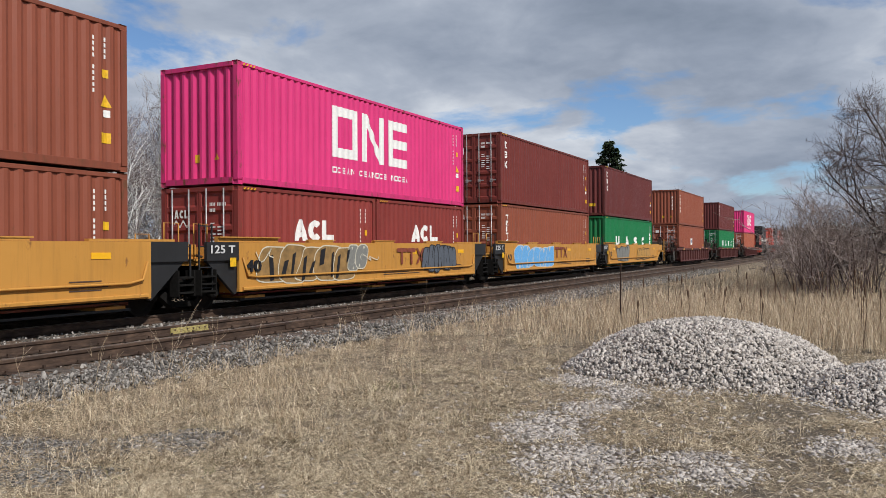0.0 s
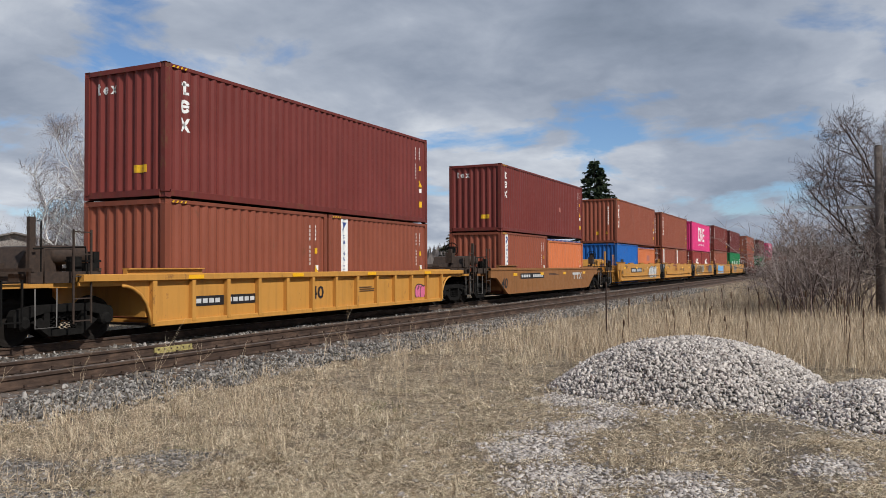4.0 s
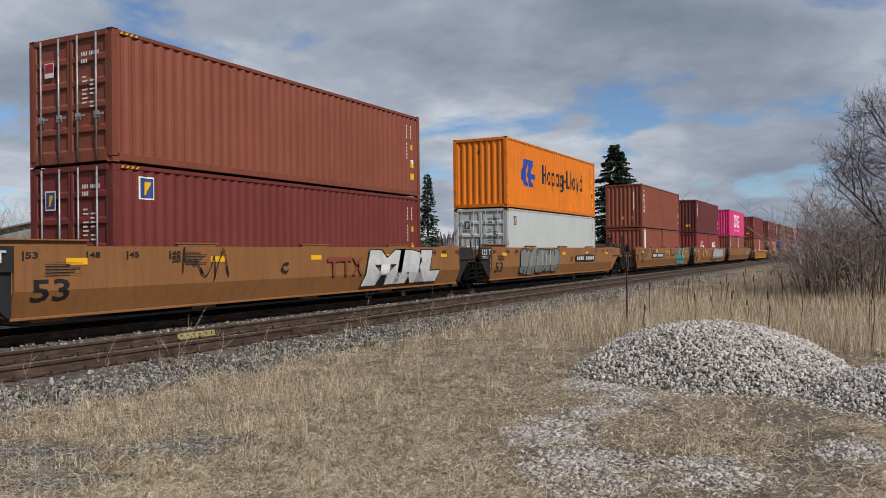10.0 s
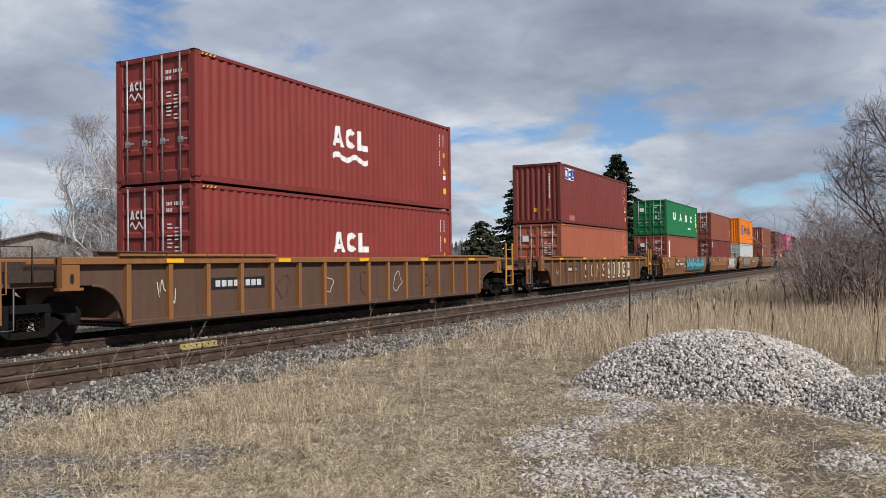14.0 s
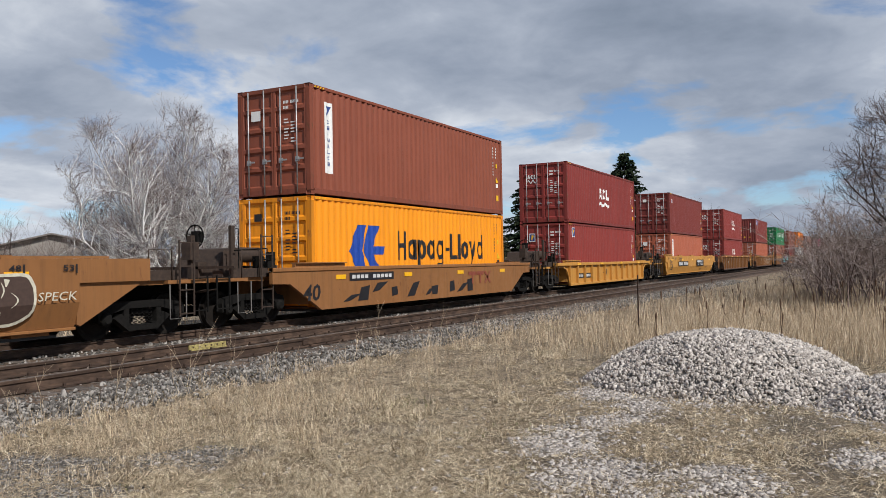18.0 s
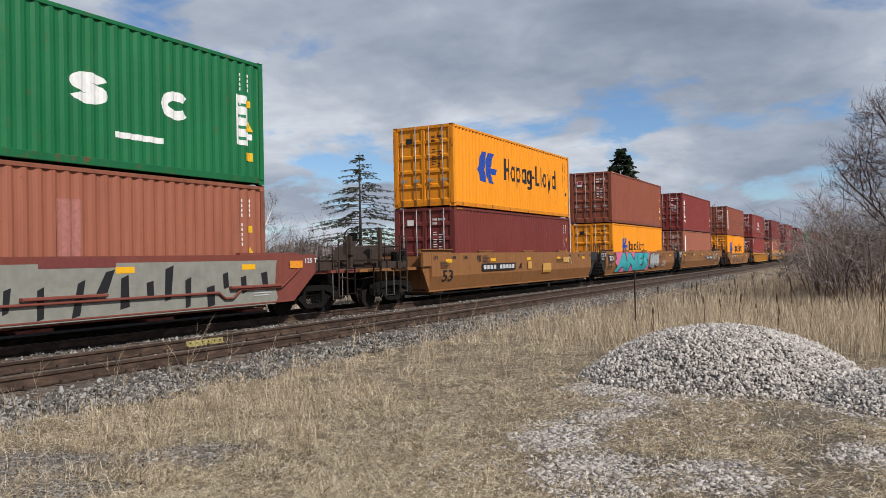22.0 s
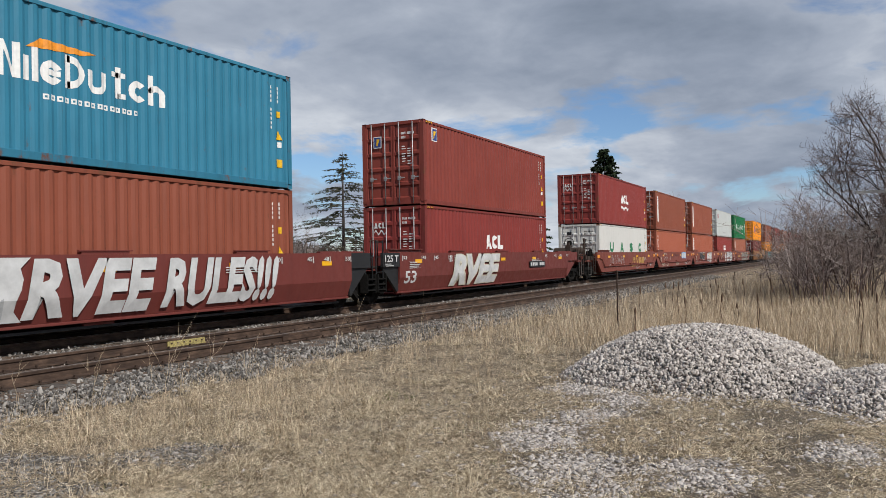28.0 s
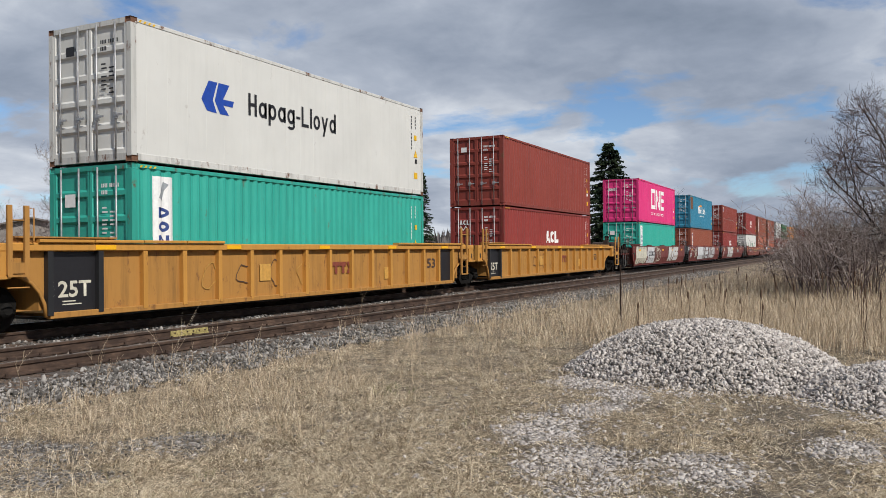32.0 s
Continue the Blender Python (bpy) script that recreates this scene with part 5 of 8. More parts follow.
def id_marks(x_end, h, yellow=True):
    """The columns of small painted codes beside the end post, and the yellow warnings."""
    w = [(x_end - 0.62, x_end - 0.578, h - 0.42 - i * 0.112, h - 0.345 - i * 0.112) for i in range(11) if i not in (4, 10)]
    w += [(x_end - 0.36, x_end - 0.318, h - 0.42 - i * 0.11, h - 0.34 - i * 0.11) for i in range(4)]
    w += [(x_end - 0.38, x_end - 0.24, 1.02, 1.16)]
    out = [("white", [[(a, c), (b, c), (b, d), (a, d)] for a, b, c, d in w])]
    if yellow:
        q = x_end - 0.43
        out.append(("yellow", [[(q, h - 1.12), (q + 0.16, h - 1.12), (q + 0.16, h - 0.96), (q, h - 0.96)], [(q - 0.04, h - 1.68), (q + 0.22, h - 1.68), (q + 0.09, h - 1.44)],
                               [(q - 0.02, 0.52), (q + 0.2, 0.52), (q + 0.2, 0.72), (q - 0.02, 0.72)]]))
    return out


def door_mesh(w, z0, z1):
    """One leaf of the end doors: a frame round five pressed panels; it faces -y."""
    def make():
        n = 5
        h = (z1 - z0) / n
        prof = []
        for i in range(n):
            a, b = z0 + i * h, z0 + (i + 1) * h
            prof += [(a, -0.02), (a + 0.09, -0.02), (a + 0.14, 0.022), (b - 0.05, 0.022)]
        prof.append((z1, -0.02))
        xs = (0, 0.06, 0.085, w - 0.085, w - 0.06, w)
        v = [(x, -0.02 if x < 0.07 or x > w - 0.07 else y, z) for z, y in prof for x in xs]
        m = len(xs)
        f = [(r * m + k, r * m + k + 1, (r + 1) * m + k + 1, (r + 1) * m + k) for r in range(len(prof) - 1) for k in range(m - 1)]
        return fix(mesh_of("door", v, f))
    return kept(("door", round(w, 3), round(z0, 3), round(z1, 3)), make)


def flat_wall(width, z0, z1, ribs):
    def make():
        rows = [(-width / 2, width / 2, 0.0, 0.05, z0, z1)]
        n = int(width / (ribs * 2))
        xs = [-width / 2]
        for i in range(n):
            c = -width / 2 + (i + 0.5) * width / n
            xs += [c - 0.010, c - 0.004, c + 0.004, c + 0.010]
        xs.append(width / 2)
        ys = [0.0] + [0.0, -0.0025, -0.0025, 0.0] * n + [0.0]
        v = [(x, y, z) for x, y in zip(xs, ys) for z in (z0, z1)]
        return mesh_of("wall", v, [(2 * i, 2 * i + 2, 2 * i + 3, 2 * i + 1) for i in range(len(xs) - 1)])
    return kept(("flat", round(width, 3), round(z0, 3), round(z1, 3)), make)


def container(colour, length=12.192, height=2.896, rear="door", logos=(), note="", reefer=False, tarp=False, marks=True, door_logo=None, end_logo=None, yellow=True):
    """A shipping container, its floor's centre at the origin and its rear end at -x. The camera's side is -y."""
    feet = "forty-foot" if length > 10 else "twenty-foot"
    what = "refrigerated container" if reefer else ("open-top container" if tarp else "shipping container")
    c = thing("refrigerated_container" if reefer else "shipping_container", f"{note or WORDS[colour] + ' weathered'} {feet} {what} riding on the train", "container", "containers on the train")
    m, edge = cpaint(colour), cpaint(colour, True)
    hl, hw, post = length / 2, CW / 2, 0.125
    # walls
    inner = length - 2 * post
    z0, z1 = 0.165, height - 0.085
    side = flat_wall(inner, z0, z1, 0.28) if reefer else corrugated(inner, z0, z1)
    part("side_wall", side, m, c, pose(0, -hw + 0.012, 0))
    part("side_wall", side, m, c, pose(0, hw - 0.012, 0, rz=180))
    part("roof", box(-hl + 0.1, hl - 0.1, -hw + 0.05, hw - 0.05, height - 0.06, height - 0.03), m, c)
    part("floor", box(-hl + 0.1, hl - 0.1, -hw + 0.05, hw - 0.05, 0.08, 0.155), m, c)
    for s in (-1, 1):
        part("bottom_rail", box(-hl + 0.17, hl - 0.17, -0.03 if s < 0 else -0.05, 0.05 if s < 0 else 0.03, 0.02, 0.17, 0.008), edge, c, (0, s * (hw - 0.03), 0))
        part("top_rail", box(-hl + 0.17, hl - 0.17, -0.035, 0.035, height - 0.10, height - 0.012, 0.01), edge, c, (0, s * (hw - 0.035), 0))
        part("end_beam", box(-0.05, 0.05, -hw + 0.16, hw - 0.16, 0.03, 0.17), edge, c, (s * (hl - 0.05), 0, 0))
        part("end_beam", box(-0.05, 0.05, -hw + 0.16, hw - 0.16, height - 0.115, height - 0.01), edge, c, (s * (hl - 0.05), 0, 0))
        for q in (-1, 1):
            part("corner_post", box(-0.07, 0.07, -0.065, 0.065, 0.11, height - 0.11, 0.012), edge, c, (s * (hl - 0.07), q * (hw - 0.065), 0))
            for z in (0, height - 0.118):
                part("corner_casting", casting(), MARK["rust"] if reefer else edge, c, pose(s * (hl - 0.087), q * (hw - 0.079), z, rz=0 if q < 0 else 180))
    # the two ends
    w = CW - 2 * 0.13
    for s, kind in ((-1, rear), (1, "wall" if rear == "door" else "door")):
        at = Matrix.Translation((s * (hl - 0.03), 0, 0)) @ pose(0, 0, 0, rz=-90 if s < 0 else 90)
        if kind == "wall":
            part("end_wall", flat_wall(w, z0, height - 0.11, 0.3) if reefer else corrugated(w, z0, height - 0.11, 1.3), m, c, at)
            continue
        for k in (0, 1):
            leaf = part("door", door_mesh(w / 2 - 0.006, z0, height - 0.11), m, c, at @ Matrix.Translation((-w / 2 if k == 0 else 0.006, -0.0, 0)))
            for rx in (0.26, 0.80) if s < 0 else ():
                part("lock_rod", tube([(rx, -0.055, 0.06), (rx, -0.055, height - 0.05)], 0.019, 6), galvanised, leaf)
                part("door_handle", boxes("handle", [(rx - 0.02, rx + 0.22, -0.085, -0.065, 0.92, 0.96), (rx - 0.05, rx + 0.05, -0.075, -0.02, 0.87, 1.0)]), galvanised, leaf)
            if s < 0:
                rows = [(0.34 + j * 0.047, 0.372 + j * 0.047, height - 0.47 - i * 0.14, height - 0.39 - i * 0.14) for i, n in ((0, 11), (1, 4)) for j in range(n) if j != 4] if k else []
                rows += [(q, q + 0.13 + 0.03 * (i % 2), height - 0.90 - i * 0.085, height - 0.868 - i * 0.085) for i in range(8) for q in (0.36, 0.58) if (i + int(q * 10)) % 5] if k else [(0.4, 0.66, height - 0.62, height - 0.42)] if door_logo is None else []
                if rows:
                    part("door_marking", rects("door_marks", rows), MARK["white" if colour not in ("white", "palegrey", "orange", "amberorange") else "black"], leaf, (0, -0.024, 0))["kind"] = "stuff"
                if k == 0 and door_logo:
                    for i, (col, polys) in enumerate(door_logo):
                        part("door_marking", mark("door_logo", polys), MARK[col], leaf, (0, -0.024 - 0.003 * i, height - 2.896))
    # painted marks on the camera's side
    everything = list(logos) + (id_marks(length - 0.16, height, yellow) if marks else [])
    for i, (col, polys) in enumerate(everything):
        flat = mark("mark", polys)
        col_m = MARK["black" if col == "white" and marks and i >= len(logos) and colour in ("white", "palegrey", "orange", "amberorange") else col]
        small = marks and i >= len(logos)
        if reefer:
            o = part("painted_mark", flat, col_m, c, (-hl, -hw + 0.012 - 0.006 - 0.002 * i, 0))
        else:
            d = draped(flat, str(polys), -hl, inner / 2)
            o = part("painted_mark", d, col_m, c, (-hl, -hw + 0.012 - 0.0025 * i, 0))
        if small:
            o.name = "code_marking"
            tagged(o, kind="stuff")
    if end_logo and rear == "wall":
        for i, (col, polys) in enumerate(end_logo):
            d = draped(mark("mark", polys), str(polys), -w / 2, w / 2)
            part("painted_mark", d, MARK[col], c, Matrix.Translation((-hl + 0.03, 0, 0)) @ pose(0, 0, 0, rz=-90) @ Matrix.Translation((-w / 2, -0.0025 * i, 0)))
    stripes = [[(x, 0.0), (x + 0.05, 0.0), (x + 0.09, 0.05), (x + 0.04, 0.05)] for x in (0.2, 0.32, 0.44, 0.56)]
    part("hazard_stripe", mark("stripes", stripes), MARK["yellow"], c, pose(-hl, -hw - 0.003, height - 0.085))
    if tarp:
        v, f = tube_data([(-hl + 0.1, 0, 0), (hl - 0.1, 0, 0)], 0.11, 10)
        part("tarpaulin", kept(("tarp", length), lambda: mesh_of("tarp", [(a, b * 1.0 + (-1.05 if b < 0 else 1.05), height - 0.02 + cc) for a, b, cc in v], f, True)), tarp_blue, c, label="rolled blue tarpaulin cover")
        part("lashing", kept(("lash", length), lambda: mesh_of("lash", *joined(*[tube_data([(-hl + 0.25 + 0.22 * i, -1.175, height + 0.07), (-hl + 0.36 + 0.22 * i, -1.18, height - 0.10)], 0.008, 4) for i in range(int((length - 0.5) / 0.22))]))), MARK["white"], c)
    return c


def casting():
    def make():
        v, f = box_data(-0.087, 0.087, -0.079, 0.079, 0, 0.118)
        bm = bmesh.new()
        vs = [bm.verts.new(p) for p in v]
        for q in f:
            bm.faces.new([vs[i] for i in q])
        bmesh.ops.recalc_face_normals(bm, faces=bm.faces)
        faces = [g for g in bm.faces if abs(g.normal.y) > 0.9 or abs(g.normal.x) > 0.9]
        bmesh.ops.inset_individual(bm, faces=faces, thickness=0.028, depth=-0.02)
        me = bpy.data.meshes.new("casting")
        bm.to_mesh(me)
        bm.free()
        me.materials.append(None)
        return me
    return kept("casting", make)
# ---- well cars ----
TRACK_Y = 14.02
CAR = {
    "ttx": paint("car_yellow", (0.46, 0.22, 0.044), rust=0.45, vary=0.05, rough=0.55, grime=0.4),
    "ttxbrown": paint("car_tan", (0.235, 0.102, 0.034), rust=0.45, vary=0.08, rough=0.6, grime=0.5),
    "ttxrib": paint("car_dirty_yellow", (0.36, 0.175, 0.042), rust=0.55, vary=0.06, rough=0.6, grime=0.75),
    "ribbrown": paint("car_brown_yellow", (0.100, 0.055, 0.038), rust=0.6, vary=0.08, rough=0.7, grime=0.5),
    "ribolive": paint("car_olive_yellow", (0.092, 0.050, 0.034), rust=0.55, vary=0.05, rough=0.65, grime=0.5),
    "bnsf": paint("car_oxide", (0.185, 0.050, 0.035), rust=0.4, vary=0.08, rough=0.6, grime=0.4),
    "aok": paint("car_maroon", (0.135, 0.030, 0.024), rust=0.4, vary=0.05, rough=0.55, grime=0.35),
    "oldmaroon": paint("car_dull_maroon", (0.085, 0.028, 0.025), rust=0.4, vary=0.05, rough=0.65),
}
CAR_WORDS = {"ttx": "yellow", "ttxrib": "dirt-streaked yellow", "ttxbrown": "dirty yellow-brown", "ribbrown": "rusty brown", "ribolive": "grimy dark brown", "bnsf": "oxide-red", "aok": "maroon", "oldmaroon": "dull dark maroon"}
iron = plain("grimy_cast_iron", (0.011, 0.010, 0.009), 0.9, 0.0, vary=0.15, grain=0.2)
black_end = plain("black_car_paint", (0.017, 0.017, 0.018), 0.55, grain=0.15, scale=4)
steel_tread = plain("worn_wheel_steel", (0.016, 0.013, 0.011), 0.75)
brown_gear = plain("rusty_brake_gear", (0.050, 0.030, 0.020), 0.85, grain=0.2)
for worn in (iron, steel_tread):
    worn.node_tree.nodes["Principled BSDF"].inputs["Specular IOR Level"].default_value = 0.15
step_steel = plain("scuffed_step_steel", (0.13, 0.12, 0.11), 0.6, 0.2)
reflector = plain("amber_reflector", (0.82, 0.42, 0.01), 0.35, grain=0.03)

SPRAY = {"silver": plain("silver_spray", (0.42, 0.43, 0.43), 0.5), "white": plain("white_spray", (0.60, 0.60, 0.59), 0.6, grain=0.12, scale=3), "cyan": plain("cyan_spray", (0.03, 0.42, 0.46), 0.5),
         "pinkspray": plain("pink_spray", (0.70, 0.16, 0.30), 0.55), "black": MARK["black"], "grey": plain("grey_spray", (0.22, 0.22, 0.20), 0.6),
         "skyblue": plain("sky_blue_spray", (0.14, 0.42, 0.78), 0.55), "cream": plain("cream_spray", (0.62, 0.58, 0.46), 0.6), "purple": plain("purple_spray", (0.16, 0.05, 0.12), 0.6),
         "ttxred": plain("red_brown_marking", (0.24, 0.055, 0.03), 0.6), "gold": plain("gold_marking", (0.50, 0.27, 0.06), 0.5), "yellow": MARK["yellow"], "orange": MARK["amber"],
         "cleanpaint": plain("overpainted_patch", (0.62, 0.33, 0.07), 0.6), "dark": plain("dark_patch", (0.07, 0.04, 0.03), 0.7), "goldwash": plain("gold_wash_spray", (0.34, 0.20, 0.07), 0.6, grain=0.2, scale=4), "slate": plain("slate_spray", (0.10, 0.115, 0.14), 0.55),
         "cantan": plain("bare_tan_paint", (0.235, 0.112, 0.040), 0.6), "mauve": plain("mauve_spray", (0.20, 0.07, 0.12), 0.6), "paleaqua": plain("pale_aqua_spray", (0.35, 0.62, 0.60), 0.55),
         "putty": plain("putty_grey_spray", (0.26, 0.255, 0.215), 0.65, grain=0.1, scale=4), "oxide": plain("oxide_patch", (0.185, 0.042, 0.035), 0.6), "rustbare": plain("bare_maroon_patch", (0.135, 0.045, 0.033), 0.65)}

FOLD_Z, FOLD_IN = 0.80, 0.16


def wheel_mesh():
    def make():
        prof = [(0.001, -0.055), (0.11, -0.055), (0.12, -0.035), (0.30, -0.01), (0.36, -0.045), (0.420, -0.045), (0.424, 0.055), (0.448, 0.07), (0.448, 0.09), (0.36, 0.09), (0.30, 0.03), (0.12, 0.07), (0.001, 0.07)]
        return mesh_of("wheel", *wheel_data(0.42, 0, 0, 26, profile=prof))
    return kept("wheel", make)


def side_frame_mesh():
    """The cast side frame of a truck: bow, pedestal jaws and the spring window."""
    def make():
        arch = [(-1.08, 0.56), (-1.02, 0.66), (-0.62, 0.74), (0.62, 0.74), (1.02, 0.66), (1.08, 0.56), (1.06, 0.36), (0.78, 0.36), (0.74, 0.52), (0.42, 0.60),
                (-0.42, 0.60), (-0.74, 0.52), (-0.78, 0.36), (-1.06, 0.36)]
        low = [(-0.70, 0.42), (-0.52, 0.50), (-0.30, 0.27), (0.30, 0.27), (0.52, 0.50), (0.70, 0.42), (0.36, 0.16), (-0.36, 0.16)]
        pieces = [prism_data(arch, -0.09, 0.09), prism_data(low, -0.09, 0.09)]
        pieces += [prism_data([(s * 0.40 - 0.06, 0.24), (s * 0.40 + 0.06, 0.24), (s * 0.40 + 0.06, 0.62), (s * 0.40 - 0.06, 0.62)], -0.08, 0.08) for s in (-1, 1)]
        return fix(mesh_of("side_frame", *joined(*pieces)))
    return kept("side_frame", make)


def spring_mesh():
    def make():
        out = []
        for i in range(5):
            pts = [(-0.24 + 0.12 * i + 0.05 * math.cos(k * 1.57), 0.05 * math.sin(k * 1.57), 0.28 + 0.30 * k / 16) for k in range(17)]
            out.append(tube_data(pts, 0.013, 3, False))
        return mesh_of("springs", *joined(*out))
    return kept("springs", make)


WHEELS = []


def truck(car, x, heavy=False):
    """A two-axle truck under a car, its centre at x."""
    t = part("truck", box(-0.22, 0.22, -1.05, 1.05, 0.48, 0.72, 0.03), iron, car, (x, 0, 0))
    for s in (-1, 1):
        part("side_frame", side_frame_mesh(), iron, t, (0, s * 1.05, 0))
        tagged(part("suspension", spring_mesh(), iron, t, (0, s * 1.05, 0)), kind="stuff")
        for a in (-0.89, 0.89) if s < 0 else ():
            part("bearing_cap", kept("cap", lambda: mesh_of("cap", *wheel_data(0.12, 0, 0, 12, profile=[(0.001, -0.08), (0.08, -0.08), (0.13, -0.03), (0.13, 0.1), (0.001, 0.1)]))), iron, t, (a, s * 1.13, 0.42) if s < 0 else pose(a, 1.13, 0.42, rz=180))
    for a in (-0.89, 0.89):
        part("axle", tube([(a, -1.0, 0.42), (a, 1.0, 0.42)], 0.075, 8), iron, t)
        for s in (-1, 1):
            w = part("wheel", wheel_mesh(), steel_tread, t, (a, s * 0.76, 0.42) if s < 0 else pose(a, 0.76, 0.42, rz=180))
            if s < 0:
                WHEELS.append((w, car, x + a))
    return t


def bent(me, key, fold):
    """A flat mark pressed onto a car's side, which leans in below its fold."""
    if not fold:
        return me

    def make():
        bm = bmesh.new()
        bm.from_mesh(me)
        bmesh.ops.bisect_plane(bm, geom=list(bm.verts) + list(bm.edges) + list(bm.faces), plane_co=(0, 0, FOLD_Z), plane_no=(0, 0, 1))
        for v in bm.verts:
            if v.co.z < FOLD_Z:
                v.co.y += (FOLD_Z - v.co.z) / (FOLD_Z - 0.36) * FOLD_IN
        out = bpy.data.meshes.new("mark")
        bm.to_mesh(out)
        bm.free()
        out.materials.clear()
        out.materials.append(None)
        return out
    return kept(("bent", key), make)


def placed(me, x0, x1, z0, z1, lean=0.0):
    """A word's mesh stretched into the box x0..x1, z0..z1."""
    def make():
        out = me.copy()
        n = len(out.vertices)
        co = np.zeros(n * 3, np.float32)
        out.vertices.foreach_get("co", co)
        co = co.reshape(n, 3)
        lo, hi = co.min(0), co.max(0)
        z = (co[:, 2] - lo[2]) / (hi[2] - lo[2])
        co[:, 0] = x0 + (co[:, 0] - lo[0]) / (hi[0] - lo[0]) * (x1 - x0) + lean * (z - 0.5)
        co[:, 2] = z0 + z * (z1 - z0)
        out.vertices.foreach_set("co", co.ravel())
        out.update()
        return out
    return kept(("placed", me.name, x0, x1, z0, z1, lean), make)


class Side:
    """Paints marks on the camera's side of a car; x counts from the rear end of its containers."""

    def __init__(self, car, shift, y, fold):
        self.car, self.shift, self.y, self.fold, self.n = car, shift, y, fold, 0

    def put(self, name, me, colour, key):
        self.n += 1
        part(name, bent(me, key, self.fold), SPRAY[colour], self.car, (self.shift, self.y - 0.002 - 0.0016 * self.n, 0))

    def word(self, text, x0, x1, z0, z1, colour="black", lean=0.0, bold=0.02, name="lettering"):
        me = placed(letters(text, 1.0, bold), x0, x1, z0, z1, lean)
        self.put(name, me, colour, (text, x0, x1, z0, z1, lean, bold))

    def bars(self, rows, colour="black", name="lettering"):
        self.put(name, rects("bars", rows), colour, ("bars", str(rows)))

    def plate(self, x0, x1, z0, z1, n=10):
        """A dark number board; the number itself is only bars."""
        self.bars([(x0, x1, z0, z1)], "black", "number_board")
        w = (x1 - x0 - 0.2) / n
        self.bars([(x0 + 0.1 + i * w + w * 0.12, x0 + 0.1 + (i + 1) * w - w * 0.12, z0 + 0.06, z1 - 0.06) for i in range(n) if i != 4], "white", "number_bars")

    def small_print(self, x, z, rows=4, w=0.5, colour="dark"):
        self.bars([(x, x + w * (0.7 + 0.3 * ((i * 5) % 3) / 2), z - i * 0.055, z - i * 0.055 + 0.022) for i in range(rows)], colour, "small_print")

    def ttx(self, x, z, w=1.7, h=0.48, colour="ttxred"):
        polys = glyph("tee", x, z, w * 0.34, h, 0.12) + glyph("tee", x + w * 0.36, z, w * 0.3, h, 0.12)
        a, b = x + w * 0.68, x + w
        polys += [[(a, z + h), (a + 0.13, z + h), (b, z), (b - 0.13, z)], [(a, z), (a + 0.13, z), (b, z + h), (b - 0.13, z + h)]]
        self.put("car_emblem", mark("emblem", polys), colour, ("ttx", x, z, w, h))

    def spray(self, text, x0, x1, z0, z1, fill, edge="black", lean=0.1, wide=0.10, cloud=None):
        """A sprayed piece: fat letters with an outline, over a cloud of colour."""
        if cloud:
            rnd = random.Random(len(text) * 7 + int(x0 * 10))
            polys = []
            n = 14
            for i in range(n):
                cx, r = x0 + (x1 - x0) * (i + 0.5) / n, (x1 - x0) / n * 1.1
                zz0, zz1 = z0 - 0.02 + rnd.random() * 0.1, z1 + 0.02 - rnd.random() * 0.15
                polys.append([(cx - r, zz0 + 0.06), (cx, zz0), (cx + r, zz0 + 0.05), (cx + r, zz1 - 0.05), (cx, zz1), (cx - r, zz1 - 0.06)])
            for k in range(2):
                self.put("graffiti", mark("cloud", polys[k::2]), cloud, ("cloud", text, x0, k))
        me = placed(letters(text, 1.0, wide + 0.035, gap=0.92), x0 - 0.04, x1 + 0.04, z0 - 0.03, z1 + 0.03, lean)
        self.put("graffiti", me, edge, ("edge", text, x0, x1, z0))
        me = placed(letters(text, 1.0, wide, gap=0.92), x0, x1, z0, z1, lean)
        self.put("graffiti", me, fill, ("fill", text, x0, x1, z0))

    def shapes(self, name, pieces, colour, key):
        """Outlines with a depth each, (points, depth), as one coat of paint."""
        def make():
            v, f = [], []
            for pts, y in pieces:
                f.append(tuple(range(len(v), len(v) + len(pts))))
                v += [(a, -y, min(max(b, 0.39), 1.54)) for a, b in pts]
            return mesh_of("coat", v, f)
        part(name, bent(kept(("coat", key), make), key, self.fold), SPRAY[colour], self.car, (self.shift, self.y - 0.002 - 0.0016 * self.n, 0))

    def line(self, pts, width, colour, key, name="graffiti", y=0.0):
        """One stroke of a spray can through points."""
        def make():
            v, n = [], len(pts)
            for i, (a, b) in enumerate(pts):
                (c, d), (e, g) = pts[max(i - 1, 0)], pts[min(i + 1, n - 1)]
                q = math.hypot(e - c, g - d) or 1
                nx, nz = -(g - d) / q * width / 2, (e - c) / q * width / 2
                v += [(a + nx, -y, b + nz), (a - nx, -y, b - nz)]
            return mesh_of("stroke", v, [(2 * i, 2 * i + 1, 2 * i + 3, 2 * i + 2) for i in range(n - 1)])
        self.n += 1
        part(name, bent(kept(("stroke", key), make), key, self.fold), SPRAY[colour], self.car, (self.shift, self.y - 0.002 - 0.0016 * self.n, 0))

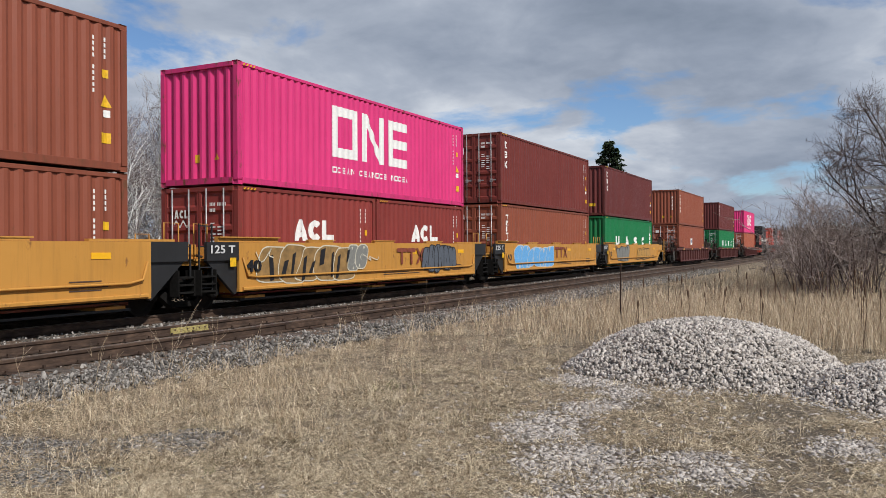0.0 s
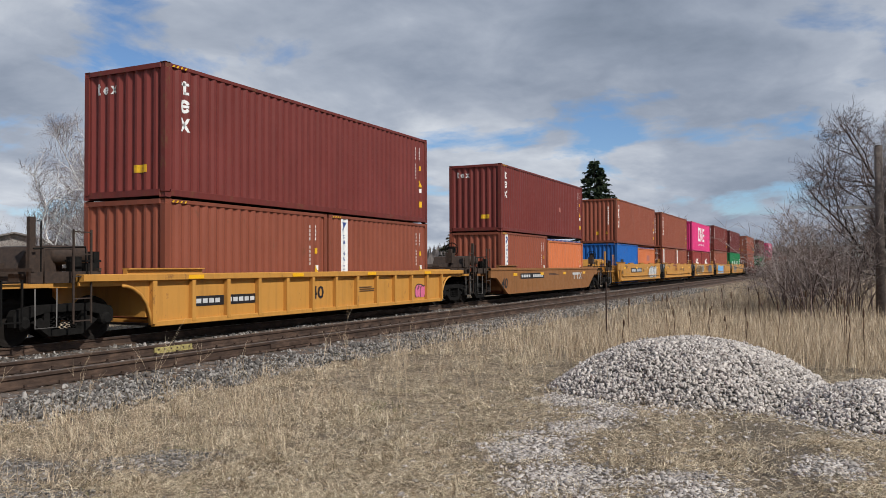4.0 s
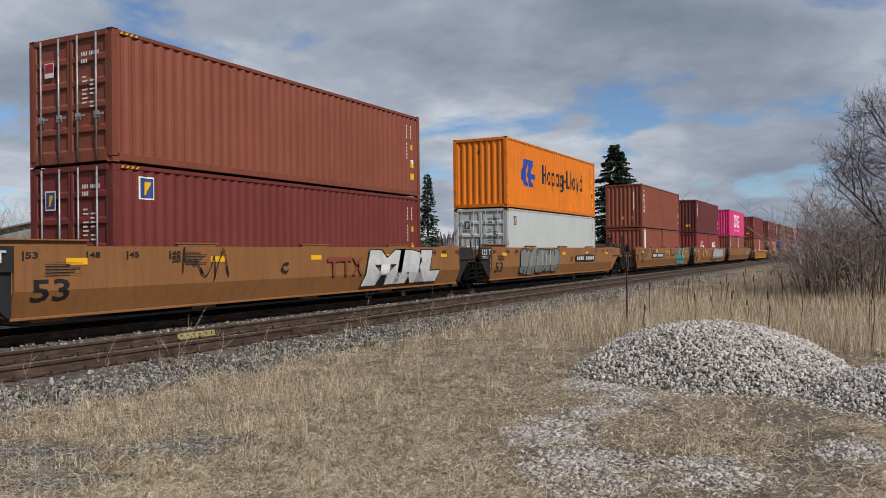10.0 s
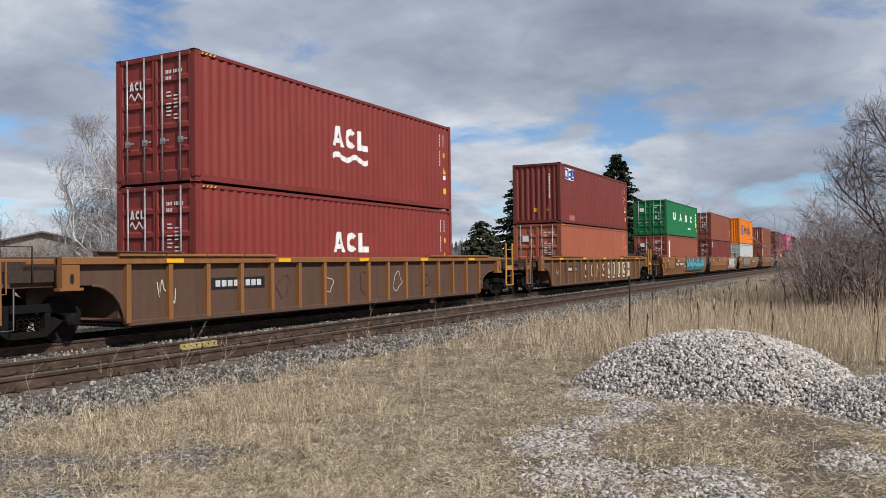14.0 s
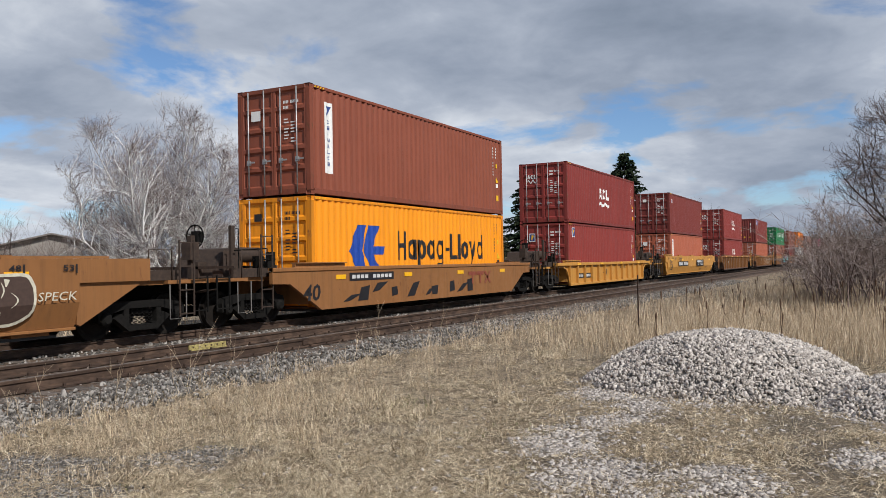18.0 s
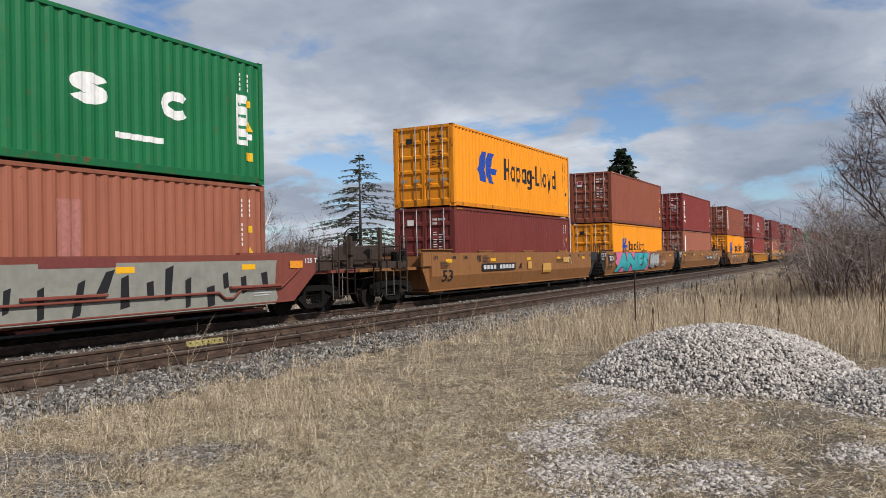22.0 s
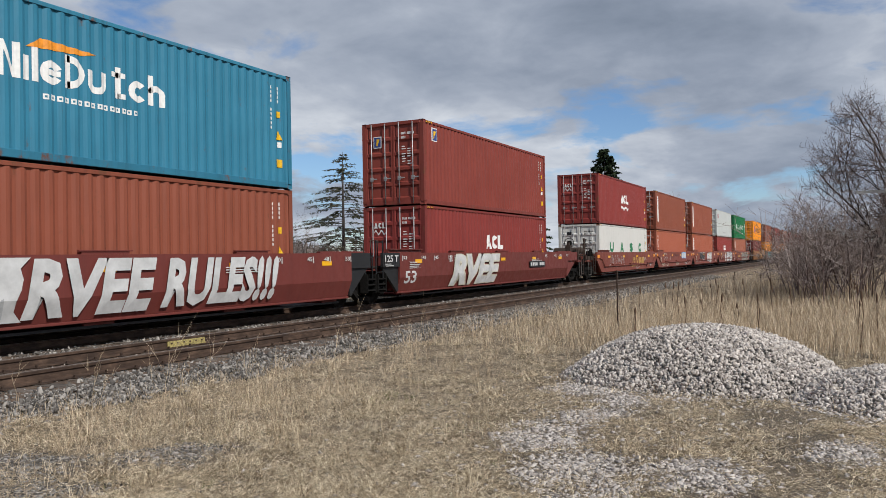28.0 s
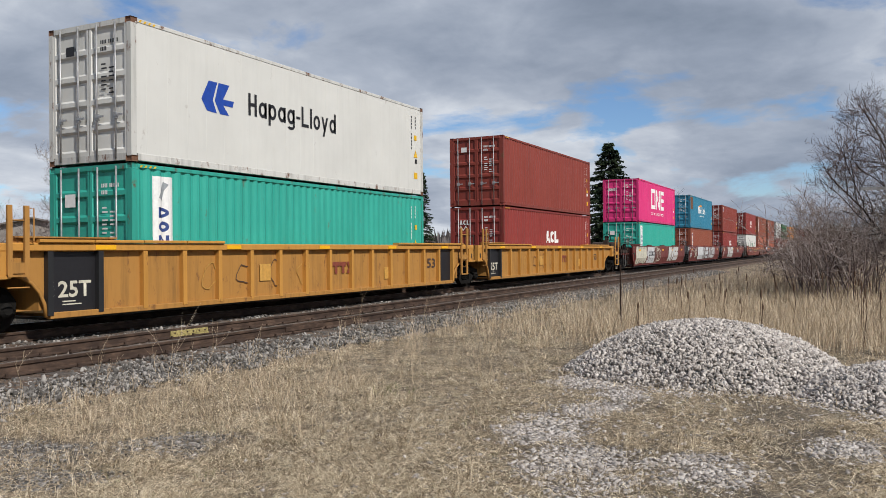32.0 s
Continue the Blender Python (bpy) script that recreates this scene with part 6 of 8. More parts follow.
    def throw(self, x0, x1, z0, z1, n, fill, edge="black", seed=1, lean=0.0, rim=0.035, marks=2, fat=1.0):
        """A row of fat bubbles, each with its outline, overlapping the one before; words that nobody can read."""
        rnd = random.Random(seed)
        w, step = (x1 - x0) / n, 0.0006
        rims, fills, lines = [], [], []
        for i in range(n):
            cx, cz = x0 + w * (i + 0.5), (z0 + z1) / 2 + rnd.uniform(-0.03, 0.03)
            a, b = w * fat * (rnd.uniform(0.58, 0.80) if n > 1 else 0.5), (z1 - z0) / 2 * rnd.uniform(0.80, 1.04)
            k, dent, turn, tip = rnd.uniform(0.42, 0.66), rnd.uniform(0.05, 0.16), rnd.uniform(0, 6.28), rnd.uniform(-0.22, 0.22) * w

            def ring(grow):
                out = []
                for j in range(22):
                    g = 2 * math.pi * j / 22
                    r = 1 + dent * math.sin(3 * g + turn)
                    px = math.copysign(abs(math.cos(g)) ** k, math.cos(g)) * (a * r + grow)
                    pz = math.copysign(abs(math.sin(g)) ** k, math.sin(g)) * (b + grow)
                    out.append((cx + px + (lean + tip) * pz / max(b, 0.1), cz + pz * (1 + 0.08 * math.sin(2 * g + turn * 2))))
                return out
            rims.append((ring(rim), 2 * i * step))
            fills.append((ring(0.0), (2 * i + 1) * step))
            for top in range(2 if marks else 0):
                u, d, g = rnd.uniform(-0.35, 0.35) * a, rnd.uniform(0.25, 0.62) * b, rnd.uniform(0.10, 0.22) * a
                z2, sg = cz + (b if top else -b) * 0.98, -1 if top else 1
                lx = lambda z: (lean + tip) * (z - cz) / max(b, 0.1)
                notch = [(cx + u - g + lx(z2), z2), (cx + u + g + lx(z2), z2 + 0.02 * sg), (cx + u + g * 0.3 + lx(z2 + sg * d), z2 + sg * d), (cx + u - g * 0.2 + lx(z2 + sg * d), z2 + sg * d * 0.9)]
                lines.append((notch, (2 * i + 1.5) * step))
            for m in range(marks - 1):
                u, v0, l = rnd.uniform(-0.45, 0.35) * a, rnd.uniform(-0.6, 0.2) * b, rnd.uniform(0.3, 0.8) * b
                bow = rnd.uniform(-0.12, 0.12)
                mid = [(cx + u + bow * math.sin(math.pi * q / 5) + lean * (v0 + l * q / 5) / max(b, 0.1), cz + v0 + l * q / 5) for q in range(6)]
                lines.append(([(c, d) for c, d in mid] + [(c + 0.03 * math.sin(math.pi * (q + 0.6) / 6.2), d) for q, (c, d) in reversed(list(enumerate(mid)))], (2 * i + 1.5) * step))
        key = (x0, x1, z0, z1, n, fill, edge, seed)
        self.shapes("graffiti", rims, edge, ("rim",) + key)
        self.shapes("graffiti", fills, fill, ("fill",) + key)
        if lines:
            self.shapes("graffiti", lines, edge, ("inner",) + key)
        self.n += 2 + int((2 * n + 2) * step / 0.0016)

    def slab(self, x0, x1, z0, z1, fill, seed=1, ragged=0.25):
        """A field of one colour with a ragged end at each side."""
        rnd = random.Random(seed)
        left = [(x0 + rnd.uniform(0, ragged), z0 + (z1 - z0) * i / 6) for i in range(7)]
        right = [(x1 - rnd.uniform(0, ragged), z1 - (z1 - z0) * i / 6) for i in range(7)]
        self.n += 1
        self.shapes("graffiti", [(left[::-1] + right[::-1], 0.0)], fill, ("slab", x0, x1, z0, z1, fill, seed))

    def wedges(self, x0, x1, z0, z1, n, colour, seed=1, size=0.5):
        """Slanted splinters of paint, the gaps and shadows of angular letters."""
        rnd = random.Random(seed)
        out = []
        for i in range(n):
            cx, h = x0 + (x1 - x0) * (i + rnd.uniform(0.25, 0.75)) / n, (z1 - z0) * rnd.uniform(0.35, 0.8)
            w, zb, k = (x1 - x0) / n * rnd.uniform(0.4, 0.9) * size, rnd.uniform(z0, z1 - h), rnd.uniform(-0.5, 0.5)
            out.append(([(cx - w * 0.5, zb), (cx + w * rnd.uniform(0.0, 0.3), zb + 0.04), (cx + w * 0.5 + k * w, zb + h), (cx - w * rnd.uniform(0, 0.4) + k * w, zb + h * 0.9)], 0.0003 * i))
        self.n += 2
        self.shapes("graffiti", out, colour, ("wedges", x0, x1, z0, z1, n, colour, seed))

    def burner(self, x0, x1, z0, z1, n, fill, edge, glow, seed=1, back="pinkspray"):
        """A large piece in interlocked slanted strokes with arrow ends, over a field of a second colour."""
        rnd = random.Random(seed)
        self.slab(x0 - 0.3, x1 + 0.3, z0, z1, back, seed, 0.5)
        w, h = (x1 - x0) / n, z1 - z0
        rims, fills, lights = [], [], []
        for i in range(n):
            cx = x0 + w * (i + 0.5)
            for k in range(3):
                lean, t = rnd.uniform(-0.5, 0.7) * w, w * rnd.uniform(0.20, 0.34)
                a, b = (cx - w * 0.3 + k * w * 0.3, z0 + 0.05 * h), (cx - w * 0.3 + k * w * 0.3 + lean, z1 - rnd.uniform(0.05, 0.25) * h)
                if k == 1:
                    a, b = (cx - w * 0.45, z0 + h * rnd.uniform(0.3, 0.5)), (cx + w * 0.5, z0 + h * rnd.uniform(0.45, 0.75))
                for grow, out, y in ((0.04, rims, 0.0), (0.0, fills, 0.0005)):
                    q = math.hypot(b[0] - a[0], b[1] - a[1])
                    ux, uz = (b[0] - a[0]) / q, (b[1] - a[1]) / q
                    m = t / 2 + grow
                    e0, e1 = (a[0] - ux * grow, a[1] - uz * grow), (b[0] + ux * grow, b[1] + uz * grow)
                    out.append(([(e0[0] - uz * m, e0[1] + ux * m), (e0[0] + uz * m, e0[1] - ux * m), (e1[0] + uz * m * 1.3, e1[1] - ux * m * 1.3), (e1[0] + ux * m, e1[1] + uz * m), (e1[0] - uz * m * 0.8, e1[1] + ux * m * 0.8)], 0.001 * (3 * i + k) + y))
                lights.append(([(a[0] + uz * t * 0.3, a[1] - ux * t * 0.3 + 0.1), (a[0] + uz * t * 0.3 + 0.03, a[1] + 0.1 - ux * t * 0.3), (b[0] + uz * t * 0.3 + 0.02, b[1] - ux * t * 0.3 - 0.1), (b[0] + uz * t * 0.3, b[1] - ux * t * 0.3 - 0.1)], 0.001 * (3 * i + k) + 0.0008))
        key = (x0, x1, z0, z1, n, fill, seed)
        self.n += 1
        self.shapes("graffiti", rims, edge, ("brim",) + key)
        self.shapes("graffiti", fills, fill, ("bfill",) + key)
        self.shapes("graffiti", lights, glow, ("blight",) + key)
        self.n += 2 + int(0.003 * n / 0.0016) + 1

    def tag(self, x, z, w, h, colour="white", seed=1, loops=5):
        """A thin quick scrawl in one line, with loops and tails."""
        rnd = random.Random(seed)
        n = loops * 2 + 2
        ctrl = [(x + w * i / n + rnd.uniform(-1.3, 1.3) * w / n, z + h * (rnd.uniform(0.45, 1.0) if rnd.random() < 0.55 else rnd.uniform(0.0, 0.55))) for i in range(n + 1)]
        pts = []
        for i in range(n):
            p0, p1, p2, p3 = ctrl[max(i - 1, 0)], ctrl[i], ctrl[i + 1], ctrl[min(i + 2, n)]
            for k in range(5):
                u = k / 5
                pts.append(tuple(0.5 * (2 * b + (c - a) * u + (2 * a - 5 * b + 4 * c - d) * u * u + (3 * b - a - 3 * c + d) * u ** 3) for a, b, c, d in zip(p0, p1, p2, p3)))
        self.line(pts, 0.026, colour, ("tag", x, z, w, seed))


def plate_profile(x0, x1, fold, top=1.57, low=0.36):
    """The side of a well car as a hollow section drawn along x; it faces -y."""
    if fold:
        ring = [(-1.52, top), (-1.52, FOLD_Z), (-1.52 + FOLD_IN, low), (-1.26, low), (-1.26, low + 0.05), (-1.32, low + 0.06), (-1.46, FOLD_Z + 0.02), (-1.46, top - 0.09), (-1.38, top - 0.09), (-1.38, top)]
    else:
        ring = [(-1.52, top), (-1.52, low), (-1.30, low), (-1.30, low + 0.06), (-1.46, low + 0.06), (-1.46, top - 0.09), (-1.38, top - 0.09), (-1.38, top)]
    n = len(ring)
    v = [(x, y, z) for x in (x0, x1) for y, z in ring]
    f = [(i, (i + 1) % n, (i + 1) % n + n, i + n) for i in range(n)] + [tuple(range(n)), tuple(range(2 * n - 1, n - 1, -1))]
    return v, f


def pair_of(name, me, material, car, label=""):
    part(name, me, material, car, label=label)
    part(name, me, material, car, pose(0, 0, 0, rz=180), label=label)


def ladder(car, x, y, z0, z1, material, w=0.42):
    rows = [(-w / 2, -w / 2 + 0.03, -0.015, 0.015, z0, z1), (w / 2 - 0.03, w / 2, -0.015, 0.015, z0, z1)]
    n = max(2, int((z1 - z0) / 0.32))
    rows += [(-w / 2, w / 2, -0.012, 0.012, z0 + 0.05 + i * (z1 - z0 - 0.1) / (n - 1) - 0.012, z0 + 0.05 + i * (z1 - z0 - 0.1) / (n - 1) + 0.012) for i in range(n)]
    part("ladder", boxes("ladder", rows), material, car, (x, y, 0))


def gate(car, x, y, w, z0, z1, material):
    """Two flat end posts with grab irons, a step below and a plate across."""
    g = part("end_ladder", boxes("gate", [(-w / 2, -w / 2 + 0.09, -0.02, 0.02, z0, z1), (w / 2 - 0.09, w / 2, -0.02, 0.02, z0, z1), (-w / 2, w / 2, -0.03, 0.03, z0, z0 + 0.04), (-w / 2 + 0.09, w / 2 - 0.09, -0.012, 0.012, 1.06, 1.24)]), material, car, (x, y, 0))
    part("grab_iron", tube([(w / 2, -0.02, z1 - 0.6), (w / 2 + 0.08, -0.02, z1 - 0.6), (w / 2 + 0.08, -0.02, z1 - 0.04), (w / 2, -0.02, z1 - 0.04)], 0.012, 5), material, g)
    for z in (0.82, z1 - 0.25):
        part("rung", tube([(-w / 2, 0, z), (w / 2, 0, z)], 0.014, 5), material, g)


def brake_wheel(car, x, y, z, material):
    pts = [(0.0, 0.26 * math.cos(a * math.pi / 8), 0.26 * math.sin(a * math.pi / 8)) for a in range(17)]
    v, f = joined(tube_data(pts, 0.018, 6, False), *[tube_data([(0, 0, 0), (0, 0.25 * math.cos(a), 0.25 * math.sin(a))], 0.012, 4) for a in (0.3, 1.56, 2.8, 4.05, 5.3)], box_data(-0.02, 0.16, -0.1, 0.1, -0.14, 0.12))
    part("brake_wheel", kept("brakewheel", lambda: mesh_of("brakewheel", v, f)), material, car, (x, y, z))


def well_car(style, colour, half, art_rear, art_front, note="", gear=True):
    """One unit of a well car, its middle at the origin, rail top at z = 0. half: half its well; an articulated end shares its truck."""
    m = CAR[colour]
    car = thing("well_car", note or f"{CAR_WORDS[colour]} well car loaded with two stacked containers", "rail car", "cars of the train")
    fold = style == "fold53"
    top, low = (1.57, 0.36) if style in ("fold53",) else (1.55, 0.42)
    if style in ("rib", "lowrib"):
        top, low = (1.56, 0.28) if style == "rib" else (1.27, 0.24)
    if style == "slope":
        top, low = 1.33, 0.24
    y = -1.52
    if style in ("fold53", "flat40"):
        pair_of("side_sill", kept(("plate", fold, half, top, low), lambda: fix(mesh_of("side", *plate_profile(-half, half, fold, top, low)))), m, car)
        if not fold:
            part("side_pipe", tube([(-half + 0.1, y - 0.02, 1.2), (-half + 0.25, y - 0.05, 0.78), (-half + 0.6, y - 0.05, 0.74), (half - 0.6, y - 0.05, 0.74), (half - 0.25, y - 0.05, 0.80), (half - 0.1, y - 0.02, 1.15)], 0.026, 6), m, car)
            pair_of("bottom_chord", box(-half + 0.1, half - 0.1, -1.57, -1.50, low + 0.02, low + 0.10, 0.015), m, car)
        else:
            pair_of("bottom_chord", box(-half, half, -1.40, -1.28, low - 0.06, low - 0.004, 0.01), m, car)
    elif style == "slope":
        o = [(-half - 1.55, top), (-half - 1.55, 0.95), (-half - 0.9, 0.93), (-half + 0.35, low), (half - 0.35, low), (half + 0.9, 0.93), (half + 1.55, 0.95), (half + 1.55, top)]
        pair_of("side_sill", prism("slope_side", o, y, y + 0.10), m, car)
        pair_of("top_chord", box(-half - 1.55, half + 1.55, y - 0.03, y + 0.14, top - 0.10, top + 0.004, 0.015), m, car)
    elif style == "bnsf":
        o = [(-half - 1.30, top), (-half - 1.30, 1.10), (-half - 0.42, low), (half + 0.42, low), (half + 1.30, 1.10), (half + 1.30, top)]
        pair_of("side_sill", prism("bnsf_side", o, y, y + 0.10), m, car)
        pair_of("bottom_chord", box(-half - 0.3, half + 0.3, y - 0.02, y, low - 0.004, low + 0.03, 0.006), m, car)
        part("side_pipe", tube([(-half - 0.9, y - 0.03, 1.22), (-half - 0.45, y - 0.04, 1.16), (-half + 0.1, y - 0.05, 0.74), (half - 2.2, y - 0.05, 0.74), (half - 2.0, y - 0.05, 0.60), (half - 1.75, y - 0.05, 0.60), (half - 1.5, y - 0.05, 0.78), (half - 0.1, y - 0.05, 0.78), (half + 0.6, y - 0.04, 1.2)], 0.028, 6), m, car)
        for x in (-half + 2.6, 0.4, half - 1.0):
            part("side_ledge", box(-0.85, 0.85, y - 0.11, y - 0.003, 0.80, 0.86, 0.012), m, car, (x, 0, 0))
    else:
        ends = [1.15 if art else 1.42 for art in (art_rear, art_front)] if style == "rib" else [1.7, 1.7]
        reach = [-half - ends[0], half + ends[1]]
        foot, heel = (half - 0.48 if style == "rib" else half - 0.05), half - 0.05
        curve = lambda x, w: [(x + 0.03 + w * (1 - math.cos(a)), low + (1.05 - low) * math.sin(a)) for a in (0, 0.3, 0.6, 0.9, 1.2, 1.4, 1.571)]
        arch, rear_arch = curve(foot, 1.2 if style == "rib" else 0.75), curve(heel, 0.75)
        outline = [(reach[0], top), (reach[0], 1.07)] + [(-x, z) for x, z in reversed([(heel, low)] + rear_arch)] + [(foot, low)] + arch + [(reach[1], 1.07), (reach[1], top)]
        part("side_plate", prism("rib_side", outline, y + 0.11, y + 0.15), m, car)
        part("side_plate", prism("rib_side", outline, -y - 0.15, -y - 0.11), m, car)
        m2 = CAR["ttxbrown"] if colour.startswith("rib") else (CAR["ttx"] if colour == "ttxrib" else m)
        for q in (y - 0.02, -y - 0.20):
            part("top_chord", box(reach[0], reach[1], q, q + 0.22, top - 0.13, top + 0.012, 0.015), m2, car)
        for s in (-1, 1) if style == "rib" else ():
            # the boxed end post; a raised black oval paints the shade in its jacking slot
            post = part("end_post", boxes("endpost", [(-0.36, 0.0, -0.02, 0.12, 1.00, 1.43), (-0.42, 0.06, -0.05, 0.12, 0.97, 1.02)]), m2, car, pose(reach[(s + 1) // 2] if s > 0 else reach[0] + 0.36, y, 0))
            part("jacking_slot", prism("slot", [(-0.20, 1.12), (-0.16, 1.08), (-0.12, 1.12), (-0.12, 1.24), (-0.16, 1.28), (-0.20, 1.24)], -0.026, -0.021), black_end, post)
        pair_of("bottom_chord", box(-heel, foot, y + 0.01, y + 0.12, low - 0.04, low + 0.07, 0.01), m, car)
        for s in (-1, 1) if style == "rib" else ():
            for i in range(4):
                part("guide_plate", box(-0.56, 0.56, y - 0.07, y + 0.16, top + 0.016, top + 0.075, 0.012), m2, car, (s * (half - 0.35 - 1.15 * i), 0, 0))
        n = 15 if half > 7 else 12
        for i in range(n + 1):
            x = -heel + (heel + foot) * i / n
            dark = style == "rib" and colour == "ttxrib" and i < 2
            part("rib", box(-0.055, 0.055, 0, 0.115, low + 0.02, top - 0.12), black_end if dark else m2, car, (x, y - 0.003, 0))
            part("rib", box(-0.055, 0.055, 0, 0.115, low + 0.02, top - 0.12), m, car, (x, -y - 0.112, 0))
        for s in (-1, 1):
            pts = [(s * (x + 0.02), y + 0.06, z) for x, z in (arch if s > 0 else rear_arch)]
            part("arch_flange", tube(pts, 0.035, 6), m, car)
    # well floor
    for i in range(5):
        x = -half + 0.8 + (2 * half - 1.6) * i / 4
        part("cross_bearer", box(-0.35, 0.35, -1.3, 1.3, 0.24, 0.296), m, car, (x, 0, 0))
    for s, art in ((-1, art_rear), (1, art_front)):
        end = half + (1.42 if half > 7 else 1.32)     # truck centre of a shared truck
        if not art:
            end = half + (1.75 if style != "rib" else 1.8)
        part("end_bulkhead", box(-0.06, 0.06, -1.38, 1.38, 0.40, top - 0.1), m, car, (s * (half + 0.03), 0, 0))
        shelf = half + 0.06
        part("end_platform", box(0.05, end - shelf + (0.25 if art else 1.9), -1.20, 1.20, 1.04, 1.13), m if gear else black_end, car, Matrix.Translation((s * shelf, 0, 0)) @ pose(0, 0, 0, rz=0 if s > 0 else 180))
        part("container_guide", boxes("guide", [(-1.05, 1.05, -1.48, -1.38, top + 0.004, top + 0.10), (-1.05, 1.05, -1.55, -1.36, top + 0.10, top + 0.125)]), m, car, pose(s * (half - 0.4), 0, 0, rz=0 if s < 0 else 180))
        part("container_guide", boxes("guide2", [(-1.05, 1.05, 1.38, 1.50, top + 0.004, top + 0.05)]), m, car, pose(s * (half - 0.4), 0, 0, rz=0 if s < 0 else 180))
        if style in ("fold53", "flat40"):
            w = 1.02 if art else (1.6 if s > 0 else 0.55)
            # the black end panels beside the shared truck, with their slanted braces
            em = black_end if art else m
            for q in (-1, 1):
                part("end_panel", prism("panel" + str(w), [(0, 1.14), (w, 1.14), (w, top), (0, top)], -0.05, 0.03), em, car, (s * half if s > 0 else s * half - w, q * 1.46, 0))
                brace = [(0, 0.40), (0.06, 0.36), (w * 0.95, 1.14), (0, 1.14)]
                part("end_brace", prism("brace" + str(s) + str(w), [(x * s, z) for x, z in brace], -0.04, 0.04), em, car, (s * (half + 0.004), q * 1.40, 0))
        if art and s < 0:
            truck(car, -end, True)
        if art:
            part("articulation_beam", box(-0.9, 0.9, -0.34, 0.34, 0.66, 1.02, 0.05), iron, car, (s * (end - 0.75), 0, 0))
            gear_m = m if style == "flat40" else (brown_gear if style != "bnsf" else m)
            part("crossover_platform", box(-0.55, 0.55, -1.25, 1.25, 1.134, 1.18), brown_gear if style != "flat40" else m, car, (s * (end - 0.42), 0, 0))
            part("handhold", tube([(-0.2, 0, 1.15), (-0.2, 0, 1.95), (0.2, 0, 1.95), (0.2, 0, 1.15)], 0.017, 6), gear_m, car, (s * (end - 0.45), -1.18, 0))
            part("handhold", tube([(-0.2, 0, 1.15), (-0.2, 0, 1.75), (0.2, 0, 1.75), (0.2, 0, 1.15)], 0.017, 6), gear_m, car, (s * (end - 0.45), 0.6, 0))
            part("brake_pipe", tube([(-0.6, 0, 1.35), (-0.2, 0.05, 1.42), (0.15, 0.3, 1.30), (0.5, 0.2, 1.22)], 0.03, 6), brown_gear, car, (s * (end - 0.5), -0.9, 0))
            part("control_box", boxes("control", [(-0.2, 0.2, -0.75, -0.35, 1.184, 1.5), (0.25, 0.45, -0.3, 0.1, 1.184, 1.38)]), gear_m, car, (s * (end - 0.55), 0, 0))
            if style == "rib":
                gate(car, s * (half + (0.3 if s > 0 else 0.6)), -1.57, 0.54 if s > 0 else 0.4, 0.52 if s > 0 else 1.0, 2.2, m)
            else:
                ladder(car, s * (end - 0.35), -1.42, 0.50 if s < 0 else 0.72, 1.95 if s < 0 else 1.5, black_end if style != "bnsf" else m)
                part("step_frame", boxes("steps", [(-0.22, 0.22, -0.2, 0.05, z, z + 0.035) for z in (0.46, 0.62, 0.78)] + [(-0.24, -0.21, -0.2, 0.05, 0.40, 0.95), (0.21, 0.24, -0.2, 0.05, 0.40, 0.95)]), iron, car, (s * (end - 0.35), -1.32, 0))
        else:
            truck(car, s * end)
            tip = half + 3.42 if style == "rib" else (half + 3.35 if half > 7 else half + 3.35)
            part("draft_sill", box(-1.0, 1.0, -0.24, 0.24, 0.70, 1.04, 0.03), iron, car, (s * (tip - 1.0), 0, 0))
            part("coupler", boxes("coupler", [(0, 0.34, -0.09, 0.09, 0.76, 0.96), (0.28, 0.46, -0.2, 0.16, 0.72, 1.0)]), iron, car, pose(s * (tip - 0.18), 0, 0, rz=0 if s > 0 else 180))
            part("end_deck", box(0, 1.05, -1.35, 1.35, 1.05, 1.12), m, car, Matrix.Translation((s * (tip - 1.15), 0, 0)) @ pose(0, 0, 0, rz=0 if s > 0 else 180) @ Matrix.Translation((0, 0, 0.004)))
            if style == "rib":
                gate(car, half + 2.44 if s > 0 else -half - 2.75, -1.46, 0.75 if s > 0 else 0.5, 0.45, 2.12 if s > 0 else 1.55, CAR["ttx"] if s > 0 else CAR["ttxbrown"])
            else:
                ladder(car, s * (tip - 1.68 if s < 0 else tip - 0.75), -1.46, 0.38, 2.12 if s < 0 else 1.95, m if style == "flat40" else brown_gear)
                ladder(car, s * (tip - 0.30), -1.40, 0.42, 1.2, iron)
            part("grab_iron", tube([(-0.3, 0, 1.12), (-0.3, 0, 1.75), (0.3, 0, 1.75), (0.3, 0, 1.12)], 0.016, 6), brown_gear, car, (s * (tip - 1.3), -1.3, 0))
            part("equipment_frame", boxes("frame", [(-0.75, 0.75, -1.28, -1.22, 1.13, 1.34), (-0.75, -0.69, -1.3, 1.3, 1.34, 1.40), (0.69, 0.75, -1.3, 1.3, 1.34, 1.40), (-0.75, 0.75, -0.2, -0.1, 1.13, 1.5)]), brown_gear, car, (s * (tip - 1.5), 0, 0))
            part("uncoupling_lever", tube([(0, -1.4, 0.9), (0.05, -0.8, 0.82), (0.05, -0.2, 0.86)], 0.018, 5), brown_gear, car, (s * (tip - 0.1), 0, 0))
            part("sill_step", tube([(-0.22, 0, 1.04), (-0.22, 0, 0.34), (0.22, 0, 0.34), (0.22, 0, 1.04)], 0.014, 6), step_steel, car, (s * (tip - 0.95), -1.42, 0))
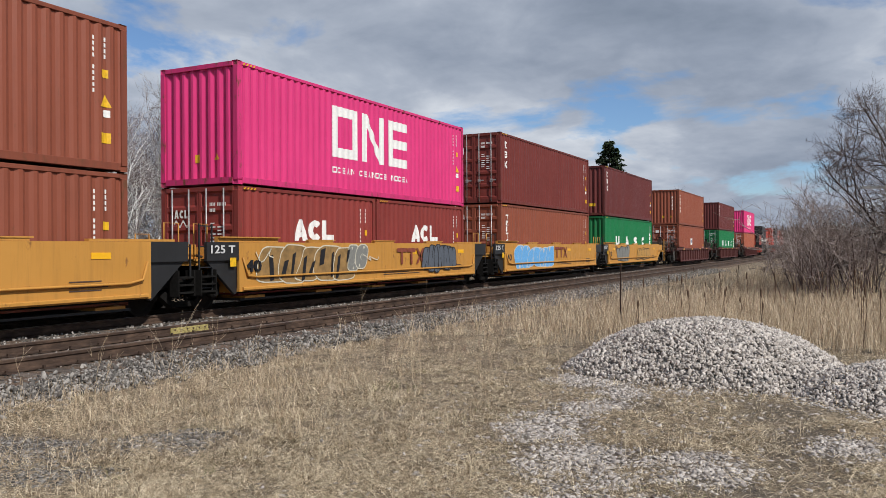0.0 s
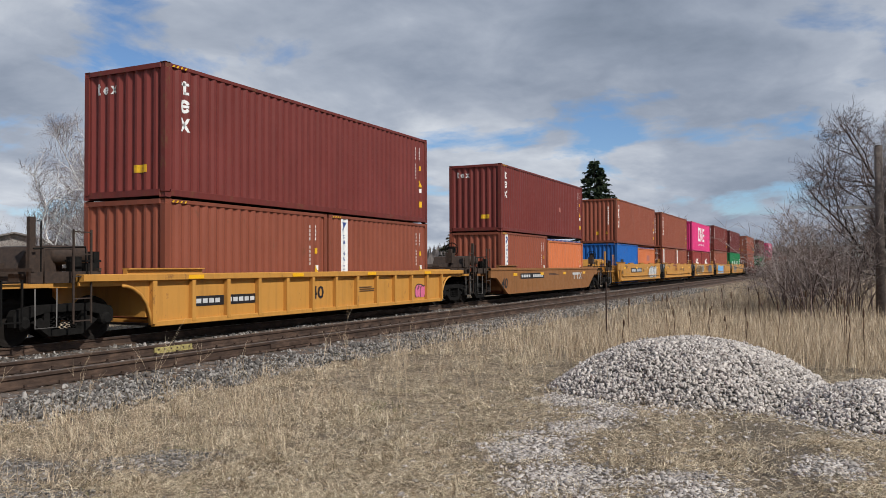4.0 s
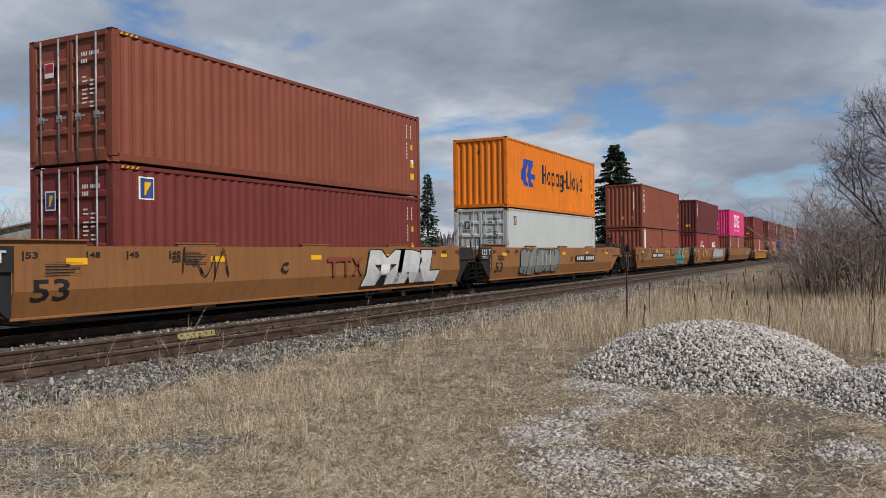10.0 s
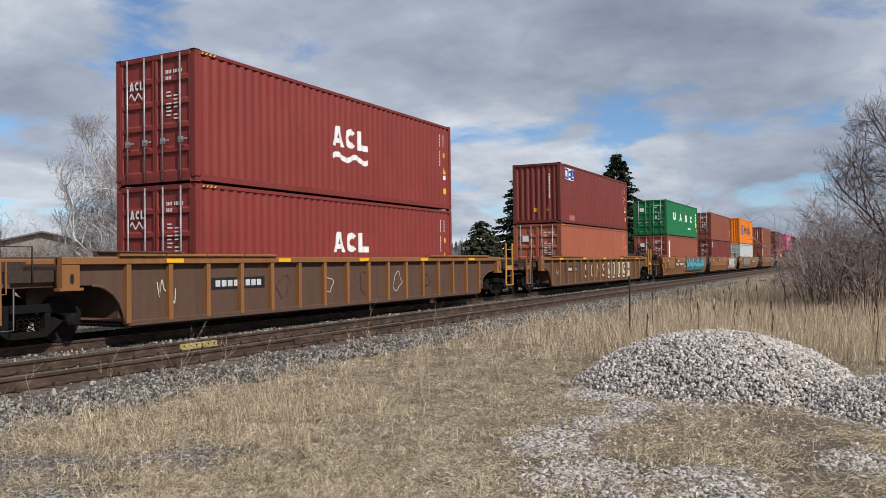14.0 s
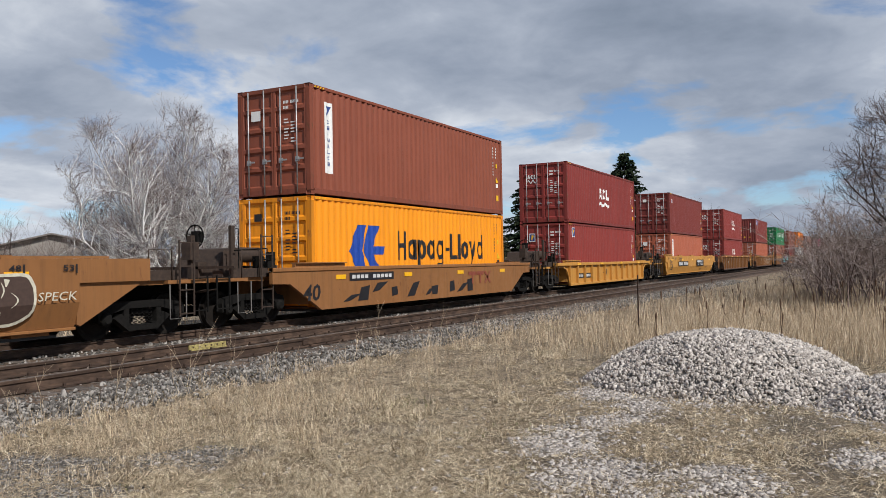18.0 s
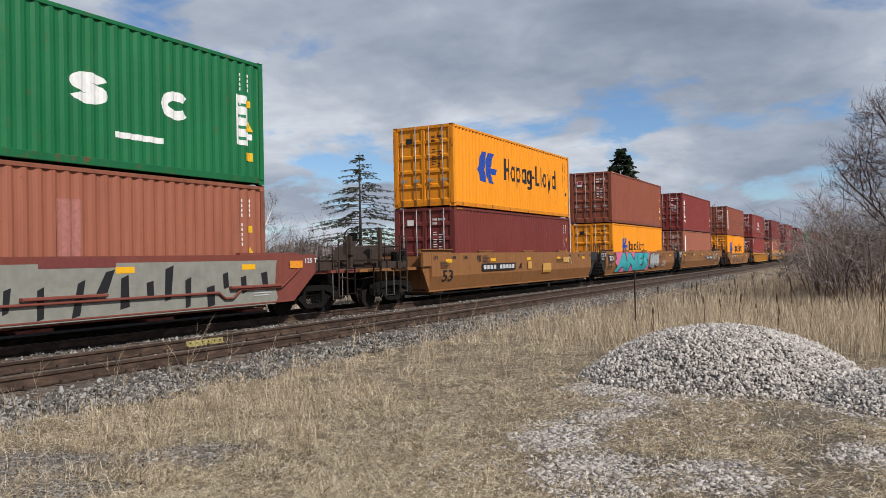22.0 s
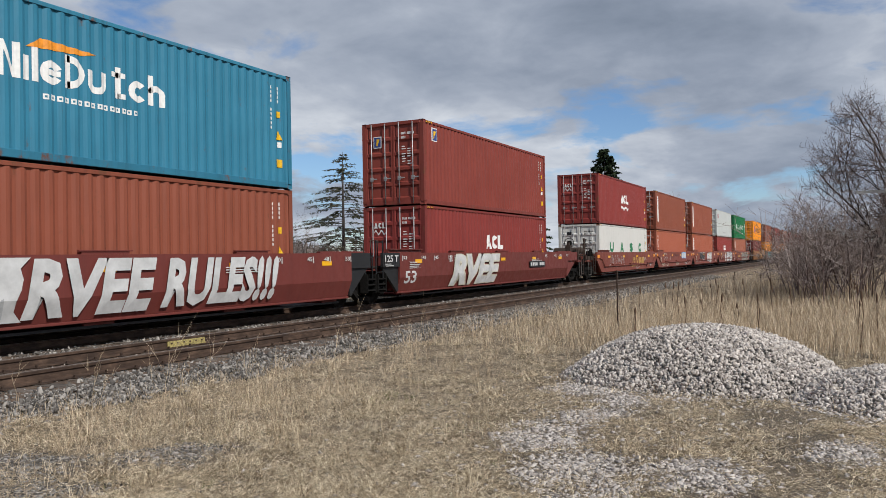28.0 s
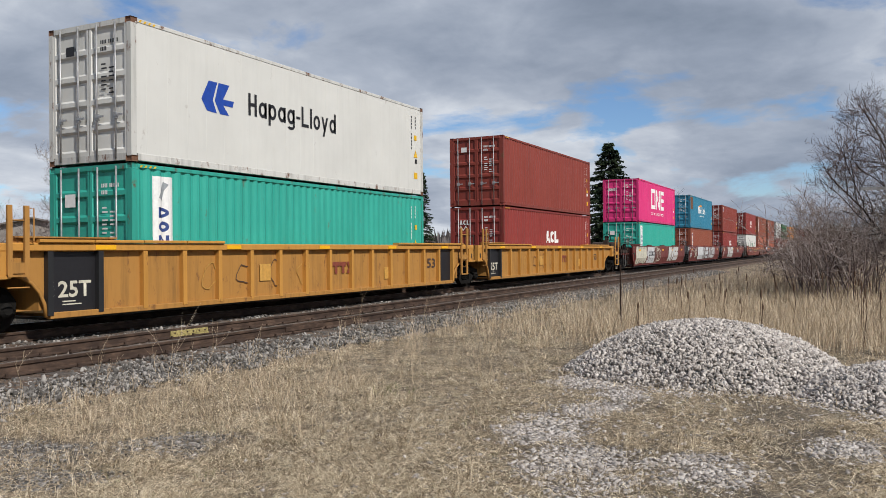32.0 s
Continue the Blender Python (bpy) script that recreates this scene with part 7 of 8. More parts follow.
            part("hose_and_valves", boxes("valves", [(-0.18, 0.18, -0.5, -0.14, 1.13, 1.45), (0.2, 0.5, -0.1, 0.3, 1.13, 1.34), (-0.6, -0.3, -0.9, -0.6, 1.13, 1.3)]), brown_gear, car, (s * (tip - 1.4), 0, 0))
            if s < 0 and style != "rib":
                rust = m if style == "flat40" else brown_gear
                brake_wheel(car, s * (tip - 0.42), -0.45, 2.08, iron)
                part("brake_stand", boxes("stand", [(-0.06, 0.06, -0.06, 0.06, 1.1, 2.1), (-0.16, 0.10, -0.14, 0.14, 1.55, 1.95)]), brown_gear, car, (s * (tip - 0.30), -0.45, 0))
                part("corner_stanchion", boxes("stanchion", [(-0.06, 0.06, -0.04, 0.04, 1.1, 2.32)]), rust, car, (s * (tip - 0.85), -1.15, 0))
                part("grab_iron", tube([(0.08, 0, 1.3), (0.16, 0, 1.3), (0.16, 0, 2.25), (0.08, 0, 2.25)], 0.014, 5), iron, car, (s * (tip - 0.85), -1.2, 0))
                part("slope_sheet", prism("hopper", [(-0.5, 1.14), (0.55, 1.14), (0.15, 1.80), (-0.35, 1.84)], -0.7, 0.6), rust, car, pose(s * (tip - 1.35), 0, 0, rz=0 if s > 0 else 180))
                part("crossover_rail", tube([(-0.4, 0, 1.75), (0.7, 0, 1.80), (0.72, 0, 1.3)], 0.018, 5), iron, car, (s * (tip - 1.2), -1.28, 0))
                part("valve_cluster", boxes("cluster", [(-0.3, -0.12, -0.1, 0.1, 1.14, 1.62), (-0.08, 0.14, -0.14, 0.02, 1.2, 1.5), (0.18, 0.30, -0.08, 0.1, 1.14, 1.72), (-0.4, 0.4, -0.02, 0.02, 1.52, 1.56)]), iron, car, (s * (tip - 2.0), -1.1, 0))
                part("air_reservoir", tube([(-0.42, -0.5, 1.66), (-0.36, -0.5, 1.66), (0.36, -0.5, 1.66), (0.42, -0.5, 1.66)], [0.12, 0.19, 0.19, 0.12], 12), rust, car, (s * (tip - 2.1), 0, 0))
            part("air_hose", tube([(0, 0.3, 0.75), (s * 0.2, 0.32, 0.55), (s * 0.42, 0.3, 0.45), (s * 0.6, 0.25, 0.5)], 0.03, 6), rubber, car, (s * (tip - 0.3), 0, 0))
    if style in ("fold53", "flat40"):
        # raised guides along the top of the sill
        for i in range(3):
            part("container_guide", boxes("lug", [(-0.55, 0.55, -0.10, 0.02, 0.0, 0.05), (-0.62, 0.62, -0.12, -0.06, 0.05, 0.075)]), m, car, (-half * 0.5 + half * 0.5 * i, -1.41, top + 0.004))
    # floor sheet added in black, to put deep shade under the car
    part("well_floor", box(-half + 0.3, half - 0.3, -1.28, 1.28, 0.19, 0.236), black_end, car)
    part("train_line_pipe", tube([(-half, -1.30, low - 0.03), (half, -1.30, low - 0.03)], 0.022, 6), iron, car)
    # amber reflectors along the side
    for i in range(5 if half > 7 else 4):
        x = -half + 1.2 + (2 * half - 2.4) * i / (4 if half > 7 else 3)
        if style in ("rib", "lowrib"):
            part("reflector", box(-0.23, 0.23, -0.006, 0.006, top - 0.105, top - 0.02), reflector, car, (x, y - 0.027, 0))
        else:
            part("reflector", box(-0.22, 0.22, -0.006, 0.006, top - 0.33, top - 0.21), reflector, car, (x, y - 0.0065, 0))
    return car, Side(car, -6.096, y - (0.002 if style not in ("rib", "lowrib") else -0.105), fold)
# ---- the train ----
MOVERS = []       # (object, x on the train, height)
FLOOR = 0.30


def load(left, lower, upper, lower_h):
    """Stacks containers over the car whose containers begin at left; lower is one long or two short ones."""
    if len(lower) == 2:
        MOVERS.append((lower[0], left + 3.03, FLOOR))
        MOVERS.append((lower[1], left + 12.19 - 3.03, FLOOR))
    else:
        MOVERS.append((lower[0], left + 6.096, FLOOR))
    if upper:
        MOVERS.append((upper, left + 6.096, FLOOR + lower_h + 0.03))
        for sx in (-1, 1):
            for sy in (-1, 1):
                part("twist_lock", box(-0.05, 0.05, -0.05, 0.05, -0.031, 0.0), iron, upper, (sx * 6.0, sy * 1.13, 0))


LONG, SHORT = 2.896, 2.591
acl_door = [("white", glyph("wedge", 0.30, 2.15, 0.14, 0.2, 0.05) + glyph("hook", 0.47, 2.15, 0.14, 0.2, 0.05) + glyph("foot", 0.63, 2.15, 0.12, 0.2, 0.05) + wave(0.30, 0.76, 1.98, 0.06))]
flag_door = logo_square(0.36, 2.05, 0.26, 0.34, "navy", "yellow")
tal_door = [("white", [[(0.34, 2.1), (0.62, 2.1), (0.62, 2.4), (0.34, 2.4)]]), ("red", [[(0.36, 2.2), (0.60, 2.2), (0.60, 2.38), (0.36, 2.38)]])]
white_door = [("white", [[(0.34, 2.05), (0.66, 2.05), (0.66, 2.32), (0.34, 2.32)]])]
tex_end = [("white", glyph("low_tee", 0.2, 2.35, 0.16, 0.25, 0.06) + glyph("loop_bar", 0.40, 2.35, 0.2, 0.18, 0.05) + glyph("cross", 0.64, 2.35, 0.2, 0.18, 0.06)), ("yellow", [[(1.35, 0.55), (1.75, 0.55), (1.75, 0.72), (1.35, 0.72)]])]
plain_end = [("yellow", [[(0.95, 0.55), (1.12, 0.55), (1.12, 0.75), (0.95, 0.75)], [(1.55, 0.6), (1.73, 0.6), (1.64, 0.78)]]), ("white", [[(1.72, 1.2 + 0.11 * i), (1.78, 1.2 + 0.11 * i), (1.78, 1.27 + 0.11 * i), (1.72, 1.27 + 0.11 * i)] for i in range(11)])]
florens = lambda z=2.25: logo_square(0.68, z, 0.33, 0.40, "navy", "yellow")


def short_pair(colour_a, colour_b, logo_a, logo_b, rear="wall", **kw):
    return [container(colour_a, 6.058, SHORT, rear, logo_a, **kw), container(colour_b, 6.058, SHORT, "wall", logo_b)]


def panels():
    return short_pair("brown", "brown", logo_panel(), logo_panel(), rear="door", note="brown weathered")


# position of each load along the train, its car, its containers
def c1():
    return ("lowrib", "oldmaroon", 6.9, 0, 0), [container("orangebrown")], container("pink", logos=logo_one(), rear="wall")


def c2():
    return ("lowrib", "oldmaroon", 6.9, 0, 0), [container("green", logos=logo_uasc())], container("darkmaroon", logos=logo_tex(), rear="wall")


def c3():
    return ("lowrib", "oldmaroon", 6.9, 0, 0), [container("brown", logos=logo_square(5.2, 1.3, 0.8, 0.5, "white", "navy"))], container("brown", logos=logo_triton(), rear="wall", end_logo=plain_end)


def c4():
    return ("flat40", "ttx", 6.4, 1, 0), [container("green", logos=logo_uasc(), rear="wall")], container("darkmaroon", logos=logo_tex(), rear="wall", end_logo=tex_end)


def c5():
    return ("flat40", "ttx", 6.4, 1, 1), [container("brown", logos=logo_triton())], container("maroon", logos=logo_tex(), door_logo=white_door)


def c6():
    return ("flat40", "ttx", 6.4, 1, 1), short_pair("acl", "acl", logo_acl(2.15, 1.05, False), logo_acl(2.2, 1.05, False), rear="door", door_logo=acl_door), container("pink", logos=logo_one(), rear="wall", end_logo=plain_end[:1])


def c7():
    return ("flat40", "ttx", 6.4, 1, 1), panels(), container("brown", logos=logo_triton(), rear="wall", end_logo=plain_end)


def c8():
    a = container("blue", 6.058, SHORT, "wall", [("black", [[(1.0, 1.26), (1.8, 1.26), (1.8, 1.56), (1.0, 1.56)]])])
    return ("flat40", "ttx", 6.4, 0, 1), [a, container("openorange", 6.058, 2.40, "wall", [("faded", [[(3.1, 1.5), (4.0, 1.5), (4.0, 1.9), (3.1, 1.9)]])], tarp=True, note="light orange")], container("brown", logos=logo_triton(), rear="wall", end_logo=plain_end)


def c9():
    a = container("brown", 6.058, SHORT, "wall", logo_panel(0.55))
    return ("slope", "ttxbrown", 6.45, 0, 0), [a, container("openorange", 6.058, 2.40, "wall", tarp=True, note="light orange")], container("maroon", logos=logo_tex() + [("faded", [[(7.9, 1.35), (8.3, 1.25), (8.2, 1.5), (8.0, 1.55)]])], rear="wall", end_logo=tex_end)


def c10():
    return ("lowrib", "ttx", 6.7, 0, 0), short_pair("brown", "brown", [], logo_panel()), container("maroon", logos=logo_tex(), rear="wall", end_logo=tex_end)


def c11():
    return ("fold53", "ttxbrown", 8.35, 1, 0), short_pair("brown", "brown", logo_panel(0.55), logo_panel(0.68)), container("pink", logos=logo_one(), rear="wall", end_logo=plain_end[:1])


def c12():
    return ("fold53", "ttxbrown", 8.35, 1, 1), short_pair("acl", "acl", logo_acl(2.0, 1.1, False), logo_acl(2.2, 1.1, False), end_logo=[("white", acl_door[0][1])]), container("darkmaroon", logos=logo_tex(), rear="wall", end_logo=tex_end)


def c13():
    return ("fold53", "ttxbrown", 8.35, 0, 1), short_pair("brown", "brown", logo_panel(), []), container("brown", logos=logo_triton(), rear="wall", end_logo=plain_end)


def c14():
    return ("fold53", "ttxbrown", 8.35, 1, 0), [container("palegrey", reefer=True, logos=florens(2.2), door_logo=flag_door, note="pale grey")], container("orange", logos=logo_hapag(), rear="wall", end_logo=[("black", glyph("wedge", 0.95, 2.25, 0.16, 0.16, 0.03))])


def c15():
    return ("fold53", "ttxbrown", 8.35, 1, 1), [container("maroon", logos=florens(), door_logo=flag_door)], container("brown", height=SHORT, door_logo=tal_door)


def c16():
    return ("fold53", "ttxbrown", 8.35, 0, 1), [container("brown", logos=logo_panel(), door_logo=white_door)], container("green", height=SHORT, logos=logo_uasc() + [("red", [[(6.75, 1.95), (6.95, 2.15), (7.15, 1.95), (6.95, 1.75)]])], door_logo=white_door)


def c17():
    return ("rib", "ribbrown", 8.2, 0, 0), [container("orangebrown", door_logo=white_door)], container("maroon", logos=logo_mol(), rear="wall", end_logo=plain_end)


def c18():
    return ("rib", "ribolive", 8.2, 0, 0), [container("acl", logos=logo_acl(), door_logo=acl_door)], container("acl", logos=logo_acl(), door_logo=acl_door)


def c19():
    return ("fold53", "ttx", 8.35, 0, 0), [container("orangebrown", logos=logo_panel(), door_logo=white_door)], container("maroon", logos=logo_square(0.7, 2.2, 0.22, 0.22, "blue", "white"))


def c20():
    return ("lowrib", "ttx", 6.7, 0, 0), [container("acl", logos=florens(), door_logo=flag_door)], container("acl", logos=logo_acl(), door_logo=acl_door)


def c21():
    return ("slope", "ttxbrown", 6.45, 0, 0), [container("amberorange", logos=logo_hapag(1.73, 1.0, 1.2, 4.3, 1.2, 1.1))], container("brown", logos=logo_panel(), door_logo=white_door)


def c22():
    return ("fold53", "ttxbrown", 8.35, 1, 0), [container("salmon", logos=logo_panel(), door_logo=white_door)], container("acl", logos=logo_acl_down(), door_logo=acl_door)


def c23():
    return ("fold53", "ttxbrown", 8.35, 1, 1), [container("amberorange", logos=logo_hapag(2.05, 1.28, 0.78, 3.45, 1.36, 0.68))], container("brown", door_logo=tal_door)


def c24():
    return ("fold53", "ttxbrown", 8.35, 0, 1), [container("maroon")], container("amberorange", logos=logo_hapag(2.0, 1.0, 1.16, 4.5, 1.24, 1.07))


def c25():
    return ("bnsf", "bnsf", 6.35, 1, 0), [container("salmon", logos=logo_panel() + [("faded", [[(6.6, 1.2), (7.1, 1.2), (7.1, 2.3), (6.6, 2.3)]])], door_logo=white_door)], container("green", logos=logo_uasc(), door_logo=white_door)


def c26():
    return ("bnsf", "bnsf", 6.35, 1, 1), [container("acl", logos=logo_acl(5.2), door_logo=acl_door)], container("palegrey", reefer=True, logos=logo_cai(), note="pale grey", door_logo=[("red", [[(0.34, 2.2), (0.6, 2.2), (0.6, 2.4), (0.34, 2.4)]])])


def c27():
    return ("bnsf", "bnsf", 6.35, 1, 1), [container("orangebrown", logos=logo_panel(), door_logo=white_door)], container("brown", logos=logo_panel(), door_logo=white_door)


def c28():
    return ("bnsf", "bnsf", 6.35, 1, 1), [container("orangebrown", logos=logo_triton())], container("brown", logos=logo_panel(), door_logo=white_door)


def c29():
    return ("bnsf", "bnsf", 6.35, 0, 1), [container("white", reefer=True, logos=logo_uasc(1.26, (2.34, 4.75, 7.15, 9.6), "green", False), note="white")], container("acl", logos=logo_acl(5.25), door_logo=acl_door)


def c30():
    return ("fold53", "aok", 8.35, 1, 0), [container("acl", logos=logo_acl(5.15), door_logo=acl_door)], container("redbrown", logos=florens(2.25), door_logo=flag_door)


def c31():
    return ("fold53", "aok", 8.35, 1, 1), [container("brown", logos=logo_panel(0.75), door_logo=white_door)], container("lightblue", logos=logo_nile())


def c32():
    return ("fold53", "aok", 8.35, 0, 1), [container("teal", logos=logo_dong(), door_logo=white_door)], container("pink", logos=logo_one(), door_logo=[("white", row_of(("ring", "posts", "bars"), 0.30, 2.1, 0.13, 0.18, 0.04, 0.03))])


def c33():
    return ("rib", "ttxrib", 8.2, 1, 0), [container("acl", logos=logo_acl(5.15), door_logo=acl_door)], container("redbrown")


def c34():
    return ("rib", "ttxrib", 8.2, 1, 1), [container("teal", logos=logo_dong(), door_logo=white_door)], container("white", reefer=True, logos=logo_hapag(1.95, 1.3, 0.7, 3.5, 1.42, 0.66), note="white")


def c35():
    return ("rib", "ttxrib", 8.2, 0, 1), [container("brown")], container("maroon")


LOADS = [(c1, 111.5), (c2, 89.6), (c3, 67.7), (c4, 45.6), (c5, 30.27), (c6, 14.57), (c7, -0.82), (c8, -15.83), (c9, -35.84), (c10, -54.91), (c11, -76.96), (c12, -96.83), (c13, -116.46),
         (c14, -139.21), (c15, -158.70), (c16, -178.03), (c17, -201.28), (c18, -224.93), (c19, -248.16), (c20, -269.92), (c21, -289.67), (c22, -311.24), (c23, -330.65), (c24, -350.04),
         (c25, -372.19), (c26, -386.88), (c27, -402.22), (c28, -417.52), (c29, -432.80), (c30, -454.02), (c31, -473.46), (c32, -492.51), (c33, -515.85), (c34, -534.95), (c35, -554.3)]
SIDES = {}
for number, (make, left) in enumerate(LOADS, 1):
    (style, colour, half, art_rear, art_front), lower, upper = make()
    car, side = well_car(style, colour, half, art_rear, art_front)
    MOVERS.append((car, left + 6.096, 0.0))
    SIDES[number] = side
    lower_h = SHORT if len(lower) == 2 else LONG
    load(left, lower, upper, lower_h)


# ---- locomotives at the head ----
loco_black = paint("locomotive_black", (0.018, 0.018, 0.019), rust=0.2, vary=0.03, rough=0.45)
loco_red = paint("locomotive_red", (0.42, 0.045, 0.02), rust=0.15, vary=0.03, rough=0.4)
loco_glass = plain("dark_cab_glass", (0.015, 0.018, 0.02), 0.1)


def locomotive():
    """A six-axle road diesel, its middle at the origin; the long hood points to the rear."""
    e = thing("diesel_locomotive", "black, red and white diesel locomotive at the head of the train", "locomotive", "locomotives")
    part("underframe", box(-10.8, 10.8, -1.45, 1.45, 1.15, 1.6, 0.04), loco_black, e)
    part("long_hood", box(-9.6, 5.2, -0.95, 0.95, 1.604, 4.2, 0.12), loco_black, e)
    part("radiator_housing", box(-10.0, -5.6, -1.45, 1.45, 3.2, 4.55, 0.15), loco_black, e)
    part("red_hood_band", boxes("band", [(-9.7, -6.6, -0.96, -0.954, 1.7, 3.15), (1.0, 5.0, -0.96, -0.954, 1.7, 4.0)]), loco_red, e)
    part("cab", box(5.2, 8.0, -1.5, 1.5, 1.604, 4.5, 0.14), loco_red, e)
    part("short_hood", box(8.0, 10.2, -0.95, 0.95, 1.604, 3.2, 0.12), loco_black, e)
    for s in (-1, 1):
        for x in (5.8, 7.0):
            part("cab_window", box(x - 0.35, x + 0.35, -0.01, 0.01, 3.3, 4.0), loco_glass, e, (0, s * 1.508, 0))
        part("handrail", tube([(-10.6, s * 1.38, 2.6), (5.0, s * 1.38, 2.6)], 0.025, 6), MARK["white"], e)
        for i in range(9):
            part("stanchion", tube([(-10.4 + i * 1.9, s * 1.38, 1.6), (-10.4 + i * 1.9, s * 1.38, 2.6)], 0.02, 5), MARK["white"], e)
        part("white_stripe", box(-9.4, 4.8, -0.003, 0.003, 2.2, 2.5), MARK["white"], e, (0, s * 0.957, 0))
    part("rear_door", box(-0.03, 0.0, -0.4, 0.4, 1.7, 3.6), loco_red, e, (-9.6, 0, 0))
    part("fuel_tank", box(-2.9, 2.9, -1.35, 1.35, 0.35, 1.146, 0.1), loco_black, e)
    part("exhaust_stack", box(-0.6, 0.6, -0.3, 0.3, 4.204, 4.5), loco_black, e)
    for c in (-6.6, 6.6):
        t = part("truck", box(-2.2, 2.2, -1.2, 1.2, 0.55, 1.05, 0.05), iron, e, (c, 0, 0))
        for a in (-1.7, 0, 1.7):
            for s in (-1, 1):
                w = part("wheel", wheel_mesh(), steel_tread, t, (a, s * 0.76, 0.42) if s < 0 else pose(a, 0.76, 0.42, rz=180))
            part("axle", tube([(a, -1.0, 0.42), (a, 1.0, 0.42)], 0.09, 8), iron, t)
    for s in (-1, 1):
        part("coupler", boxes("coupler", [(0, 0.34, -0.09, 0.09, 0.76, 0.96), (0.28, 0.46, -0.2, 0.16, 0.72, 1.0)]), iron, e, pose(s * 10.8, 0, 0, rz=0 if s > 0 else 180))
        part("end_platform", box(-0.3, 0.3, -1.4, 1.4, 0.5, 1.146), loco_red, e, (s * 10.5, 0, 0))
    return e


for x in (142.5, 165.0):
    MOVERS.append((locomotive(), x, 0.0))

# ---- paint and writing on the cars ----


def stencils(s, number="53", colour="black", art=True):
    """Length marks, the well's size and the small data boxes of a long well car."""
    x = -1.95 if art else -1.52
    s.word(number, x, x + 0.76, 0.60, 1.00, colour)
    for x, w in ((-2.12, "53"), (-0.85, "48"), (0.05, "45")):
        s.bars([(x, x + 0.035, 1.32, 1.48)], colour, "length_mark")
        s.word(w, x + 0.06, x + 0.30, 1.36, 1.47, colour)
    s.bars([(1.12, 1.155, 1.32, 1.48), (1.18, 1.42, 1.355, 1.37)], colour, "length_mark")
    s.word("40", 1.18, 1.42, 1.385, 1.48, colour)
    s.word("20", 1.18, 1.42, 1.25, 1.345, colour)
    for x, w in ((11.05, "40"), (12.35, "45"), (13.1, "48"), (14.1, "53")):
        s.word(w, x, x + 0.22, 1.36, 1.47, colour)
        s.bars([(x + 0.25, x + 0.285, 1.32, 1.48)], colour, "length_mark")
    s.bars([(-1.75, -0.95, 1.08, 1.085), (-1.75, -0.95, 1.28, 1.285)], colour, "data_box")
    s.small_print(-1.7, 1.24, 4, 0.7, "dark" if colour == "black" else "white")
    s.small_print(1.55, 1.44, 5, 0.6, "dark" if colour == "black" else "white")
    s.small_print(9.3, 1.25, 3, 1.3, "dark" if colour == "black" else "white")
    if art:
        s.word("125 T", -3.22, -2.42, 1.29, 1.50, "white")
        s.small_print(-3.2, 1.22, 2, 0.5, "white")


def forty(s, panel=True):
    s.word("40", -0.10, 0.42, 0.86, 1.14, "black")
    s.small_print(1.0, 1.42, 4, 0.7)
    s.small_print(6.0, 0.66, 2, 2.2)
    s.small_print(10.6, 0.80, 4, 1.0)
    if panel:
        s.word("125 T", -1.22, -0.45, 1.30, 1.48, "white")
        s.bars([(-0.62, -0.42, 1.0, 1.2)], "yellow", "inspection_plate")


S = SIDES
s = S[4]
forty(s)
s.throw(1.6, 4.2, 0.55, 1.4, 4, "grey", "black", 3)
s.throw(6.5, 9.8, 0.6, 1.3, 5, "gold", "black", 4)
s = S[5]
forty(s)
s.throw(0.9, 5.4, 0.52, 1.45, 6, "skyblue", "white", 5, 0.15)
s.ttx(5.7, 0.92, 1.8, 0.5)
s = S[6]
forty(s)
s.throw(0.55, 4.3, 0.52, 1.48, 5, "goldwash", "cream", 6, 0.12, 0.03, 0)
s.wedges(0.6, 4.3, 0.55, 1.45, 9, "black", 6, 0.8)
s.throw(4.15, 5.0, 0.8, 1.48, 2, "grey", "cream", 7, 0.1, 0.03)
s.tag(0.3, 1.0, 0.6, 0.5, "cream", 3, 2)
s.tag(4.9, 0.8, 0.7, 0.6, "cream", 4, 2)
s.ttx(6.77, 0.90, 1.75, 0.5)
s.throw(8.5, 10.75, 0.66, 1.48, 6, "slate", "black", 8)
s.word("40", -0.10, 0.42, 0.86, 1.14, "black")
s = S[7]
forty(s)
s.ttx(3.2, 1.0, 1.9, 0.52)
s.word("E", 8.07, 8.35, 0.98, 1.22, "black", 0.05)
s.small_print(6.4, 1.15, 2, 1.3)
s.tag(-0.2, 1.38, 0.9, 0.14, "cream", 6, 3)
s = S[8]
forty(s, False)
s.plate(2.68, 5.88, 0.97, 1.28)
s.word("A", 6.4, 6.65, 1.0, 1.24, "black", 0.05)
s.throw(8.3, 10.9, 0.58, 1.38, 5, "white", "black", 9, 0.1, 0.04, 2, 0.8)
s.tag(7.2, 1.2, 0.8, 0.25, "white", 8, 2)
s = S[9]
s.word("40", -0.75, -0.05, 0.48, 0.92, "black", 0.06)
s.plate(1.48, 4.6, 0.86, 1.10)
s.ttx(9.2, 0.74, 1.7, 0.34, "white")
s.small_print(5.4, 1.05, 2, 1.5)
s.tag(10.6, 0.6, 0.7, 0.3, "dark", 9, 2)
s = S[10]
s.word("40", 5.0, 5.6, 0.55, 0.90, "black")
s.plate(0.6, 2.8, 0.56, 0.78)
s.throw(11.0, 11.7, 0.35, 0.8, 2, "pinkspray", "dark", 10)
s.small_print(7.4, 0.8, 3, 1.0)
s = S[11]
stencils(s)
s.plate(10.6, 13.2, 0.86, 1.12)
s.tag(-1.9, 1.05, 1.0, 0.4, "cream", 12, 4)
s.bars([(4.6, 5.3, 0.85, 1.02)], "cleanpaint", "paint_patch")
s = S[12]
stencils(s)
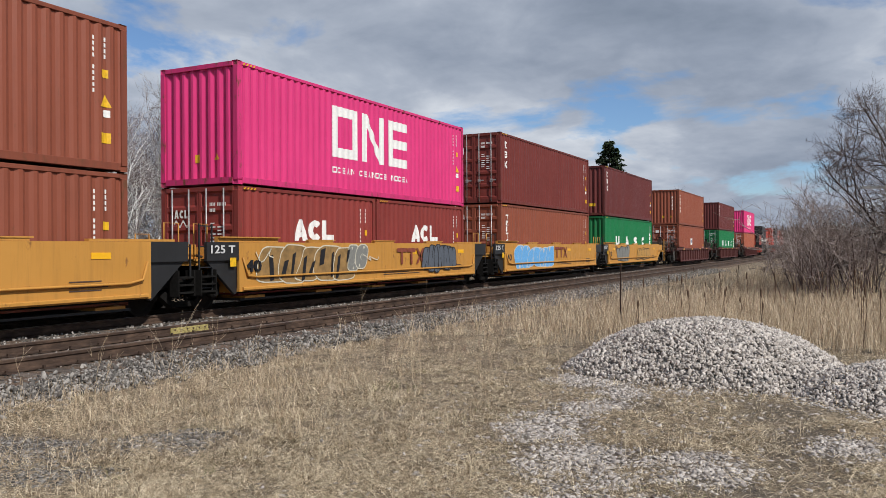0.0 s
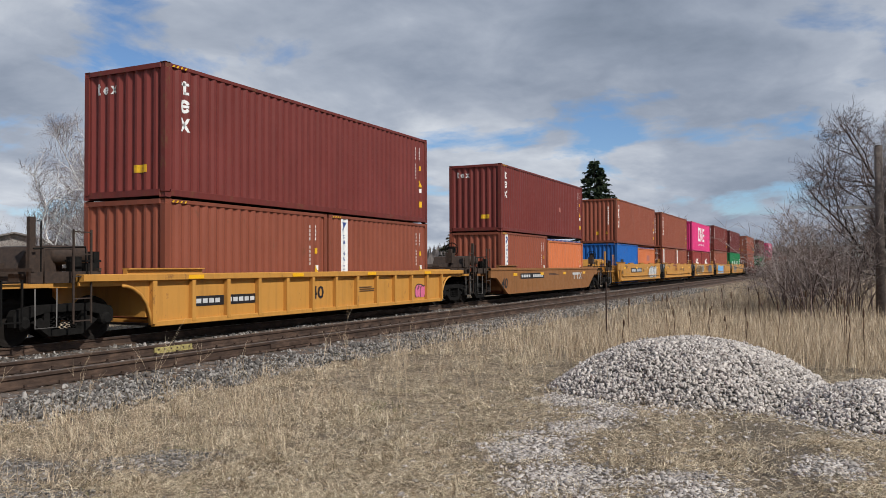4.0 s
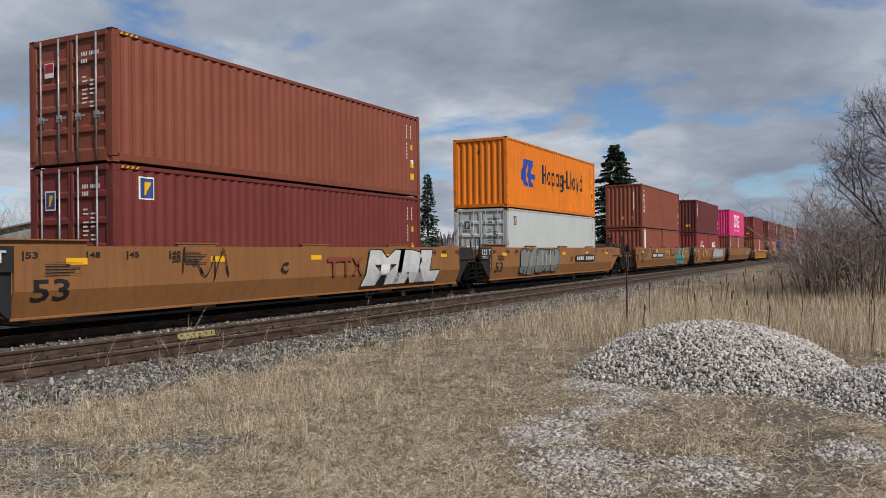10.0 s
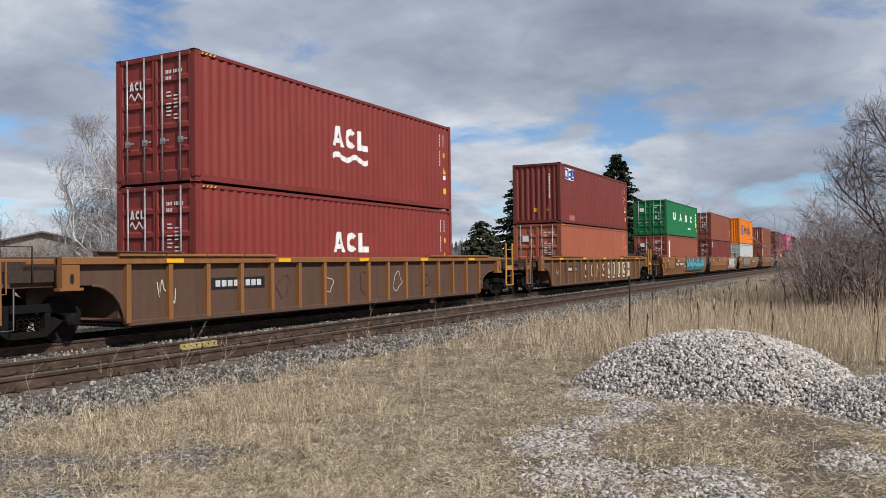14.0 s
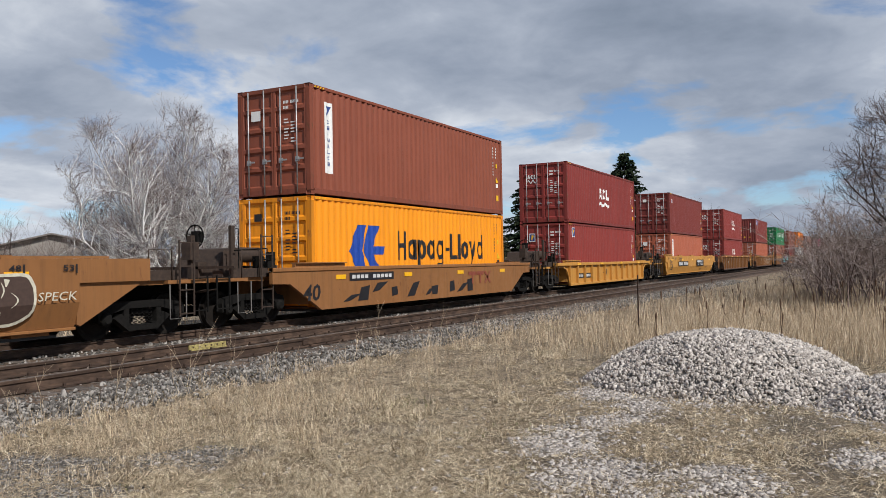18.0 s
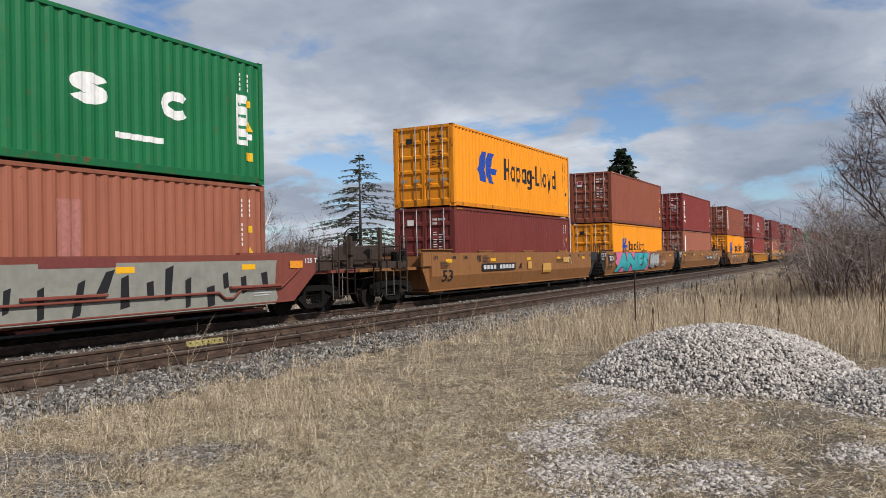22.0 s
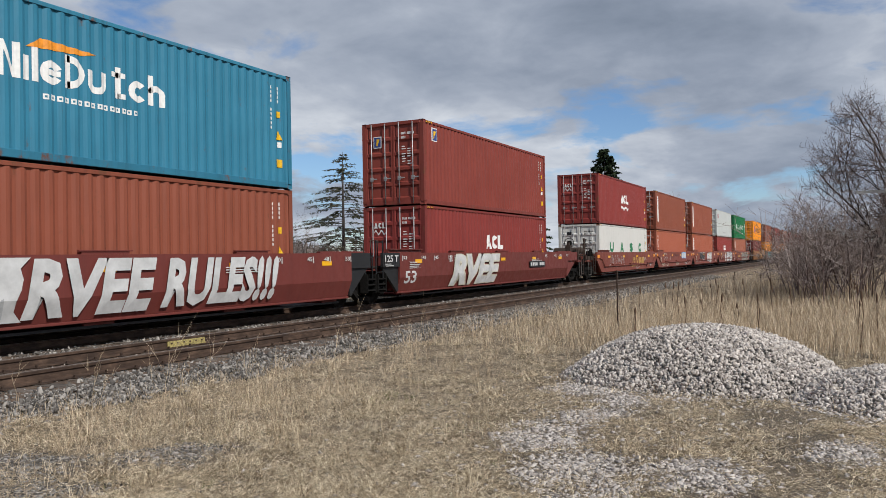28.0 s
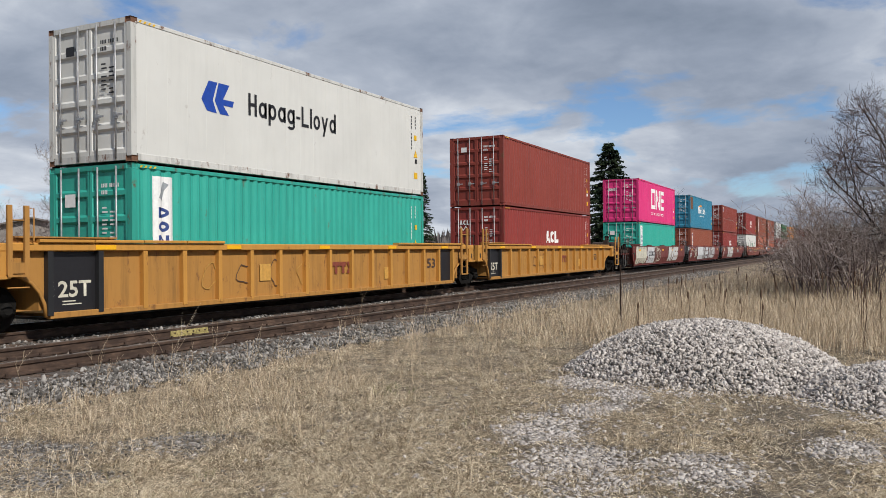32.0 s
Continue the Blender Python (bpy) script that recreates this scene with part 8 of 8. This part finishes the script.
s.ttx(4.83, 0.84, 1.85, 0.52)
s.throw(6.6, 7.5, 0.52, 1.22, 1, "silver", "black", 2, 0.0, 0.03, 1)
s.throw(7.25, 12.2, 0.52, 1.55, 6, "silver", "black", 11, 0.1, 0.03, 2)
s.throw(11.6, 12.5, 0.56, 1.26, 1, "silver", "black", 3, 0.0, 0.03, 1)
s.word("CANADIAN ROLLING STOCK", 5.05, 8.6, 0.46, 0.62, "black", 0.02, 0.0, "graffiti")
s.tag(-0.2, 0.70, 0.8, 0.8, "black", 13, 7)
s.tag(0.6, 1.1, 1.4, 0.4, "black", 14, 6)
s.bars([(0.80, 1.22, 0.82, 1.35), (-1.15, -0.6, 0.42, 0.8), (2.4, 2.8, 0.9, 1.3)], "cleanpaint", "paint_patch")
s.word("BANDO", 12.45, 13.3, 1.05, 1.25, "black", 0.1, 0.0, "graffiti")
s.tag(12.4, 0.55, 0.9, 0.45, "black", 15, 5)
s = S[13]
stencils(s, art=False)
s.plate(1.41, 4.61, 0.91, 1.21)
s.word("B", 5.0, 5.3, 0.95, 1.19, "dark")
s.bars([(2.30, 2.90, 1.24, 1.50), (6.4, 6.8, 1.05, 1.4)], "cleanpaint", "paint_patch")
for i in range(2):
    s.line([(8.62 + 0.62 * i + 0.40 * math.cos(a * 0.4), 0.98 + (0.40 + 0.05 * i) * math.sin(a * 0.4)) for a in range(17)], 0.045, "cyan", ("hoop", i))
    s.line([(8.85 + 0.62 * i, 1.12), (8.70 + 0.62 * i, 1.20), (8.52 + 0.62 * i, 1.05), (8.55 + 0.62 * i, 0.82), (8.75 + 0.62 * i, 0.80), (8.78 + 0.62 * i, 0.98), (8.66 + 0.62 * i, 0.97)], 0.045, "cyan", ("hoop_in", i))
s.line([(9.4, 1.02), (9.75, 1.18), (9.62, 0.84), (9.3, 0.72)], 0.045, "cyan", "hoop_tail")
s.throw(7.35, 8.7, 1.05, 1.5, 4, "cantan", "black", 12, 0.0, 0.018, 1)
for i in range(2):
    x = 9.75 + 1.35 * i
    g = [(x + 0.62, 1.58), (x + 1.02, 1.54), (x + 1.00, 1.38), (x + 0.66, 1.30), (x + 0.42, 0.98), (x + 0.36, 0.62), (x + 0.72, 0.62), (x + 0.76, 0.78), (x + 0.52, 0.80), (x + 0.54, 0.94), (x + 1.02, 0.98), (x + 1.02, 0.44), (x - 0.04, 0.44), (x + 0.12, 1.0), (x + 0.22, 1.26)]
    mid = (x + 0.5, 1.0)
    s.n += 1
    s.shapes("graffiti", [([(mid[0] + (a - mid[0]) * 1.07, mid[1] + (b - mid[1]) * 1.04) for a, b in g], 0.0)], "cream", ("g_rim", i))
    s.shapes("graffiti", [(g, 0.001)], "cyan", ("g_fill", i))
s.tag(-0.8, 1.0, 0.7, 0.5, "dark", 16, 5)
s = S[14]
stencils(s)
s.throw(0.75, 5.2, 0.46, 1.53, 5, "grey", "black", 13, 0.2, 0.05, 2)
s.wedges(0.9, 5.1, 0.5, 1.5, 7, "silver", 13, 0.25)
s.tag(0.6, 0.5, 0.3, 0.9, "skyblue", 17, 1)
s.tag(5.2, 0.5, 0.3, 0.9, "skyblue", 18, 1)
s.plate(7.77, 10.85, 0.90, 1.19)
s.word("A", 7.0, 7.3, 0.92, 1.17, "black", 0.06)
s = S[15]
stencils(s)
s.tag(1.42, 0.82, 1.4, 0.74, "black", 19, 8)
s.word("C", 4.65, 4.92, 0.94, 1.20, "black", 0.05)
s.ttx(6.55, 0.80, 1.7, 0.50)
s.spray("MRL", 8.45, 12.9, 0.46, 1.48, "white", "black", 0.35, 0.11)
s = S[16]
stencils(s, art=False)
s.plate(1.25, 4.42, 0.89, 1.17)
s.word("B", 4.75, 5.04, 0.98, 1.17, "black")
s.slab(5.4, 12.9, 0.40, 1.0, "black", 14, 0.4)
s.burner(5.7, 13.0, 0.50, 1.48, 6, "cyan", "black", "pinkspray", 14, "mauve")
s.tag(4.2, 0.5, 1.0, 0.4, "cream", 21, 4)
s = S[17]
s.plate(0.25, 1.75, 0.86, 1.12, 8)
s.word("20", -0.12, 0.10, 1.10, 1.22, "black")
s.word("40", -0.12, 0.10, 0.94, 1.06, "black")
for i, ch in enumerate("SGNS"):
    s.word(ch, 2.95 + i * 1.02, 3.55 + i * 1.02, 0.52, 1.24, "cream", 0.05, 0.0, "graffiti")
for i, ch in enumerate("SLUSH"):
    s.bars([(7.06 + i * 1.0, 7.92 + i * 1.0, 0.42, 1.28)], "cream", "graffiti")
    s.word(ch, 7.14 + i * 1.0, 7.84 + i * 1.0, 0.50, 1.22, "dark", 0.0, 0.0, "graffiti")
s.tag(-1.4, 0.7, 0.5, 0.5, "cream", 22, 5)
s = S[18]
s.plate(0.25, 2.0, 0.86, 1.12, 8)
for i in range(5):
    s.line([(2.7 + i * 1.8 + (0.24 + 0.07 * math.sin(a + i)) * math.cos(a * 0.35), 0.85 + (0.25 + 0.08 * math.sin(0.7 * a + 2 * i)) * math.sin(a * 0.35)) for a in range(19)], 0.022, "cream" if i % 2 else "dark", ("lobe", 18, i))
s.tag(-1.3, 0.6, 0.5, 0.6, "cream", 37, 5)
s = S[19]
stencils(s, art=False)
s.plate(1.0, 4.4, 0.85, 1.18)
s.bars([(7.6, 10.5, 0.78, 1.28)], "black", "emblem_board")
s.ttx(7.85, 0.84, 2.3, 0.38, "white")
s.small_print(11.5, 0.7, 2, 0.8)
s.word("GWF13", 9.0, 9.8, 0.47, 0.58, "black", 0.03)
s = S[20]
s.plate(0.62, 2.80, 0.52, 0.76)
s.word("40", 4.89, 5.50, 0.58, 0.94, "black")
s.bars([(6.1, 6.5, 0.62, 0.90)], "dark", "data_box")
s.small_print(8.0, 1.0, 2, 1.4)
s = S[21]
s.word("40", -0.75, -0.05, 0.48, 0.90, "black", 0.06)
s.wedges(0.6, 9.3, 0.30, 0.92, 10, "black", 15, 0.9)
s.plate(1.24, 3.5, 0.94, 1.16)
s.ttx(8.45, 0.64, 1.85, 0.42)
s = S[22]
stencils(s)
s.plate(7.75, 10.75, 0.87, 1.16)
s.word("B", 7.05, 7.33, 0.89, 1.14, "black")
s.tag(-0.8, 0.9, 2.4, 0.5, "dark", 41, 9)
s.tag(4.6, 0.85, 1.6, 0.5, "dark", 42, 7)
s.tag(11.0, 0.55, 1.6, 0.95, "cream", 43, 8)
s.throw(12.6, 13.5, 0.5, 1.3, 1, "dark", "cream", 16, 0.0, 0.05, 3)
s.word("SPECK", 13.6, 14.35, 0.85, 1.0, "cream", 0.03, 0.0, "graffiti")
s = S[23]
stencils(s)
s.bars([(-1.9, -0.95, 1.02, 1.40)], "black", "graffiti")
s.word("TIO", -1.82, -1.02, 1.08, 1.34, "white", 0.0, 0.03, "graffiti")
s.slab(-0.9, 7.15, 0.42, 1.53, "pinkspray", 17, 0.6)
s.spray("ANES", -0.45, 6.8, 0.44, 1.50, "cyan", "black", 0.45, 0.075)
s.wedges(-0.2, 6.6, 0.5, 1.45, 9, "paleaqua", 17, 0.12)
s.throw(7.35, 9.5, 0.55, 1.48, 4, "silver", "black", 18, 0.05)
s.word("WORE", 10.46, 11.5, 0.55, 0.95, "white", 0.1, 0.0, "graffiti")
s.tag(9.9, 1.05, 1.6, 0.35, "dark", 44, 7)
s = S[24]
stencils(s, art=False)
s.plate(1.47, 4.58, 0.90, 1.17)
s.word("A", 4.97, 5.3, 0.92, 1.16, "black", 0.06)
s.bars([(5.9, 6.3, 0.9, 1.2), (7.6, 8.6, 0.7, 1.1), (10.2, 11.0, 1.1, 1.35)], "cleanpaint", "paint_patch")
s.tag(10.6, 1.0, 0.8, 0.4, "cream", 45, 4)
s = S[25]
s.bars([(0.75 + i * 0.235, 0.93 + i * 0.235, 0.84, 1.08) for i in range(10) if i != 4], "gold", "number_bars")
s.word("B", 3.7, 4.0, 0.80, 1.05, "white")
s.slab(4.3, 12.3, 0.36, 1.42, "putty", 19, 0.45)
s.wedges(4.7, 12.1, 0.42, 1.38, 13, "black", 19, 0.7)
s.bars([(2.6, 4.2, 1.2, 1.5), (6.0, 7.6, 1.34, 1.52)], "oxide", "paint_patch")
s.tag(-0.7, 0.5, 2.6, 0.26, "white", 46, 10)
s.tag(0.4, 1.15, 1.6, 0.35, "black", 47, 7)
s.small_print(0.0, 0.95, 5, 0.6, "cream")
s = S[26]
s.throw(3.66, 4.62, 0.42, 1.4, 1, "white", "black", 20, 0.0, 0.02, 1)
s.slab(4.9, 9.9, 0.44, 1.40, "black", 21, 0.2)
s.throw(5.1, 9.7, 0.46, 1.50, 5, "white", "black", 21, 0.08, 0.02, 2, 0.70)
s.wedges(5.2, 9.6, 0.5, 1.4, 7, "black", 22, 0.35)
s.word("C", 3.24, 3.52, 0.85, 1.09, "white")
s.bars([(4.83 + i * 0.1, 4.9 + i * 0.1, 1.37, 1.47) for i in range(9)], "white", "number_bars")
s.tag(0.8, 0.6, 2.0, 0.8, "cream", 48, 9)
s.tag(1.2, 0.55, 0.9, 0.8, "black", 49, 5)
s.line([(11.45 + 0.40 * math.cos(a * 0.4), 1.05 + 0.36 * math.sin(a * 0.4)) for a in range(17)], 0.03, "cream", "ring_a")
s.tag(11.15, 0.85, 0.6, 0.4, "cream", 23, 4)
s = S[27]
s.spray("JUNG", 1.95, 4.8, 0.62, 1.46, "black", "white", 0.3, 0.11)
s.word("PEAR", 0.13, 1.15, 0.57, 0.78, "white", 0.0, 0.0, "graffiti")
s.throw(6.4, 9.1, 0.50, 1.48, 5, "white", "dark", 24, 0.06, 0.025, 2, 0.85)
s.tag(10.6, 0.8, 0.8, 0.55, "cream", 51, 5)
s.tag(0.9, 1.1, 0.8, 0.35, "black", 52, 4)
s.small_print(-0.2, 1.1, 6, 0.5, "cream")
s.small_print(4.9, 1.42, 1, 1.0, "white")
s = S[28]
s.word("APLUS!", 1.24, 2.1, 1.29, 1.47, "cream", 0.03, 0.0, "graffiti")
s.throw(8.4, 10.15, 1.02, 1.48, 5, "white", "skyblue", 25, 0.05, 0.04, 0)
s.word("FORTE", 9.6, 11.2, 0.50, 0.70, "white", 0.0, 0.02, "graffiti")
s.tag(1.18, 0.88, 1.2, 0.32, "white", 53, 8)
s.word("FORTE", 0.41, 1.5, 0.47, 0.69, "cream", 0.05, 0.0, "graffiti")
s.word("forto", 2.1, 2.9, 0.48, 0.69, "cream", 0.05, 0.0, "graffiti")
s.word("CAUSR", 5.7, 6.9, 0.50, 0.69, "cream", 0.0, 0.0, "graffiti")
s.word("E", 3.28, 3.5, 0.96, 1.17, "white")
s.tag(3.9, 0.95, 2.8, 0.5, "black", 54, 10)
s.tag(10.6, 1.15, 0.7, 0.35, "black", 55, 4)
s.small_print(-0.2, 1.1, 6, 0.5, "cream")
s = S[29]
for i, k in enumerate(("leg", "posts", "step", "bars")):
    polys = [[(a + (b - 0.80) * 0.35, b) for a, b in q] for q in glyph(k, 6.55 + i * 0.80, 0.80, 0.68, 0.42, 0.15)]
    s.put("car_emblem", mark("emblem_" + k, polys), "gold", ("emblem", k))
s.n += 1
s.shapes("car_emblem", [([(6.2, 0.60), (6.5, 0.72), (9.7, 0.78), (8.0, 0.68)], 0.0)], "gold", "swoosh")
s.tag(7.35, 0.48, 1.0, 0.2, "white", 56, 4)
s.tag(1.0, 0.7, 3.6, 0.7, "white", 57, 14)
s.tag(9.5, 0.8, 0.9, 0.5, "cream", 58, 5)
for n in (25, 26, 27, 28, 29):
    S[n].bars([(-1.55, -1.05, 1.22, 1.40), (12.7, 13.2, 1.22, 1.40)], "orange", "reflector_panel")
    S[n].word("125 T", 13.3, 13.8, 1.34, 1.46, "white")
    S[n].small_print(11.4, 0.72, 3, 0.6, "white")
for n in (30, 31):
    stencils(S[n], "53", "white")
s = S[30]
s.spray("RVEE", 1.5, 5.5, 0.42, 1.50, "white", "cream", 0.4, 0.04)
s.plate(9.0, 11.0, 0.92, 1.18, 8)
s = S[31]
s.tag(-0.9, 0.9, 0.9, 0.5, "cream", 61, 6)
s.word("BAN", 0.1, 1.1, 0.62, 1.4, "cream", 0.1, 0.0, "graffiti")
s.slab(1.5, 4.5, 0.42, 1.52, "white", 26, 0.3)
s.wedges(1.7, 4.3, 0.45, 1.1, 5, "silver", 26, 0.35)
s.word("RVEE", 4.45, 7.2, 0.44, 1.50, "white", 0.2, 0.045, "graffiti")
s.word("RULES!!!", 7.55, 11.1, 0.46, 1.52, "white", 0.2, 0.045, "graffiti")
s = S[32]
s.throw(-1.9, 0.75, 0.40, 1.52, 4, "cream", "black", 27, 0.05, 0.02, 2)
s.slab(0.95, 3.35, 0.42, 1.5, "white", 28, 0.35)
s.wedges(1.1, 3.3, 0.45, 1.4, 5, "rustbare", 28, 0.4)
s.throw(3.4, 5.0, 0.5, 1.45, 2, "rustbare", "cream", 29, 0.0, 0.05, 1)
s.plate(1.42, 3.44, 0.92, 1.20, 8)
s.tag(3.6, 0.7, 1.5, 0.7, "cream", 62, 5)
s.spray("RVEE", 7.95, 11.5, 0.50, 1.48, "white", "cream", 0.4, 0.04)
for n in (33, 34, 35):
    s = S[n]
    s.bars([(-2.10, -1.02, 0.33, 1.42)], "black", "black_panel")
    s.word("125T", -1.98, -1.14, 0.60, 0.90, "cream", 0.0, 0.02)
    s.small_print(-1.75, 0.52, 2, 0.4, "cream")
    if n > 33:
        s.bars([(12.75, 13.75, 0.33, 1.42)], "black", "black_panel")
    s.word("53", 12.05, 12.62, 0.81, 1.13, "dark")
    s.word("20", 0.0, 0.2, 1.12, 1.23, "dark")
    s.word("40", 0.0, 0.2, 0.96, 1.07, "dark")
    for i in range(4):
        s.line([(1.95 + i * 1.12 + (0.24 + 0.07 * math.sin(3 * a * 0.35 + i + n)) * math.cos(a * 0.35), 0.88 + (0.26 + 0.08 * math.sin(2 * a * 0.35 + 2 * i)) * math.sin(a * 0.35)) for a in range(19)], 0.022, "dark" if i % 3 else "gold", ("lobe", n, i))
    s.ttx(6.6, 0.78, 1.0, 0.32)
    s.bars([(9.3, 9.8, 0.55, 0.9), (3.6, 4.0, 0.7, 1.1)], "cleanpaint", "paint_patch")

# ---- the train rolls ----


def motions():
    """Every car and container rolls along the far track; wheels turn while they pass the camera."""
    for ob, x, z in MOVERS:
        walk(ob, [(t, pose(x + s, TRACK_Y, z)) for t, s in ROLLED])
    at = {car: x for car, x, z in MOVERS}
    times, dist = [t for t, s in ROLLED], [s for t, s in ROLLED]
    for w, car, off in WHEELS:
        x = at[car] + off
        base = w.matrix_basis.translation.copy()
        rows, last = [], None
        for k in range(0, 32 * FPS + 1):
            t = k / FPS
            s = float(np.interp(t, times, dist))
            if -8 < x + s < 24:
                rows.append((t, Matrix.Translation(base) @ Euler((0, (s / 0.42) % (2 * math.pi), 0)).to_matrix().to_4x4()))
        if len(rows) < 2:
            continue
        if rows[0][0] > 0:
            rows.insert(0, (0, rows[0][1]))
        if rows[-1][0] < 32:
            rows.append((32, rows[-1][1]))
        walk(w, rows)


motions()
